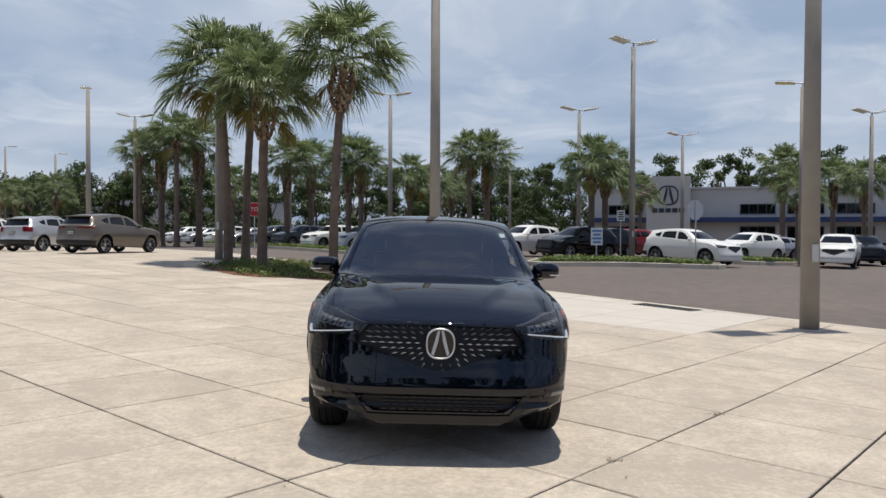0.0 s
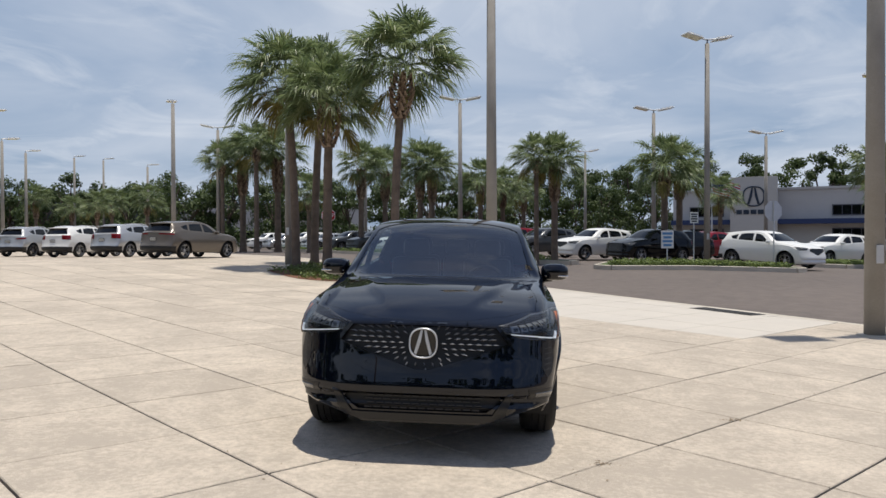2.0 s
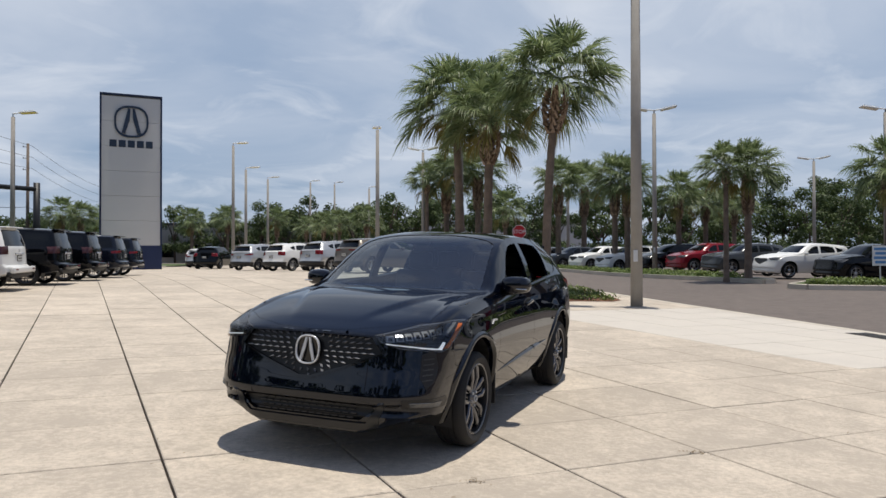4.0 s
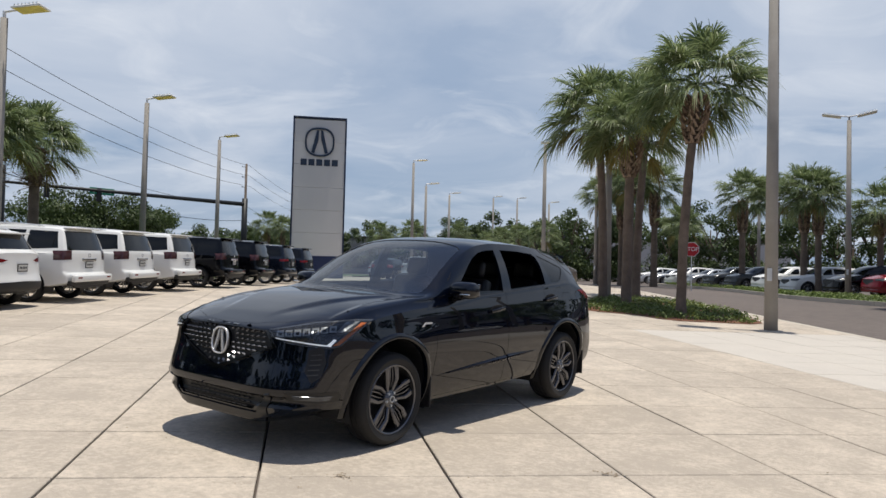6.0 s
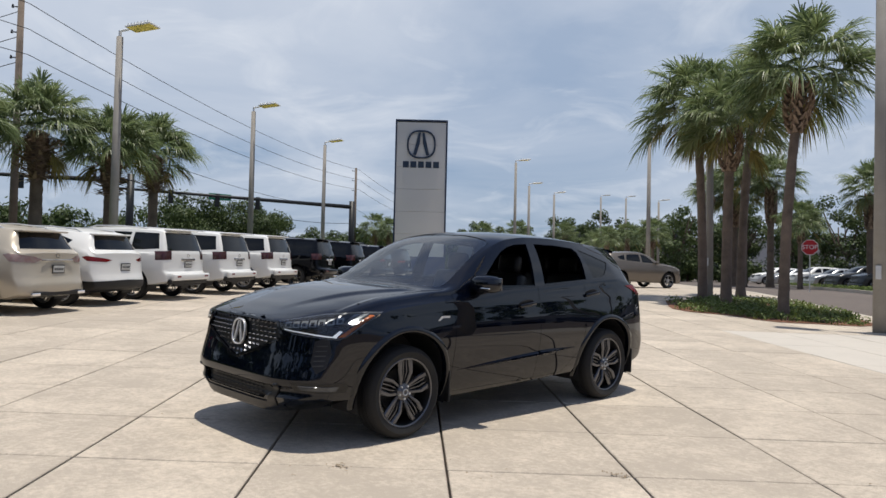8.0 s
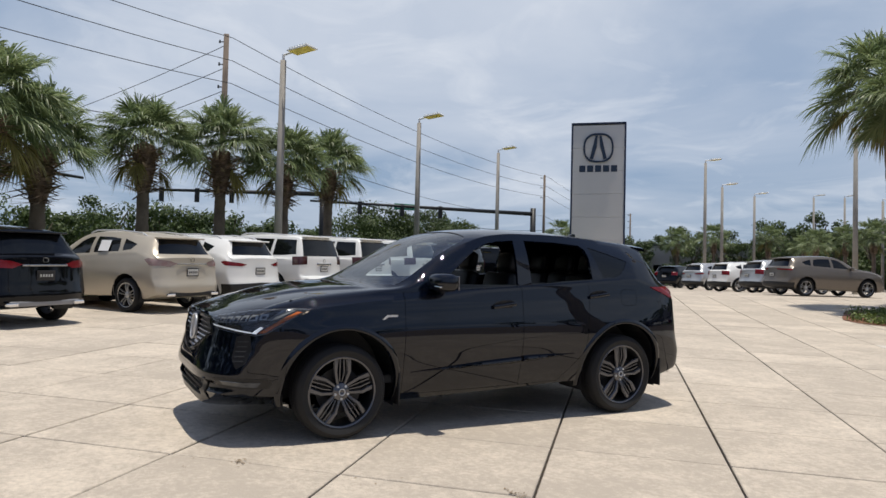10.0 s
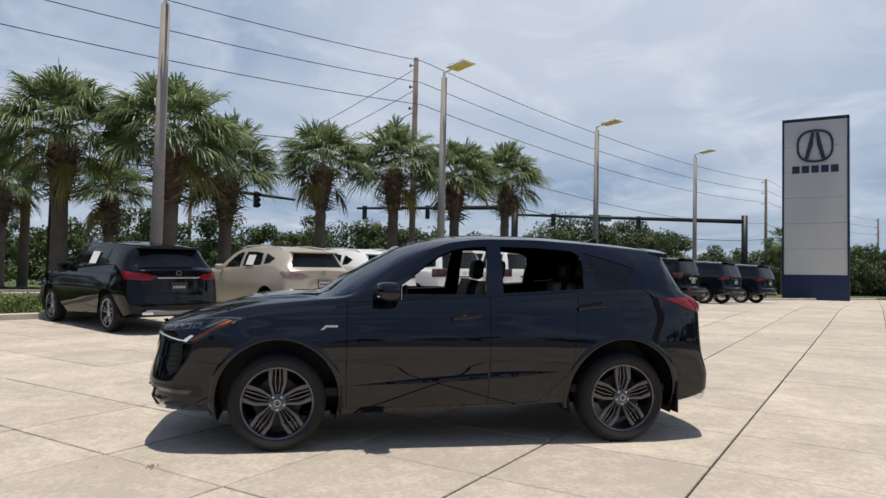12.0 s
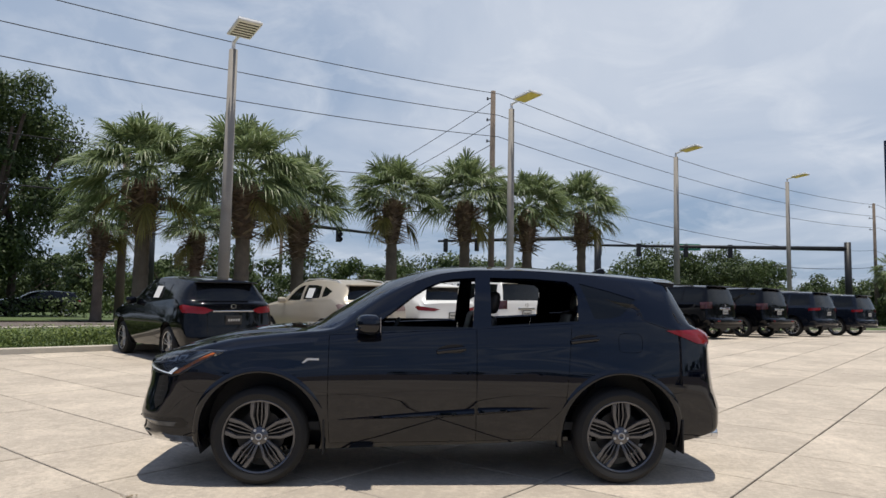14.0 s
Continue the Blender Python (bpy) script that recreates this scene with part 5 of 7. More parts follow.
    extrude_poly(ab, [(0, 0), (0.16, 0), (0.15, 0.05), (0.12, 0.055)], 0.03, pose(-0.015, 1.35, 1.628, 90, 0, 90))
    part("roof_antenna", ab, GLOSS, car)
    sb = bmesh.new()
    n = 12
    loops = []
    for k in range(n + 1):
        x = -0.60 + 1.2 * k / n
        d = 0.03 * (abs(x) / 0.6) ** 2
        z0 = 1.590 - 0.05 * (abs(x) / 0.6) ** 2.2
        loops.append([sb.verts.new(p) for p in ((x, 1.78 - d, z0 + 0.022), (x, 1.965 - d * 1.5, z0 + 0.006), (x, 1.955 - d * 1.5, z0 - 0.022), (x, 1.82 - d, z0 - 0.02))])
    for A, C in zip(loops, loops[1:]):
        for i in range(4):
            sb.faces.new((A[i], A[(i + 1) % 4], C[(i + 1) % 4], C[i]))
    sb.faces.new(loops[0]); sb.faces.new(loops[-1][::-1])
    bmesh.ops.recalc_face_normals(sb, faces=sb.faces)
    part("spoiler", sharp(sb, 40), BLACK_PAINT, car, smooth=True)
    # cabin
    cab = bmesh.new()
    box(cab, (0, 0.3, 0.42), (1.6, 3.0, 0.06), 0.0)
    part("floor_pan", cab, INTERIOR, car)
    cab = bmesh.new()
    box(cab, (0, -0.78, 1.0), (1.5, 0.42, 0.24), 0.06, None)
    part("dashboard", cab, INTERIOR, car)
    for x, y, nm in ((0.37, 0.02, "front_seat"), (-0.37, 0.02, "front_seat"), (0.42, 0.95, "rear_seat"), (-0.42, 0.95, "rear_seat"), (0, 0.97, "rear_seat")):
        st = new(nm)
        st.parent = car
        st.matrix_basis = pose(x, y, 0.45)
        for nn, c, s, r in (("cushion", (0, 0, 0.2), (0.5 if x else 0.3, 0.52, 0.2), 0), ("backrest", (0, 0.30, 0.52), (0.48 if x else 0.3, 0.14, 0.62), -14), ("headrest", (0, 0.42, 0.92), (0.27, 0.10, 0.19), -10)):
            b = bmesh.new()
            box(b, (0, 0, 0), s, 0.045, pose(*c, r, 0, 0))
            part(nn, b, SEAT, st, smooth=True)
    sw = bmesh.new()
    R, r = 0.18, 0.016
    g = [[sw.verts.new(((R + r * math.cos(b * math.pi / 3)) * math.cos(a * math.pi / 12), r * math.sin(b * math.pi / 3), (R + r * math.cos(b * math.pi / 3)) * math.sin(a * math.pi / 12))) for b in range(6)] for a in range(24)]
    for a in range(24):
        for b in range(6):
            sw.faces.new((g[a][b], g[a][(b + 1) % 6], g[(a + 1) % 24][(b + 1) % 6], g[(a + 1) % 24][b]))
    box(sw, (0, 0, 0), (0.34, 0.02, 0.05), 0.008)
    part("steering_wheel", sw, INTERIOR, car, smooth=True, m=pose(0.37, -0.42, 1.06, -24, 0, 0))
    # wheels
    ty, rm, nt, dc = tyre_mesh(0.362, 0.25, 0.272), rim_mesh(0.272, 0.25, RIM), hub_mesh(0.272, 0.25), disc_mesh(0.272)
    for x in (0.815, -0.815):
        for y in (-1.375, 1.375):
            wheel(car, x, y, 0.362, ty, rm, nt, dc, "dark five-spoke alloy wheel")
    # exhaust tips, mud flaps
    for sd in (1, -1):
        eb = bmesh.new()
        lathe(eb, [(2.05, 0.045), (2.245, 0.05), (2.25, 0.046), (2.10, 0.04)], 20, "x")
        bmesh.ops.transform(eb, matrix=pose(sd * 0.62, 0, 0.335, 0, 0, 90), verts=eb.verts)
        part("exhaust_tip", eb, CHROME, car, smooth=True)
        for y in (-0.9, 1.86):
            fb = bmesh.new()
            box(fb, (sd * 0.86, y, 0.36), (0.13, 0.016, 0.26), 0.006)
            part("mud_flap", fb, PLASTIC, car)
    return car


hero_car()

# ---- parked cars ----
def scaled(tables, fy=1.0, fz=1.0, fx=1.0):
    """Body tables stretched in length, height and width."""
    q = {}
    ykeys, wkeys, zkeys = ("zb", "wm", "zsh", "wsh", "wr", "zr", "zt"), ("wm", "wsh", "wr"), ("zb", "zsh", "zr", "zt")
    for k, v in tables.items():
        if k in ykeys:
            q[k] = [(s * fy, a * (fx if k in wkeys else fz)) for s, a in v]
        elif k in ("nose", "tail"):
            q[k] = [(z * fz, y * fy) for z, y in v]
        elif k == "side":
            q[k] = [(z * fz, a) for z, a in v]
        elif k in ("s0", "s1", "ax0", "ax1", "f_ramp", "r_ramp"):
            q[k] = v * fy
        else:
            q[k] = v
    q["n"], q["cols"], q["nz"], q["nx"], q["tuck"] = 40, 14, 14, 14, 0.0
    return q


BOXY = dict(
    s0=-2.40, s1=2.42, w=0.95, ax0=-1.39, ax1=1.39, f_ramp=-1.6, r_ramp=1.75, f_bow=0.42, r_bow=0.16, tumble=0.012, crown=1.4, n=40,
    nose=[(0.2, -2.15), (0.35, -2.34), (0.5, -2.40), (0.7, -2.38), (0.9, -2.34), (1.05, -2.30), (1.15, -2.2)],
    tail=[(0.3, 2.2), (0.42, 2.36), (0.5, 2.42), (0.66, 2.42), (0.72, 2.36), (0.9, 2.345), (1.15, 2.33), (1.3, 2.29), (1.6, 2.18), (1.8, 2.10)],
    zb=[(-2.4, 0.36), (-1.9, 0.30), (-0.9, 0.33), (1.0, 0.36), (1.9, 0.38), (2.42, 0.46)],
    wm=[(-2.4, 0.90), (-2.0, 0.94), (-1.4, 0.962), (0, 0.945), (1.39, 0.962), (2.0, 0.95), (2.42, 0.90)],
    side=[(0.2, 0.93), (0.4, 0.965), (0.6, 0.985), (0.8, 1.0), (1.0, 0.998), (1.15, 0.985), (1.3, 0.97)],
    zsh=[(-2.4, 0.98), (-2.2, 1.04), (-1.9, 1.09), (-1.3, 1.13), (-0.9, 1.15), (0.0, 1.175), (1.2, 1.20), (2.42, 1.21)],
    wsh=[(-2.4, 0.84), (-2.0, 0.87), (-1.3, 0.885), (0, 0.905), (1.2, 0.905), (2.0, 0.895), (2.42, 0.85)],
    wr=[(-2.4, 0.76), (-1.8, 0.77), (-1.2, 0.79), (-0.95, 0.81), (-0.5, 0.75), (-0.2, 0.72), (0.4, 0.71), (1.5, 0.70), (2.2, 0.69), (2.42, 0.68)],
    zr=[(-2.4, 1.0), (-2.1, 1.08), (-1.6, 1.125), (-1.1, 1.15), (-0.95, 1.19), (-0.55, 1.52), (-0.3, 1.68), (0.0, 1.735), (1.0, 1.75), (1.9, 1.735), (2.3, 1.71), (2.42, 1.68)],
    zt=[(-2.4, 1.02), (-2.2, 1.09), (-1.8, 1.135), (-1.2, 1.17), (-1.05, 1.23), (-0.65, 1.57), (-0.4, 1.73), (-0.1, 1.79), (0.8, 1.82), (1.8, 1.80), (2.25, 1.77), (2.42, 1.72)],
)
CUV = scaled(HERO)
WHEELS = {}


def wheel_set(r, material, spokes, double):
    key = (r, material.name, spokes, double)
    if key not in WHEELS:
        WHEELS[key] = (tyre_mesh(r, 0.23, r * 0.72), rim_mesh(r * 0.72, 0.23, material, spokes, double))
    return WHEELS[key]


def plate(car, y, z, tilt, dark):
    p = new("number_plate")
    p.parent = car
    p.matrix_basis = pose(0, y, z, tilt, 0, 0)
    bm = bmesh.new()
    box(bm, (0, 0, 0), (0.33, 0.012, 0.17), 0.006)
    part("frame", bm, PLATE_DARK, p)
    bm = bmesh.new()
    box(bm, (0, 0.008, 0), (0.29, 0.008, 0.125), 0.003)
    part("sheet", bm, PLATE_DARK if dark else PLATE, p)
    bm = bmesh.new()
    for k in range(5):
        box(bm, (-0.1 + 0.05 * k, 0.0135, 0.0), (0.03, 0.004, 0.045), 0.0)
    part("bars", bm, GREY_TRIM if not dark else PLATE, p)


def parked(kind, paint, label, rims=RIM_SILVER, sticker=False, lower=True, dark_plate=False, rails=True, front=False, lamp=None):
    """A parked car of that kind: shell with cut openings, glass, lamps, bumper, wheels."""
    boxy = kind in ("offroader", "family")
    if boxy:
        q = scaled(BOXY, 1.0 if kind == "offroader" else 1.03, 1.0 if kind == "offroader" else 0.97, 1.0 if kind == "offroader" else 1.03)
    else:
        q = {"luxury": scaled(HERO, 1.025, 1.02, 1.0), "compact": scaled(HERO, 0.98, 1.02, 0.99), "long": scaled(HERO, 1.03, 1.0, 1.01), "cuv": CUV, "low": scaled(HERO, 1.0, 0.9, 0.97)}[kind]
    fy, fz = q["s1"] / (2.42 if boxy else 2.345), q["zt"][-1][1] / (1.72 if boxy else 1.165)
    car = new("parked_car")
    B = Body(q)
    bm = B.shell()
    r = 0.375 if boxy else 0.36
    cz = r + 0.02
    for sd in (1, -1):
        for cy in (q["ax0"], q["ax1"]):
            fs = carve(bm, "side", circle(cy, cz, r + 0.075, 18), sd, 0.1, keep=lambda p: p.z < 1.02)
            bmesh.ops.delete(bm, geom=fs, context="FACES")
    glass = []
    if boxy:
        wins = [("front_window", [(-0.64, 1.185), (-0.42, 1.40), (-0.18, 1.61), (0.0, 1.675), (0.17, 1.69), (0.17, 1.195)]), ("rear_window", [(0.25, 1.69), (0.25, 1.20), (0.95, 1.215), (1.2, 1.32), (1.22, 1.685)]), ("quarter_window", [(1.30, 1.685), (1.30, 1.245), (1.60, 1.25), (2.08, 1.285), (1.98, 1.67)])]
        screen = ("front", [(-0.68, 1.62), (0.68, 1.62), (0.76, 1.24), (-0.76, 1.24)])
        back = ("rear", [(-0.66, 1.69), (0.66, 1.69), (0.755, 1.24), (-0.755, 1.24)])
    else:
        wins = [("front_window", [(-0.53, 1.152), (-0.40, 1.265), (-0.23, 1.40), (-0.12, 1.47), (0.02, 1.52), (0.19, 1.538), (0.165, 1.184)]), ("rear_window", [(0.29, 1.543), (0.28, 1.20), (1.045, 1.243), (1.05, 1.345), (0.985, 1.508), (0.7, 1.541)]), ("quarter_window", [(1.12, 1.51), (1.52, 1.402), (1.40, 1.29), (1.16, 1.257)])]
        screen = ("front", [(-0.58, 1.55), (0.58, 1.55), (0.74, 1.21), (-0.74, 1.21)])
        back = ("rear", [(-0.55, 1.525), (0.55, 1.525), (0.69, 1.215), (-0.69, 1.215)])
    for nm, pts in wins:
        for sd in (1, -1):
            glass.append((nm, sd, take(bm, carve(bm, "side", [(y * fy, z * fz) for y, z in pts], sd, 0.2))))
    ws = take(bm, carve(bm, screen[0], [(x, z * fz) for x, z in screen[1]], 1, 0.05, keep=lambda p: p.y < 0.2 and p.z > 1.05))
    rs = take(bm, carve(bm, back[0], [(x, z * fz) for x, z in back[1]], 1, 0.05, keep=lambda p: p.y > 1.2 and p.z > 1.05))
    tails = []
    tz = {"offroader": (0.98, 1.24), "family": (0.98, 1.12), "luxury": (0.98, 1.13), "compact": (0.97, 1.08), "long": (1.02, 1.12), "cuv": (0.9, 1.17), "low": (0.85, 1.0)}[kind]
    tin = {"offroader": 0.66, "family": 0.55, "luxury": 0.50, "compact": 0.52, "long": 0.35, "cuv": 0.62, "low": 0.5}[kind]
    for sd in (1, -1):
        if kind in ("luxury", "compact"):
            # lamps that taper to a point towards the plate
            zm = (tz[0] + tz[1]) / 2
            outline = ((tin - 0.06, 2.3 * fy, zm - 0.01), (tin + 0.1, 2.28 * fy, tz[0]), (0.9, 2.0 * fy, tz[0] + 0.02), (0.9, 1.86 * fy, tz[1] - 0.01), (0.9, 1.98 * fy, tz[1] + 0.02), (tin + 0.12, 2.28 * fy, tz[1] - 0.03))
            tails.append(take(bm, carve(bm, "rearcorner", [((x - y) * math.sqrt(0.5), z) for x, y, z in outline], sd, 0.12, keep=lambda p: p.y > 1.5)))
            continue
        tails.append(take(bm, carve(bm, "rearcorner", [((x - y) * math.sqrt(0.5), z) for x, y, z in ((tin, 2.3 * fy, tz[1]), (tin, 2.3 * fy, tz[0] + 0.04), (0.9, 1.98 * fy, tz[0] + 0.02), (0.9, 1.98 * fy, tz[1] - 0.02))], sd, 0.12, keep=lambda p: p.y > 1.5)))
    heads, grille = [], None
    if front:
        for sd in (1, -1):
            heads.append(take(bm, carve(bm, "corner", [(-1.2, 0.925), (-1.11, 0.835), (-0.80, 0.815), (-0.60, 0.965), (-0.92, 0.968)], sd, 0.12, keep=lambda p: p.y < -1.4)))
        grille = take(bm, carve(bm, "front", [(-0.47, 0.915), (0.47, 0.915), (0.53, 0.80), (0.05, 0.62), (-0.05, 0.62), (-0.53, 0.80)], 1, 0.1))
    low = None
    if lower:
        low = take(bm, carve(bm, "rear", [(-1.2, 0.2), (1.2, 0.2), (1.2, 0.62), (0.6, 0.60), (-0.6, 0.60), (-1.2, 0.62)], 1, 0.15, keep=lambda p: p.y > 1.6))
    part("body", thicken(sharp(bm), 0.025), paint, car, smooth=True)
    for nm, sd, b in glass:
        part(nm, shift(b, (-sd * 0.008, 0, 0)), TINT, car, smooth=True)
    part("windscreen", shift(ws, (0, 0.008, 0)), TINT, car, smooth=True)
    part("rear_screen", shift(rs, (0, -0.008, 0)), TINT, car, smooth=True)
    for b in tails:
        part("taillight", shift(b, (0, 0.006, 0)), lamp or RED_LENS, car, "smoked dark taillight" if lamp is SMOKE else "pale clear taillight" if lamp else "red taillight", smooth=True)
    for b in heads:
        part("headlight", shift(b, (0, -0.002, 0)), LENS, car, smooth=True)
    if grille:
        part("grille", shift(grille, (0, 0.015, 0)), GRILLE_DARK, car)
    if low:
        part("rear_bumper", thicken(shift(low, (0, 0.01, 0)), 0.03), PLASTIC, car, "dark plastic lower bumper", smooth=True)
    tyre, rim = wheel_set(r, rims, 5 if not boxy else 6, False)
    for x in (q["w"] - 0.14, 0.14 - q["w"]):
        for y in (q["ax0"], q["ax1"]):
            wheel(car, x, y, r, tyre, rim)
            lb = bmesh.new()
            loops = []
            for k in range(13):
                a = radians(-20 + 220 * k / 12)
                sx = 1 if x > 0 else -1
                loops.append([lb.verts.new((sx * xx, y + rr * math.cos(a), cz + rr * math.sin(a))) for xx, rr in ((0.92, r + 0.078), (0.55, r + 0.078), (0.55, 0.02))])
            for A, C in zip(loops, loops[1:]):
                for i in range(2):
                    lb.faces.new((A[i], A[i + 1], C[i + 1], C[i]))
            part("arch_liner", lb, PLASTIC, car)
    ty = B.c["tail"]
    plate(car, (ty(0.86) if boxy else ty(0.82)) * 1.0 + 0.01, 0.90 if boxy else 0.86, -3, dark_plate)
    if kind in ("luxury", "offroader", "family"):
        tb = bmesh.new()
        zz = 1.04 if kind != "luxury" else 1.03
        box(tb, (0, ty(zz) + 0.012, zz), (0.82 if kind == "luxury" else 0.46, 0.02, 0.028 if kind == "luxury" else 0.05), 0.006)
        part("tailgate_trim", tb, CHROME if kind == "luxury" else paint, car, "bright strip over the plate" if kind == "luxury" else "")
        tb = bmesh.new()
        ring_plate(tb, 0.055, 0.042, 0.012, pose(0, ty(1.12) + 0.01, 1.12, 0, 0, 180), 24, 0.75)
        part("tailgate_emblem", tb, CHROME, car, "plain chrome oval")
        tb = bmesh.new()
        box(tb, (0, ty(0.45) * 0.985, 0.40), (1.25, 0.06, 0.09), 0.02)
        part("skid_plate", tb, GREY_SKID if lamp is None and kind == "luxury" else PLASTIC, car, "dull grey skid strip" if lamp is None and kind == "luxury" else "black lower valance")
    if kind == "offroader":
        tb = bmesh.new()
        box(tb, (0, ty(0.55) + 0.035, 0.585), (1.62, 0.12, 0.17), 0.035)
        part("rear_bumper", tb, paint, car, "body-coloured rear bumper step", smooth=True)
        tb = bmesh.new()
        box(tb, (0, ty(0.45) - 0.03, 0.47), (1.66, 0.12, 0.13), 0.03)
        part("rear_valance", tb, PLASTIC, car, "black lower valance", smooth=True)
        tb = bmesh.new()
        box(tb, (0, ty(1.02) + 0.012, 1.02), (0.62, 0.02, 0.07), 0.012)
        part("tailgate_garnish", tb, CHROME, car, "chrome bar over the plate")
        for sd in (1, -1):
            tb = bmesh.new()
            box(tb, (sd * 0.62, ty(0.58) + 0.097, 0.60), (0.16, 0.012, 0.04), 0.004)
            part("reflector", tb, RED_LENS, car, "small red reflector")
    if kind == "luxury":
        for sd in (1, -1):
            tb = bmesh.new()
            box(tb, (sd * 0.6, ty(0.45) * 0.985 + 0.02, 0.395), (0.2, 0.06, 0.06), 0.015)
            part("exhaust_tip", tb, CHROME, car)
    if rails:
        for sd in (1, -1):
            rb = bmesh.new()
            zz = (1.80 if boxy else 1.655) * fz
            pts = [(sd * 0.63, -0.1 * fy, zz - 0.04), (sd * 0.63, 0.1 * fy, zz + 0.02), (sd * 0.62, 0.8 * fy, zz + 0.03), (sd * 0.60, 1.45 * fy, zz - (0.0 if boxy else 0.02)), (sd * 0.59, 1.62 * fy, zz - (0.05 if boxy else 0.10))]
            for a, c in zip(pts, pts[1:]):
                tube(rb, a, c, 0.018, n=6)
            part("roof_rail", rb, GALV if paint is not P_BLACK else PLASTIC, car)
    for sd in (1, -1):
        mb = bmesh.new()
        box(mb, (sd * 1.0, -0.58 * fy, 1.17 * fz), (0.2, 0.12, 0.14), 0.04)
        part("wing_mirror", mb, paint, car, smooth=True)
    sb = bmesh.new()
    yy, zz = (2.13, 1.76) if boxy else (1.9, 1.545)
    box(sb, (0, yy * fy, zz * fz), (1.2, 0.22, 0.035), 0.014)
    part("spoiler", sb, paint, car, smooth=True)
    if sticker:
        for sd in (1,):
            kb = bmesh.new()
            box(kb, (0, 0, 0), (0.004, 0.32, 0.25), 0.0, pose(sd * 0.842, 0.62, 1.38, 0, -22 * sd, 0))
            part("window_sticker", kb, PAPER, car, "white paper sticker")
    return tagged(car, label, "car", "parked cars")


GREY_SKID = mat("grey_skid", (0.26, 0.26, 0.27), 0.45, metal=0.3, vary=0.2, scale=5)
CLEAR_TAIL = mat("clear_tail_lens", (0.26, 0.21, 0.20), 0.12, spec=0.6, vary=0.5, scale=14, dark=(0.20, 0.06, 0.05))
P_BLACK = mat("parked_black", (0.003, 0.0035, 0.005), 0.05, spec=0.38, vary=0.2, scale=2)
P_WHITE = mat("parked_white", (0.72, 0.72, 0.70), 0.22, vary=0.08, scale=2)
P_BEIGE = mat("parked_champagne", (0.47, 0.42, 0.34), 0.28, metal=0.25, vary=0.1, scale=2)
P_NAVY = mat("parked_navy", (0.007, 0.010, 0.018), 0.08, vary=0.2, scale=2)
P_TAUPE = mat("parked_taupe", (0.17, 0.15, 0.13), 0.26, metal=0.4, vary=0.1, scale=2)
P_SILVER = mat("parked_silver", (0.48, 0.49, 0.50), 0.27, metal=0.5, vary=0.1, scale=2)
P_GREY = mat("parked_grey", (0.07, 0.075, 0.08), 0.2, metal=0.3, vary=0.1, scale=2)
P_RED = mat("parked_red", (0.19, 0.010, 0.018), 0.16, vary=0.1, scale=2)


def place(car, x, y, heading):
    car.matrix_basis = on_slope(x, y, heading + 90)
    return car


HEAD = 213.4


def from_rear_axle(x, y, back=1.65):
    return x + back * math.cos(radians(HEAD)), y + back * math.sin(radians(HEAD))


place(parked("luxury", P_BLACK, "black luxury crossover with a paper sticker in its side window", sticker=True, lower=False, dark_plate=True, rails=False), *from_rear_axle(-8.25, -3.95), HEAD + 3)
place(parked("luxury", P_BEIGE, "champagne crossover with silver roof rails and a window sticker", sticker=True, lower=False, lamp=CLEAR_TAIL), *from_rear_axle(-10.7, -1.15), HEAD + 1)
place(parked("compact", P_WHITE, "white compact crossover with dark plastic rear bumper"), *from_rear_axle(-12.1, 0.75), HEAD)
a = place(parked("offroader", P_WHITE, "boxy white off-road car with roof rails", lower=False, lamp=SMOKE), *from_rear_axle(-13.5, 2.75), HEAD)
b = place(parked("offroader", P_BLACK, "boxy black off-road car with roof rails", lower=False, lamp=SMOKE, rims=RIM), *from_rear_axle(-18.0, 10.3), HEAD)
c = place(parked("family", P_NAVY, "dark navy three-row family car", lower=False), *from_rear_axle(-21.5, 16.0), HEAD)
for src, spots in ((a, ((-15.0, 5.0), (-16.5, 7.4))), (b, ((-19.7, 13.1),)), (c, ((-23.8, 19.2),))):
    for x, y in spots:
        x, y = from_rear_axle(x, y)
        copy_thing(src, on_slope(x, y, HEAD + 90))
place(parked("long", P_TAUPE, "taupe-grey midsize crossover parked at the plaza's far edge", rails=False), -13.6, 25.4, 72)
x1 = place(parked("cuv", P_SILVER, "silver crossover with tall upright tail lamps", rims=RIM_SILVER), -18.3, 29.4, 75)
place(parked("cuv", P_WHITE, "white crossover with tall upright tail lamps", rims=RIM_SILVER), -22.2, 31.4, 78)
place(parked("compact", P_SILVER, "silver sporty crossover with dark bumper", rims=RIM), -26.8, 34.0, 85)
place(parked("cuv", P_BLACK, "black coupe-like crossover parked by the sign", rims=RIM, lower=False, rails=False), -34.0, 38.0, 110)
place(parked("low", P_BLACK, "black low car standing on the street beyond the hedge", rails=False, lower=False), -37.5, -21.2, 304)
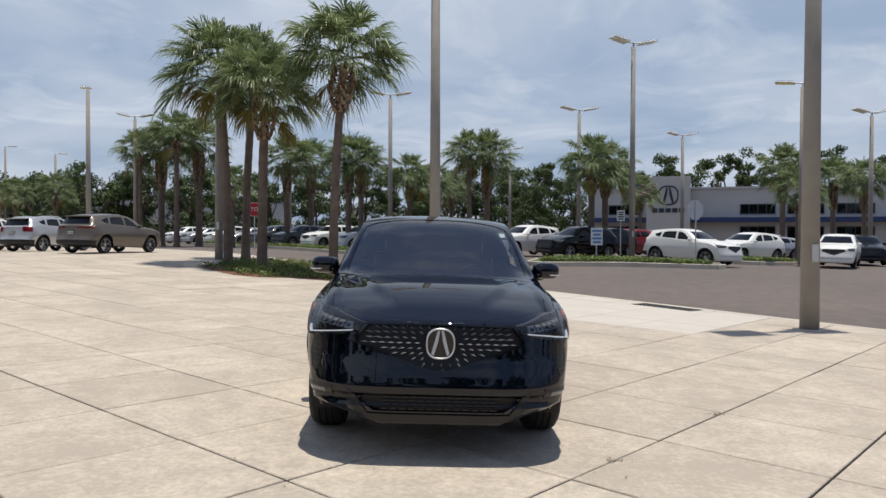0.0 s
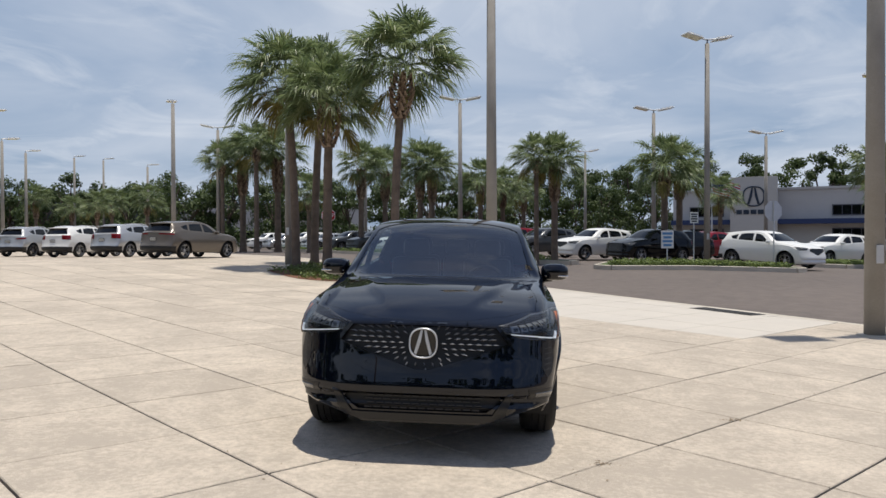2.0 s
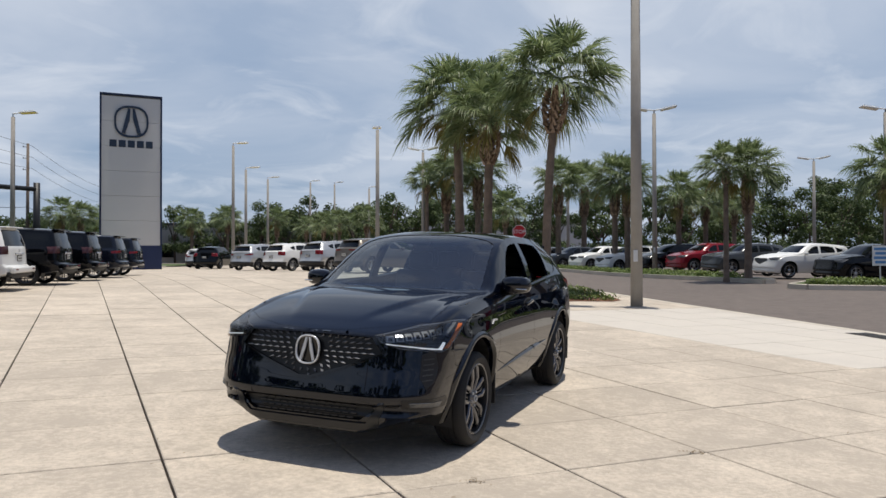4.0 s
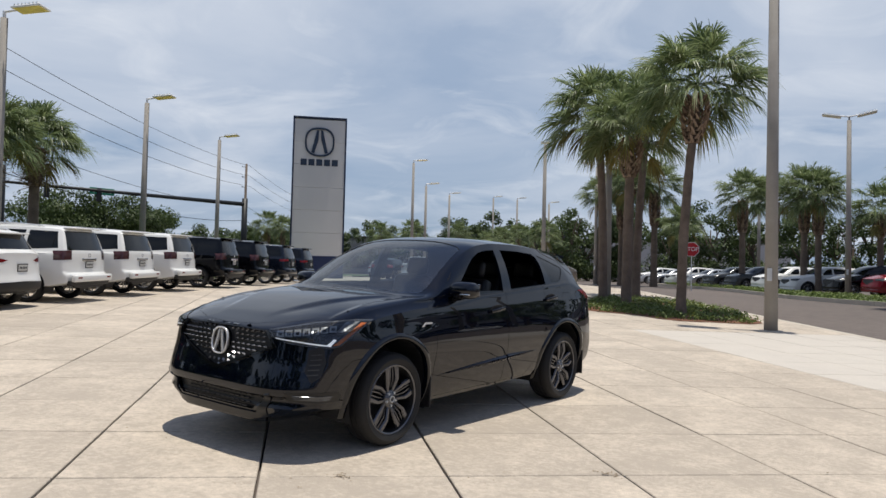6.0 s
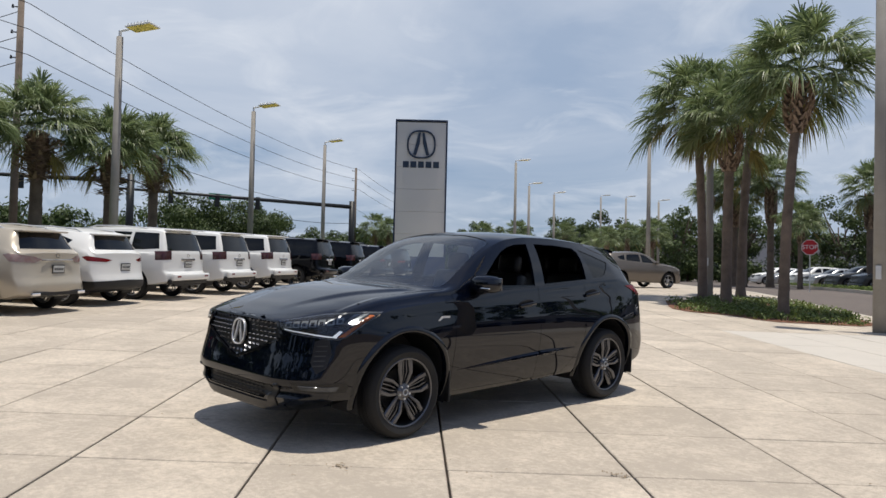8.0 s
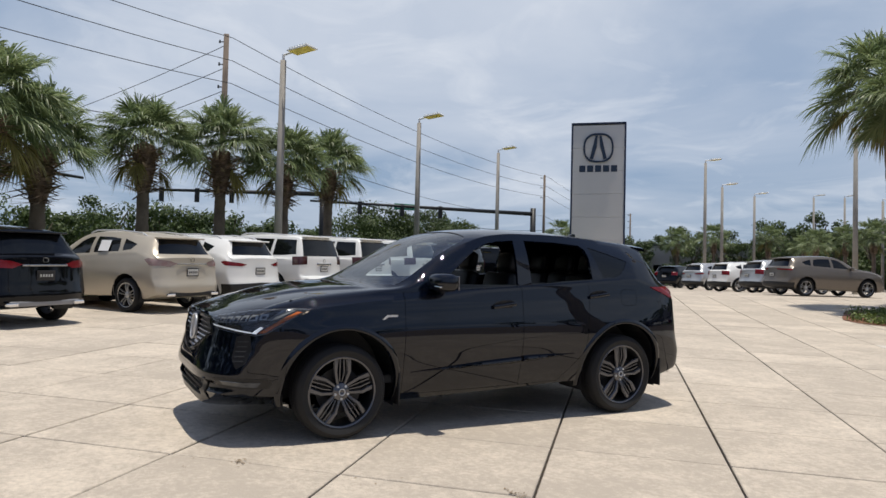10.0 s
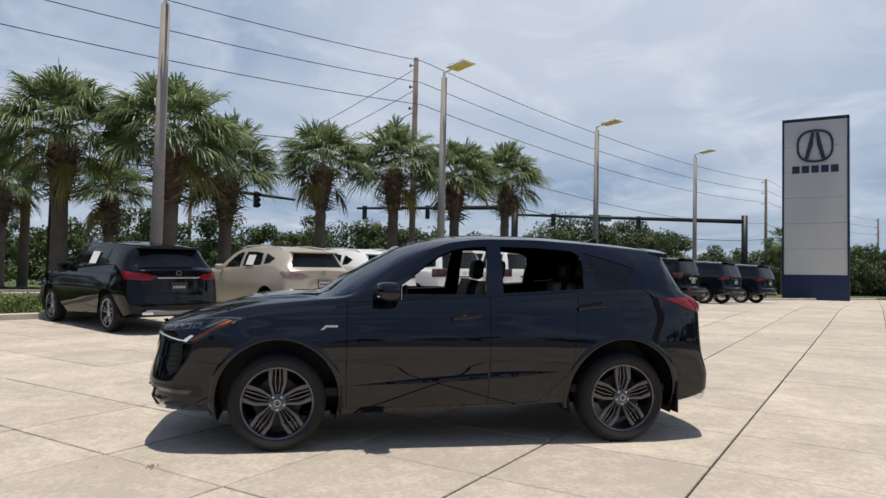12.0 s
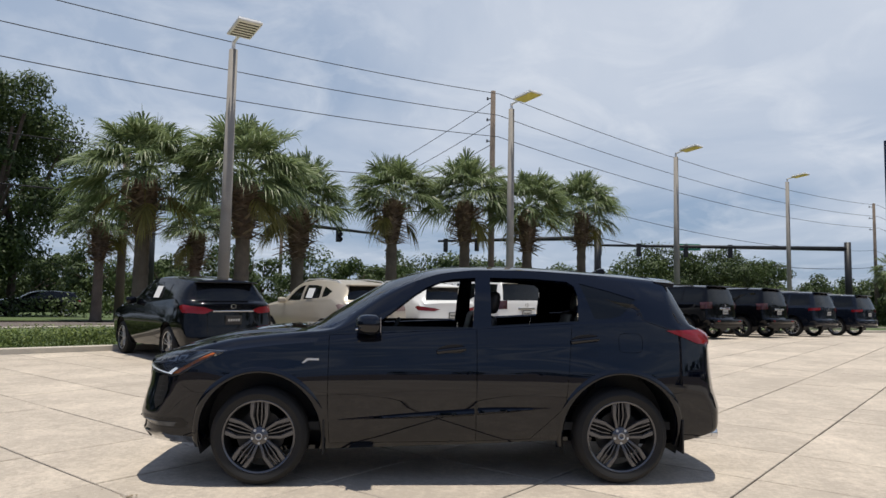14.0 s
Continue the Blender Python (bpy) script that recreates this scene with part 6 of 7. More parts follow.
# rows of the far lot, noses towards the drive
fw = parked("cuv", P_WHITE, "white crossover parked nose-out in the far lot", front=True, rails=False)
fg = parked("cuv", P_GREY, "dark grey crossover parked nose-out in the far lot", front=True, rails=False)
fb = parked("cuv", P_BLACK, "black crossover parked nose-out in the far lot", front=True, rails=False)
fr = parked("cuv", P_RED, "dark red crossover parked nose-out in the far lot", front=True, rails=False)
fs = parked("low", P_SILVER, "silver low car parked in the far lot", front=True, rails=False)
used = set()
for src, x, y, h in ((fg, -12.0, 53.5, 225), (fg, -9.2, 49.8, 222), (fw, -6.4, 46.2, 222), (fw, -4.0, 43.6, 220), (fb, -1.2, 41.2, 218), (fr, 1.0, 39.2, 216), (fg, 3.1, 36.4, 214), (fw, 5.7, 32.8, 212), (fb, 8.2, 30.8, 212),
                     (fs, -14.8, 57.0, 225), (fw, -17.6, 60.4, 225), (fs, -20.6, 64.0, 225), (fw, -23.6, 67.6, 225),
                     (fw, 13.0, 27.6, 305), (fr, 12.4, 36.4, 215), (fb, 10.4, 34.6, 213), (fw, 18.8, 34.2, 205), (fs, 21.8, 38.0, 200), (fw, 21.4, 29.6, 235), (fb, 25.4, 34.0, 250),
                     (fg, 16.0, 40.5, 210), (fw, -30.0, 47.5, 80), (fs, -40.0, 44.0, 110), (fw, -44.0, 48.0, 120)):
    if src in used:
        copy_thing(src, on_slope(x, y, h + 90))
    else:
        place(src, x, y, h)
        used.add(src)

# ---- verge, kerb, hedge along the street ----
def row_xy(s, off):
    p = ROW_P + ROW_U * s + ROW_H * off
    return p.x, p.y


def strip(name, material, s0, s1, o0, o1, lift, ds=2.0, do=1.5):
    ns, no = int((s1 - s0) / ds) + 1, max(1, int((o1 - o0) / do))
    verts, faces = [], []
    for i in range(ns + 1):
        for j in range(no + 1):
            x, y = row_xy(s0 + (s1 - s0) * i / ns, o0 + (o1 - o0) * j / no)
            verts.append((x, y, H(x, y) + lift))
    w = no + 1
    for i in range(ns):
        for j in range(no):
            faces.append((i * w + j, (i + 1) * w + j, (i + 1) * w + j + 1, i * w + j + 1))
    return raw(name, verts, faces, material, smooth=True)


tagged(strip("verge_lawn", GRASS, -60, 90, ROW_KERB + 0.16, 13.0, 0.06), "mown green grass verge beside the street", "lawn", kind="structure")
tagged(strip("far_lawn", GRASS, -120, 140, 22.5, 60.0, 0.0, 6, 6), "mown grass across the street", "lawn", kind="structure")


def kerb_line(name, pts, label, width=0.16, rise=0.13, piece=3.0):
    """A kerb of separate stones along a line on the ground."""
    root = tagged(new(name), label, "kerb", kind="structure")
    for (x0, y0), (x1, y1) in zip(pts, pts[1:]):
        d = math.hypot(x1 - x0, y1 - y0)
        n = max(1, round(d / piece))
        tx, ty = (x1 - x0) / d, (y1 - y0) / d
        for k in range(n):
            bm = bmesh.new()
            a, b = d * k / n + 0.006, d * (k + 1) / n - 0.006
            ps = []
            for f in (a, b):
                x, y = x0 + tx * f, y0 + ty * f
                z = H(x, y)
                ps.append([bm.verts.new((x - ty * w, y + tx * w, z + h)) for w, h in ((-width / 2, -0.1), (-width / 2 + 0.01, rise - 0.02), (-width / 2 + 0.035, rise), (width / 2, rise), (width / 2, -0.1))])
            for i in range(5):
                bm.faces.new((ps[0][i], ps[0][(i + 1) % 5], ps[1][(i + 1) % 5], ps[1][i]))
            bm.faces.new(ps[0]); bm.faces.new(ps[1][::-1])
            bmesh.ops.recalc_face_normals(bm, faces=bm.faces)
            part("kerb_stone", bm, KERB, root)
    return root


kerb_line("kerb_street", [row_xy(-40, ROW_KERB + 0.08), row_xy(60, ROW_KERB + 0.08)], "pale concrete kerb in front of the parked cars")
kerb_line("kerb_verge", [row_xy(-50, 13.05), row_xy(80, 13.05)], "pale concrete kerb along the street", piece=5)


def leaves(verts, faces, rng, c, r, n, size, squash=1.0):
    """Small leaves scattered through a lump of foliage."""
    g = np.random.default_rng(rng.randrange(1 << 30))

    def unit(a):
        return a / np.maximum(1e-9, np.linalg.norm(a, axis=1, keepdims=True))
    d = unit(g.normal(size=(n, 3)))
    p = np.array(c) + d * np.array((r, r, r * squash)) * g.uniform(0.5, 1.08, (n, 1))
    a = unit(g.normal(size=(n, 3)) * np.array((1, 1, 0.6)))
    nrm = unit(d + g.normal(size=(n, 3)) * 0.5 + np.array((0, 0, 0.3)))
    u = unit(np.cross(a, nrm))
    v = unit(np.cross(nrm, u)) * size * g.uniform(0.35, 0.7, (n, 1))
    u = u * size * g.uniform(0.6, 1.2, (n, 1))
    q = np.stack((p - u, p - v * 0.8 + u * 0.1, p + u, p + v), 1).reshape(-1, 3)
    b = len(verts)
    verts.extend(q.tolist())
    faces.extend((np.arange(n)[:, None] * 4 + b + np.arange(4)).tolist())


def hedge(s0, s1, off, half, h):
    rng = random.Random(5)
    verts, faces = [], []
    s = s0
    while s < s1:
        for o in (-half * 0.5, half * 0.5):
            x, y = row_xy(s + rng.uniform(-0.1, 0.1), off + o + rng.uniform(-0.06, 0.06))
            leaves(verts, faces, rng, (x, y, H(x, y) + h * 0.52), half * 0.85, 330, 0.035, h * 0.62 / half)
        s += 0.34
    return raw("hedge", verts, faces, SHRUB)


tagged(hedge(-22, -0.9, 4.6, 0.5, 0.56), "low clipped green hedge behind the kerb", "hedge", kind="stuff")


def far_hedge(s0, s1, off, h):
    rng = random.Random(15)
    verts, faces = [], []
    s = s0
    while s < s1:
        x, y = row_xy(s, off + rng.uniform(-0.8, 0.8))
        leaves(verts, faces, rng, (x, y, H(x, y) + h * 0.45), rng.uniform(0.9, 1.3) * h * 0.6, 150, 0.12, 0.9)
        s += 0.9
    return raw("far_hedge", verts, faces, LEAF)


tagged(far_hedge(-75, 60, 31.0, 1.3), "loose dark shrubs across the street", "hedge", kind="stuff")


# ---- planted island of the palms ----
def planted_bed(name, cx, cy, rx, ry, turn, label, seed, per=9.0, size=0.05, tall=0.22):
    rng = random.Random(seed)
    verts, faces = [], []
    n = int(math.pi * rx * ry * per)
    for _ in range(n):
        a, f = rng.uniform(0, 6.283), math.sqrt(rng.random())
        wob = 1 + 0.1 * math.sin(3 * a + seed) + 0.06 * math.sin(7 * a)
        u, v = rx * f * wob * math.cos(a), ry * f * wob * math.sin(a)
        x = cx + u * math.cos(turn) - v * math.sin(turn)
        y = cy + u * math.sin(turn) + v * math.cos(turn)
        leaves(verts, faces, rng, (x, y, H(x, y) + tall * 0.35 * rng.uniform(0.6, 1.3)), tall, 26, size, 0.6)
    ob = raw(name, verts, faces, SHRUB)
    soil, sf = [], []
    m = 36
    soil.append((cx, cy, H(cx, cy) + 0.05))
    for k in range(m):
        a = 2 * math.pi * k / m
        wob = 1.04 + 0.1 * math.sin(3 * a + seed) + 0.06 * math.sin(7 * a)
        u, v = rx * wob * math.cos(a), ry * wob * math.sin(a)
        x, y = cx + u * math.cos(turn) - v * math.sin(turn), cy + u * math.sin(turn) + v * math.cos(turn)
        soil.append((x, y, H(x, y) + 0.012))
        sf.append((0, 1 + k, 1 + (k + 1) % m))
    raw("soil", soil, sf, MULCH, ob)
    return tagged(ob, label, "ground cover", kind="stuff")


planted_bed("island_planting", -4.3, 17.6, 4.6, 2.5, 2.15, "low green creeping plants round the palm trunks", 3, per=13)


# ---- islands of the drive ----
def island(pts, label, seed):
    kerb_line("kerb_island", pts + pts[:1], label, rise=0.14)
    c = sum((Vector(p) for p in pts), Vector((0, 0))) / len(pts)
    verts = [(c.x, c.y, H(c.x, c.y) + 0.13)] + [(x, y, H(x, y) + 0.115) for x, y in pts]
    ob = raw("island_lawn", verts, [(0, 1 + k, 1 + (k + 1) % len(pts)) for k in range(len(pts))], GRASS)
    tagged(ob, "grass of a kerbed traffic island", "lawn", kind="structure")
    rng = random.Random(seed)
    lv, lf = [], []
    for _ in range(420):
        k = rng.randrange(len(pts))
        p, q = Vector(pts[k]), Vector(pts[(k + 1) % len(pts)])
        a, b = rng.random(), rng.random()
        if a + b > 1:
            a, b = 1 - a, 1 - b
        x, y = c + (p - c) * a * 0.9 + (q - c) * b * 0.9
        leaves(lv, lf, rng, (x, y, H(x, y) + 0.2), 0.2, 22, 0.06, 0.7)
    tagged(raw("island_shrubs", lv, lf, SHRUB), "low shrubs on a kerbed traffic island", "ground cover", kind="stuff")


island([(4.6, 24.2), (5.2, 23.6), (8.6, 24.0), (12.6, 23.5), (13.2, 24.1), (12.8, 25.6), (9.0, 27.3), (5.4, 26.4)], "pale kerb round a green traffic island", 8)
island([(4.2, 27.4), (3.8, 26.8), (0.5, 29.8), (-4.0, 35.0), (-10.5, 44.0), (-20.5, 59.0), (-20.0, 60.0), (-9.6, 46.6), (-2.6, 37.4), (1.5, 32.2)], "pale kerb along the far lot", 9)
island([(16.2, 30.6), (17.4, 29.8), (20.5, 31.4), (20.0, 33.0), (17.5, 32.6)], "pale kerb of a small island in the lot", 10)

# ---- palms round the lots: one grown crown each of three kinds ----
kinds = [palm("palm_tree", 4.6, 1.9, 41, 1.2, 0.18, 2, bulb=0.3), palm("palm_tree", 5.2, 1.85, 42, 1.8, 0.18, 2, bulb=0.32), palm("palm_tree", 6.2, 1.75, 43, 0.6, 0.15, 3, bulb=0.26)]
seen = set()
for k, x, y, f, t in ((2, 2.3, 27.6, 0.76, 10), (1, 3.2, 28.2, 0.86, 80), (0, 9.2, 31.9, 1.0, 30), (0, 10.4, 33.7, 0.98, 140), (2, -21.3, 49.1, 1.1, 0), (1, -20.5, 51.5, 1.35, 50), (2, -18.2, 48.1, 1.25, 100), (1, -17.2, 50.3, 1.4, 200),
                      (0, -13.6, 46.3, 0.9, 20), (1, -10.2, 49.2, 1.2, 70), (1, -8.8, 52.3, 1.2, 160), (1, -4.9, 43.0, 1.1, 10), (1, -4.0, 42.4, 1.05, 90), (0, -0.7, 41.5, 0.95, 40), (0, 0.8, 44.0, 0.9, 130), (0, 2.5, 50.9, 0.9, 230),
                      (1, 28.0, 48.3, 1.2, 30), (0, 22.5, 35.6, 0.85, 60), (1, 33.0, 50.1, 1.1, 90), (1, 31.7, 43.9, 1.0, 170), (0, 16.8, 48.0, 0.9, 10), (0, -36.9, 58.3, 0.85, 20), (0, -34.4, 63.0, 1.0, 110),
                      (0, -52.0, 62.0, 1.05, 20), (0, -55.5, 60.0, 1.0, 70), (1, -48.0, 66.0, 0.95, 120), (0, -43.0, 72.0, 1.05, 150), (0, -60.0, 52.0, 1.0, 10), (0, -63.0, 49.0, 1.1, 80), (1, -58.0, 47.0, 0.9, 80), (0, -46.5, 70.0, 0.9, 10)):
    m = on_ground(x, y, t) @ Matrix.Scale(f, 4)
    if k in seen:
        ob = copy_thing(kinds[k], on_ground(x, y, t))
        ob.scale = (f, f, f)
    else:
        kinds[k].matrix_basis = on_ground(x, y, t)
        kinds[k].scale = (f, f, f)
        seen.add(k)
    if k in seen:
        tagged(kinds[k], "cabbage palm with a lattice of leaf stubs at the parking lot", "palm tree", "palms round the lots")


# ---- broad-leaved trees ----
def tree_into(tv, tf, lv, lf, rng, x, y, h, w, n=14, per=70, size=0.34, bare=0.25):
    z0 = H(x, y)
    limbs = []
    top = Vector((x, y, z0 + h * 0.62))
    segs = [((Vector((x, y, z0 - 0.2))), Vector((x + rng.uniform(-0.3, 0.3), y + rng.uniform(-0.3, 0.3), z0 + h * 0.35)), 0.045 * h * 0.5, 0.03 * h * 0.5)]
    for _ in range(5):
        a = rng.uniform(0, 6.28)
        segs.append((segs[0][1], Vector((x + w * 0.55 * math.cos(a), y + w * 0.55 * math.sin(a), z0 + h * rng.uniform(0.5, 0.85))), 0.02 * h * 0.5, 0.006 * h))
    for a, b, r0, r1 in segs:
        q = (b - a).to_track_quat("Z", "Y").to_matrix()
        base = len(tv)
        for p, r in ((a, r0), (b, r1)):
            for k in range(6):
                tv.append(tuple(p + q @ Vector((r * math.cos(k * math.pi / 3), r * math.sin(k * math.pi / 3), 0))))
        for k in range(6):
            tf.append((base + k, base + (k + 1) % 6, base + 6 + (k + 1) % 6, base + 6 + k))
    for _ in range(n):
        a, f = rng.uniform(0, 6.28), math.sqrt(rng.random())
        zz = rng.uniform(bare + 0.06, 0.93)
        ww = w * math.sqrt(max(0.1, 1 - ((zz - 0.55) / 0.5) ** 2))
        c = (x + ww * f * 0.85 * math.cos(a), y + ww * f * 0.85 * math.sin(a), z0 + h * zz)
        leaves(lv, lf, rng, c, w * rng.uniform(0.26, 0.42), per, size, 0.75)


def woods(name, line, step, hs, ws, seed, label, rows=2, gap=6.0, **kw):
    rng = random.Random(seed)
    tv, tf, lv, lf = [], [], [], []
    for (x0, y0), (x1, y1) in zip(line, line[1:]):
        d = math.hypot(x1 - x0, y1 - y0)
        for k in range(int(d / step)):
            for r in range(rows):
                f = (k + rng.random()) * step / d
                nx, ny = -(y1 - y0) / d, (x1 - x0) / d
                o = (r + rng.uniform(-0.35, 0.35)) * gap
                h = rng.uniform(*hs) * (1 + 0.1 * r)
                tree_into(tv, tf, lv, lf, rng, x0 + (x1 - x0) * f + nx * o, y0 + (y1 - y0) * f + ny * o, h, rng.uniform(*ws), **kw)
    ob = raw(name, lv, lf, LEAF)
    raw("trunks", tv, tf, BARK, ob)
    return tagged(ob, label, "trees", kind="stuff")


def undergrowth(line, seed, label, h=3.4):
    """A closed belt of shrubs that fills the feet of the trees."""
    rng = random.Random(seed)
    lv, lf = [], []
    for (x0, y0), (x1, y1) in zip(line, line[1:]):
        n = int(math.hypot(x1 - x0, y1 - y0) / 1.5)
        for k in range(n):
            f = (k + rng.random()) / n
            r = h * rng.uniform(0.4, 0.62)
            x, y = x0 + (x1 - x0) * f + rng.uniform(-1, 1), y0 + (y1 - y0) * f + rng.uniform(-1, 1)
            leaves(lv, lf, rng, (x, y, H(x, y) + r * 0.8), r, 240, 0.2, 1.0)
    return tagged(raw("undergrowth", lv, lf, LEAF), label, "shrubs", kind="stuff")


undergrowth([(-75, 100), (-36, 81), (-15, 82.5), (12, 90.5), (30, 102)], 71, "dense green shrubs under the trees of the far lot")
undergrowth([(-98, 88), (-86, 50), (-80, 20), (-78, -10), (-76, -50)], 72, "dense green shrubs under the oaks across the street", 2.6)
woods("far_woods", [(-40, 82), (-15, 84), (12, 92), (30, 104)], 4.6, (7.0, 10.5), (2.6, 3.8), 31, "dense green belt of trees behind the far lot", rows=3, gap=4.0, per=190, bare=0.0, size=0.2)
woods("far_woods", [(16, 118), (80, 96), (120, 70)], 6.0, (12.0, 15.5), (2.4, 3.6), 32, "tall thin pines behind the showroom", rows=2, n=12, per=130, bare=0.5, size=0.26)
woods("far_woods", [(-34, 84), (-70, 104), (-110, 96)], 5.5, (6.0, 9.0), (2.6, 4.0), 33, "green trees beyond the far lots", rows=3, gap=4.0, per=130, bare=0.0, size=0.24)
woods("far_woods", [(-100, 90), (-88, 50), (-82, 20), (-80, -10), (-78, -50)], 4.4, (4.4, 6.6), (2.6, 4.0), 34, "green belt of oaks across the street", rows=3, gap=4.0, n=16, per=170, bare=0.0, size=0.22)
woods("far_woods", [(-57, 22), (-60, 32)], 4.6, (6.2, 7.4), (3.4, 4.4), 35, "broad dark oaks across the street", rows=1, n=46, per=330, bare=0.1, size=0.15)
woods("far_woods", [(-40, -22), (-37, -36)], 4.2, (10.2, 12.8), (3.0, 4.2), 36, "tall dark trees beyond the street", rows=2, n=52, per=380, bare=0.1, size=0.13)
# out of view: added so that the car's front reflects a dark band
woods("far_woods", [(-30, -48), (8, -42), (30, -36)], 4.2, (8.5, 11.5), (3.0, 4.2), 38, "unseen trees behind the camera, added to darken the car's reflections", rows=2, gap=4.0, per=120, bare=0.0, size=0.32)
woods("far_woods", [(-80, -50), (-40, -90), (40, -100), (100, -60), (120, 0), (100, 60)], 8.0, (7.0, 11.0), (3.0, 4.5), 37, "green trees round the lots", rows=1, per=90, bare=0.02, size=0.34)

for k, (x, y, r) in enumerate(((-47.0, 25.2, 1.7), (-50.5, 30.0, 1.8), (-45.0, 21.0, 1.4), (-56.0, 38.0, 1.7), (-53.0, 44.0, 1.8), (-58.0, 49.0, 1.7))):
    rng = random.Random(60 + k)
    lv, lf = [], []
    for _ in range(14):
        d = Vector((rng.gauss(0, 1), rng.gauss(0, 1), rng.gauss(0, 0.7))).normalized() * r * 0.6
        leaves(lv, lf, rng, (x + d.x, y + d.y, H(x, y) + r + d.z), r * 0.55, 260, 0.07, 0.9)
    bm = bmesh.new()
    tube(bm, (x, y, H(x, y) - 0.1), (x, y, H(x, y) + r), 0.12, 0.08, 8)
    ob = raw("round_shrub", lv, lf, SHRUB)
    part("stem", bm, BARK, ob)
    tagged(ob, "rounded clipped green shrub on the verge", "shrub", "clipped shrubs")


# ---- utility poles and wires ----
def utility_pole(x, y, h, turn):
    root = thing("utility_pole", on_ground(x, y, turn), "weathered wooden utility pole with side insulators", "utility pole", "utility poles")
    bm = bmesh.new()
    tube(bm, (0, 0, -0.3), (0, 0, h), 0.24, 0.17, 12)
    part("pole", bm, POLE_WOOD, root, smooth=True)
    for k in range(3):
        bm = bmesh.new()
        tube(bm, (0, 0, h - 0.5 - 1.5 * k), (-0.55, 0, h - 0.42 - 1.5 * k), 0.05, 0.03, 8)
        tube(bm, (-0.55, 0, h - 0.5 - 1.5 * k), (-0.55, 0, h - 0.3 - 1.5 * k), 0.07, 0.05, 8)
        part("insulator", bm, GREY_TRIM, root)
    return Vector((x, y, H(x, y)))


def wire(a, b, sag, r=0.022):
    a, b = Vector(a), Vector(b)
    cu = bpy.data.curves.new("power_line", "CURVE")
    cu.dimensions, cu.bevel_depth, cu.bevel_resolution = "3D", r, 1
    sp = cu.splines.new("POLY")
    n = 24
    sp.points.add(n)
    for k in range(n + 1):
        f = k / n
        p = a + (b - a) * f
        sp.points[k].co = (p.x, p.y, p.z - 4 * sag * f * (1 - f), 1)
    cu.materials.append(WIRE)
    return tagged(new("power_line", cu), "thin dark power line between utility poles", "cable", "power lines")


poles = [(-8.3, -39.6, 16.0), (-42.5, 6.0, 16.0), (-84.4, 61.9, 16.0), (-126.0, 117.0, 16.0)]
for x, y, h in poles:
    utility_pole(x, y, h, 36.9)
for (x0, y0, h0), (x1, y1, h1) in zip(poles, poles[1:]):
    for k in range(3):
        wire((x0 + 0.44, y0 + 0.33, H(x0, y0) + h0 - 0.3 - 1.5 * k), (x1 + 0.44, y1 + 0.33, H(x1, y1) + h1 - 0.3 - 1.5 * k), 1.3)
    wire((x0, y0, H(x0, y0) + h0 - 6.2), (x1, y1, H(x1, y1) + h1 - 6.2), 1.5)
    wire((x0, y0, H(x0, y0) + h0 - 8.4), (x1, y1, H(x1, y1) + h1 - 8.4), 1.5, 0.035)
utility_pole(-80.0, -14.0, 12.0, 120)
for k in range(3):
    wire((-42.5, 6.0, H(-42, 6) + 15.3 - 1.5 * k), (-80.0, -14.0, H(-80, -14) + 11.6 - 1.2 * k), 0.8)
utility_pole(-31.0, -14.2, 8.5, 36.9)


# ---- traffic signals ----
def signal_head(parent, p, turn):
    h = new("signal_head")
    h.parent = parent
    h.matrix_basis = pose(p.x, p.y, p.z, 0, 0, turn)
    bm = bmesh.new()
    box(bm, (0, 0, -0.05), (0.36, 0.22, 1.1), 0.03)
    part("housing", bm, SIGNAL, h)
    for k in range(3):
        bm = bmesh.new()
        tube(bm, (0, -0.11, 0.3 - 0.35 * k), (0, -0.30, 0.27 - 0.35 * k), 0.15, 0.15, 12, caps=False)
        part("visor", bm, SIGNAL, h)


def signal_mast(x, y, h, ex, ey, eh, heads, label, board=False):
    root = thing("traffic_signal", on_ground(x, y), label, "traffic signal", "traffic signals")
    bm = bmesh.new()
    tube(bm, (0, 0, -0.1), (0, 0, h), 0.30, 0.26, 14)
    part("mast", bm, SIGNAL, root, smooth=True)
    d = Vector((ex - x, ey - y, eh - h + 0.5))
    bm = bmesh.new()
    tube(bm, (0, 0, h - 0.55), d + Vector((0, 0, h - 0.55)), 0.20, 0.09, 12)
    part("arm", bm, SIGNAL, root, smooth=True)
    turn = math.degrees(math.atan2(d.y, d.x))
    for f in heads:
        signal_head(root, d * f + Vector((0, 0, h - 0.85)), turn)
    if board:
        bm = bmesh.new()
        box(bm, (0, 0, 0), (2.0, 0.05, 0.55), 0.02, Matrix.Translation(d * 0.62 + Vector((0, 0, h - 0.6))) @ pose(0, 0.25, 0, 0, 0, turn))
        b = part("street_name_board", bm, GREEN_SIGN, root, "green street-name board")
        bm = bmesh.new()
        for k in range(7):
            box(bm, (-0.66 + 0.22 * k, 0, 0), (0.14, 0.07, 0.2), 0.0, Matrix.Translation(d * 0.62 + Vector((0, 0, h - 0.6))) @ pose(0, 0.25, 0, 0, 0, turn))
        part("name_bars", bm, WHITE_PAINT, b)
    return root


signal_mast(-52.3, 37.5, 7.2, -53.6, 15.5, 6.6, (0.45, 0.62, 0.8, 0.95), "black traffic-signal mast with a long arm over the street", True)
signal_mast(-50.5, 15.6, 7.4, -53.5, 3.0, 6.6, (0.55, 0.75, 0.95), "black traffic-signal mast beside the crossing")
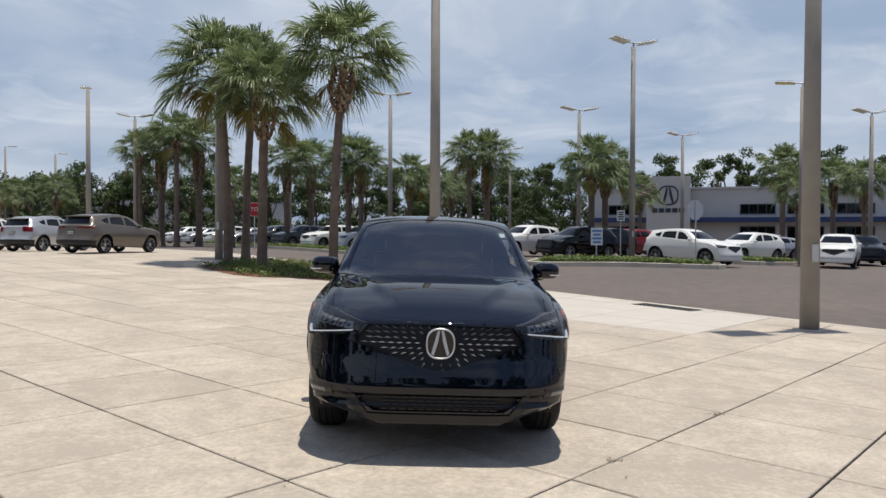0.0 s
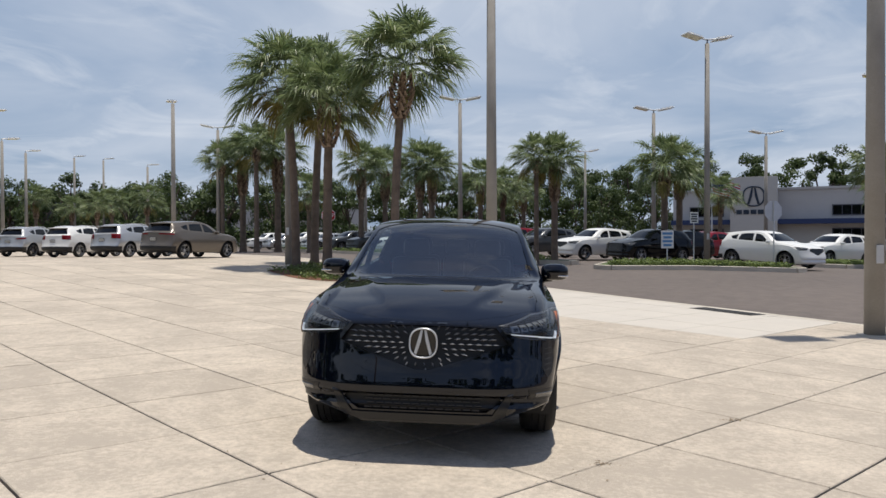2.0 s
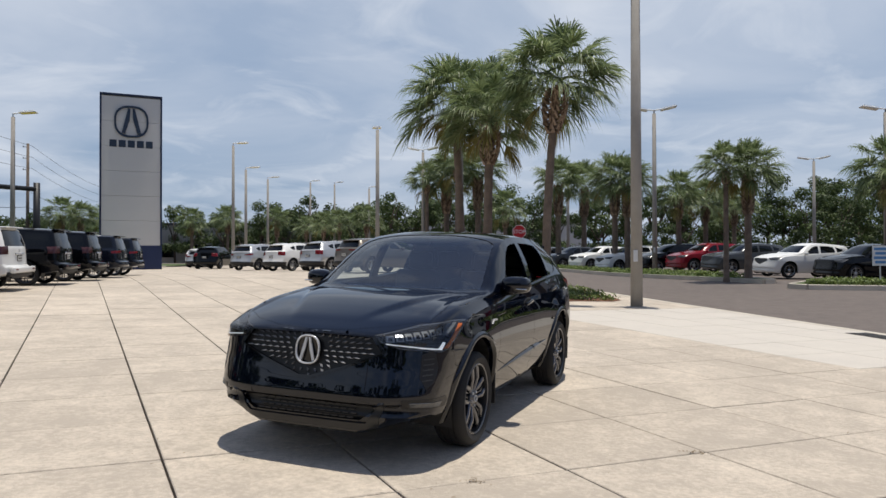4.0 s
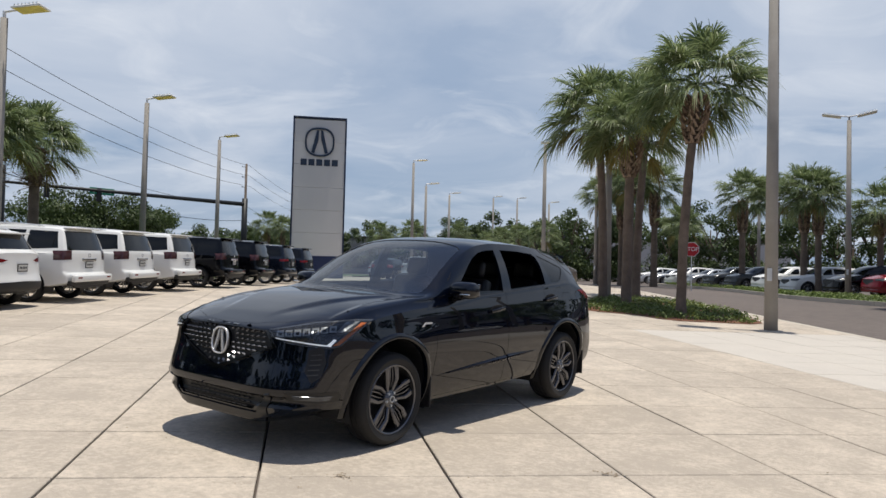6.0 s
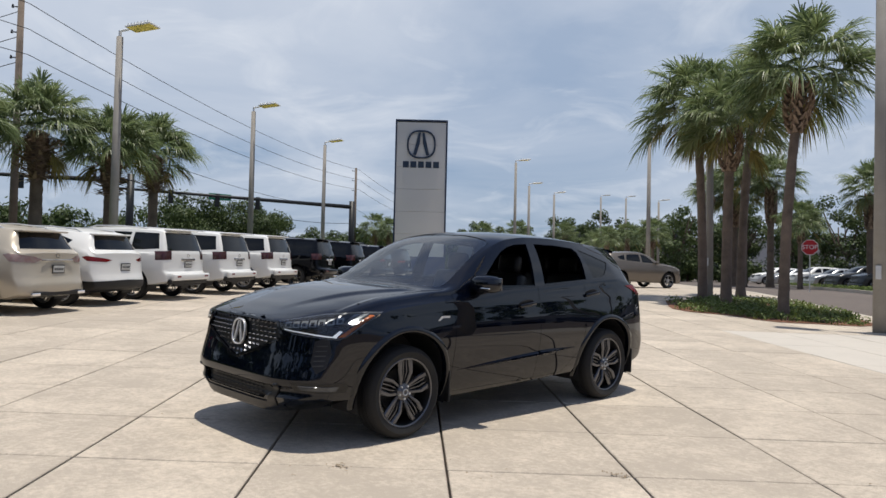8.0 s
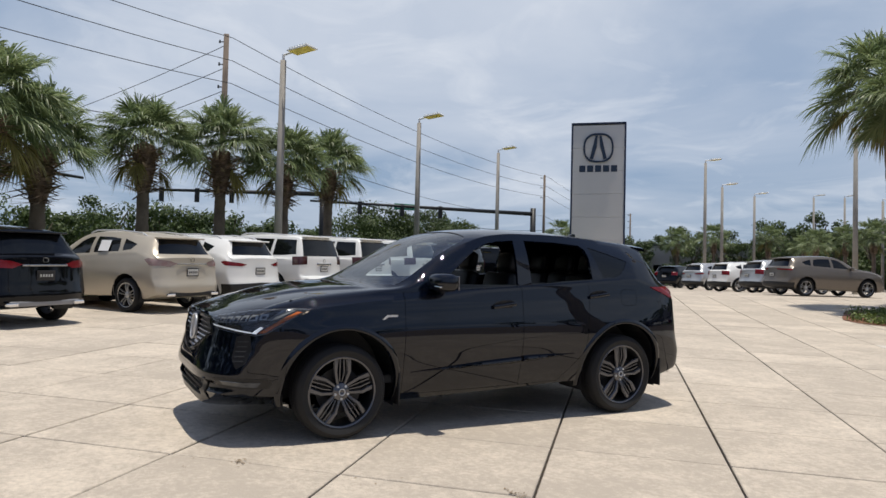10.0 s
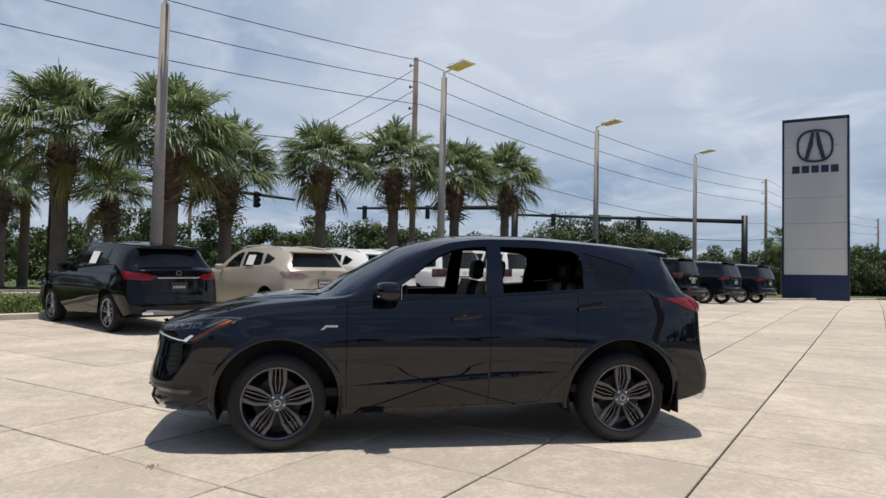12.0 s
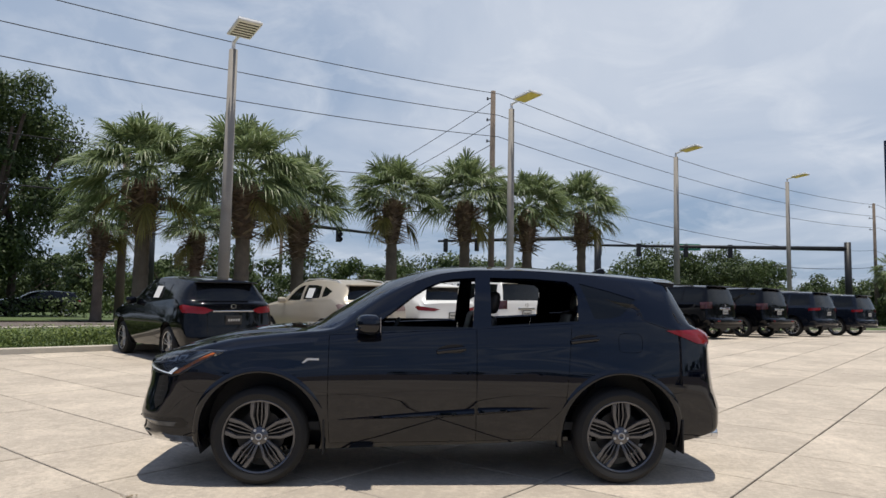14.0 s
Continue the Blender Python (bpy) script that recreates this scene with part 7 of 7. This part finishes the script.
signal_mast(-36.0, -14.5, 7.0, -47.0, -2.0, 6.4, (0.6, 0.8), "black traffic-signal mast near the hedge")


# ---- stop sign and small signs ----
def stop_sign(x, y, turn, back=False):
    root = thing("stop_sign", on_ground(x, y, turn), "red octagonal stop sign on a thin steel post" if not back else "stop sign seen from its bare grey back", "road sign")
    bm = bmesh.new()
    tube(bm, (0, 0.03, -0.1), (0, 0.03, 2.9), 0.03, n=8)
    part("post", bm, GALV, root)
    m = pose(0, 0, 2.5, 90, 0, 0)

    def octagon(r):
        return [(r * math.cos(radians(22.5 + 45 * k)), r * math.sin(radians(22.5 + 45 * k))) for k in range(8)]
    bm = bmesh.new()
    extrude_poly(bm, octagon(0.47), 0.006, m)
    part("rim", bm, WHITE_PAINT if not back else GALV, root)
    bm = bmesh.new()
    extrude_poly(bm, octagon(0.44), 0.006, Matrix.Translation((0, -0.005, 0)) @ m)
    face = part("face", bm, STOP_RED, root)
    tx = bpy.data.curves.new("stop_text", "FONT")
    tx.body, tx.size, tx.align_x, tx.align_y, tx.extrude = "STOP", 0.34, "CENTER", "CENTER", 0.003
    tx.materials.append(WHITE_PAINT)
    t = new("lettering", tx)
    t.parent = face
    t.matrix_basis = pose(0, -0.016, 2.5, 90, 0, 0)
    return root


stop_sign(-10.4, 39.0, 14)
stop_sign(12.3, 25.2, 200, True)


def small_sign(x, y, turn, w, h, z, material, label):
    root = thing("lot_sign", on_ground(x, y, turn), label, "sign")
    bm = bmesh.new()
    tube(bm, (0, 0.03, -0.1), (0, 0.03, z + h / 2), 0.025, n=8)
    part("post", bm, GALV, root)
    bm = bmesh.new()
    box(bm, (0, 0, z), (w, 0.02, h), 0.005)
    b = part("board", bm, WHITE_PAINT, root)
    bm = bmesh.new()
    for k in range(4):
        box(bm, (0, -0.012, z + h * (0.34 - 0.22 * k)), (w * (0.8 - 0.15 * (k % 2)), 0.006, h * 0.13), 0.0)
    part("text_bars", bm, material, b)


small_sign(7.7, 24.6, 10, 0.55, 0.75, 1.2, BLUE_SIGN, "small white and blue notice board on the island")
small_sign(9.6, 27.6, 10, 0.4, 0.5, 2.2, SIGNAL, "small white lot sign on a post")


# ---- showroom ----
def showroom():
    a, b = Vector((21.5, 82.6)), Vector((72.0, 63.0))
    d = (b - a)
    L = d.length
    turn = math.degrees(math.atan2(d.y, d.x))
    root = thing("showroom", Matrix.Translation((a.x, a.y, -0.35)) @ pose(0, 0, 0, 0, 0, turn), "grey two-storey car showroom with blue canopy and window bands", "building")
    bm = bmesh.new()
    box(bm, (L / 2, 12, 3.7), (L, 24, 7.4), 0.0)
    part("wall", bm, FACADE, root)
    bm = bmesh.new()
    box(bm, (L / 2, 12, 7.5), (L + 0.4, 24.4, 0.25), 0.0)
    part("parapet", bm, FACADE, root)
    bm = bmesh.new()
    box(bm, (L / 2, -0.8, 3.75), (L, 1.8, 0.55), 0.0)
    part("canopy", bm, CANOPY, root, "blue canopy band")
    x = 2.0
    while x < L - 4:
        if not (4.5 < x < 13.5):
            for z, h in ((1.6, 2.6), (5.0, 1.0)):
                w = new("window")
                w.parent = root
                w.matrix_basis = pose(x + 1.8, -0.02, z)
                bm = bmesh.new()
                box(bm, (0, -0.02, 0), (3.8, 0.12, h + 0.2), 0.0)
                part("window_frame", bm, FACADE_DARK, w)
                for k in range(4):
                    bm = bmesh.new()
                    box(bm, (-1.38 + 0.92 * k, -0.09, 0), (0.84, 0.04, h), 0.0)
                    part("pane", bm, TINT, w)
        x += 5.0
    bm = bmesh.new()
    box(bm, (9.0, -1.0, 4.4), (4.9, 2.4, 8.8), 0.02)
    p = part("entrance_tower", bm, FACADE, root, "pale entrance tower with emblem")
    em = new("tower_emblem")
    em.parent = root
    m = pose(9.0, -2.22, 6.6)
    bm = bmesh.new()
    ring_plate(bm, 1.15, 1.0, 0.08, m)
    part("ring", bm, SIGN_MARK, em)
    for sx in (-1, 1):
        bm = bmesh.new()
        pts = [(sx * 0.07, 0.95), (sx * 0.22, 0.95), (sx * 0.64, -0.82), (sx * 0.42, -0.9), (sx * 0.12, 0.1)]
        extrude_poly(bm, pts if sx > 0 else pts[::-1], 0.08, m @ pose(0, 0, 0, 90, 0, 0))
        part("bar", bm, SIGN_MARK, em)
    for k in range(5):
        bm = bmesh.new()
        box(bm, (7.5 + 0.75 * k, -2.24, 4.85), (0.6, 0.08, 0.5), 0.0)
        part("name_bar", bm, SIGN_MARK, root)


showroom()


def far_hall(x, y, turn, l, w, h, material, label):
    root = thing("far_building", Matrix.Translation((x, y, H(x, y) - 0.2)) @ pose(0, 0, 0, 0, 0, turn), label, "building")
    bm = bmesh.new()
    box(bm, (0, 0, h / 2), (l, w, h), 0.0)
    part("wall", bm, material, root)
    bm = bmesh.new()
    box(bm, (0, 0, h + 0.2), (l + 0.6, w + 0.6, 0.4), 0.0)
    part("roof_edge", bm, FACADE_DARK, root)
    for k in range(int(l / 6)):
        bm = bmesh.new()
        box(bm, (-l / 2 + 3 + 6 * k, -w / 2 - 0.02, 2.2), (4.2, 0.12, 2.2), 0.0)
        part("window", bm, TINT, root)


far_hall(-68, 112, 28, 20, 14, 8.2, FACADE_DARK, "dark grey low building beyond the trees")
far_hall(-88, 104, 30, 34, 14, 6.8, FACADE, "pale low building beyond the trees")
far_hall(-62, 160, 20, 60, 16, 9.0, FACADE, "long pale hall far behind the lots")


# ---- flag ----
def flag(x, y, h):
    root = thing("flag_pole", on_ground(x, y), "striped flag on a tall pale pole by the showroom", "flag")
    bm = bmesh.new()
    tube(bm, (0, 0, -0.1), (0, 0, h), 0.09, 0.05, 10)
    part("pole", bm, GALV, root)
    n = 13
    for k in range(n):
        bm = bmesh.new()
        cols = 14
        g = []
        for i in range(cols + 1):
            u = i / cols * 3.0
            z = h - 0.2 - 0.30 * u
            wv = 0.16 * math.sin(u * 2.6)
            g.append([bm.verts.new((u * 0.93, wv, z - 1.7 * k / n)), bm.verts.new((u * 0.93, wv, z - 1.7 * (k + 1) / n))])
        for a, b in zip(g, g[1:]):
            bm.faces.new((a[0], b[0], b[1], a[1]))
        part("stripe", bm, FLAG_RED if k % 2 == 0 else FLAG_WHITE, root)
    bm = bmesh.new()
    g = []
    for i in range(7):
        u = i / 6 * 1.2
        z = h - 0.2 - 0.30 * u
        g.append([bm.verts.new((u * 0.93, 0.16 * math.sin(u * 2.6) - 0.02, z)), bm.verts.new((u * 0.93, 0.16 * math.sin(u * 2.6) - 0.02, z - 0.92))])
    for a, b in zip(g, g[1:]):
        bm.faces.new((a[0], b[0], b[1], a[1]))
    part("canton", bm, FLAG_BLUE, root)


flag(21.6, 67.0, 7.6)

# ---- paving slabs ----
def paving():
    root = tagged(new("pavement"), "pale sandy concrete slabs with dark open joints", "pavement", kind="structure")
    gap = 0.0088
    cells = []
    for i in range(-48, 40):
        for j in range(-40, 70):
            c = A_DIR * (A_OFF + A_STEP * (i + 0.5)) + B_DIR * (B_OFF + B_STEP * (j + 0.5))
            if -45 < c.x < 12.5 and -13.5 < c.y < 70:
                cells.append(((c - Vector((2.2, -1.0))).length, i, j, c))
    cells.sort(key=lambda q: q[0])
    bm = bmesh.new()
    box(bm, (0, 0, -0.05), (A_STEP - 2 * gap, B_STEP - 2 * gap, 0.1), 0.0)
    top = [e for e in bm.edges if all(v.co.z > -0.01 for v in e.verts)]
    bmesh.ops.bevel(bm, geom=top, offset=0.006, segments=1, affect="EDGES")
    lean = A_DIR.dot(B_DIR)
    for v in bm.verts:
        v.co.x += v.co.y * lean
    slab = mesh_of("slab", bm, CONCRETE)
    pale = slab.copy()
    pale.materials[0] = CONCRETE_NEW
    newer = ([], [])
    turn = math.degrees(math.atan2(A_DIR.y, A_DIR.x))
    rng = random.Random(77)
    verts, faces = [], []
    made = 0
    for _, i, j, c in cells:
        poly = clip(slab_poly(i, j, gap), EDGE_N, EDGE_D)
        if len(poly) > 2:
            poly = clip(poly, ROW_H, ROW_KERB + ROW_H.dot(ROW_P))
        if len(poly) < 3:
            continue
        whole = len(poly) == 4 and (poly[0] - poly[2]).length > 1.6
        if made < 298 and whole and EDGE_N.dot(c) < EDGE_D - 0.9 and row_off(c.x, c.y) < ROW_KERB - 0.9:
            o = new("slab", pale if i >= 6 and 2 <= j <= 8 else slab)
            o.parent = root
            o.matrix_basis = on_slope(c.x, c.y, turn) @ pose(0, 0, rng.uniform(-0.002, 0.002), rng.uniform(-0.05, 0.05), rng.uniform(-0.05, 0.05), 0)
            made += 1
            continue
        vs, fs = newer if i >= 6 and 2 <= j <= 8 else (verts, faces)
        b = len(vs)
        n = len(poly)
        vs.extend([(p.x, p.y, H(p.x, p.y)) for p in poly])
        vs.extend([(p.x, p.y, H(p.x, p.y) - 0.08) for p in poly])
        fs.append(tuple(range(b, b + n)))
        for k in range(n):
            fs.append((b + k, b + n + k, b + n + (k + 1) % n, b + (k + 1) % n))
    tagged(raw("newer_slabs", *newer, CONCRETE_NEW, root, "newer, paler concrete slabs"), kind="stuff")
    tagged(raw("far_slabs", verts, faces, CONCRETE_FAR, root), kind="stuff")


paving()
kerb_line("kerb_plaza", [(EDGE_N * (EDGE_D + 0.12) + Vector((-0.6, 0.8)) * s).to_tuple() for s in (-40, 80)], "flush concrete edge between plaza and drive", 0.24, 0.004, 3.0)

# drain cover near the drive
dr = thing("drain_cover", on_slope(5.35, 8.75, 127) @ pose(0, 0, 0.004), "rusty dark steel drain cover set in the slabs", "drain cover")
bm = bmesh.new()
box(bm, (0, 0, 0.002), (1.5, 0.5, 0.006), 0.0)
part("frame", bm, STEEL, dr)
for k in range(14):
    bm = bmesh.new()
    box(bm, (-0.65 + 0.1 * k, 0, 0.008), (0.055, 0.4, 0.01), 0.0)
    part("slat", bm, STEEL, dr)


def debris():
    rng = random.Random(9)
    verts, faces = [], []
    for cx, cy, n, r in ((1.22, -2.2, 40, 0.045), (2.5, -0.83, 34, 0.05), (1.9, -1.5, 6, 0.25), (-0.9, -2.6, 6, 0.3), (0.9, -2.6, 6, 0.2), (3.5, 0.3, 5, 0.3), (-8.0, -8.2, 60, 0.9), (-9.3, -7.0, 70, 0.8)):
        for _ in range(n):
            x, y = cx + rng.gauss(0, r), cy + rng.gauss(0, r * 0.6)
            z = H(x, y) + 0.004
            a, s = rng.uniform(0, 6.28), rng.uniform(0.005, 0.014)
            b = len(verts)
            for k in range(4):
                t = a + k * math.pi / 2
                f = s * (1.0 if k % 2 else 0.45)
                verts.append((x + f * math.cos(t), y + f * math.sin(t), z + rng.uniform(0, 0.008)))
            faces.append((b, b + 1, b + 2, b + 3))
    tagged(raw("leaf_litter", verts, faces, DEBRIS), "dry brown leaf bits gathered on the slabs", "litter", kind="stuff")


debris()
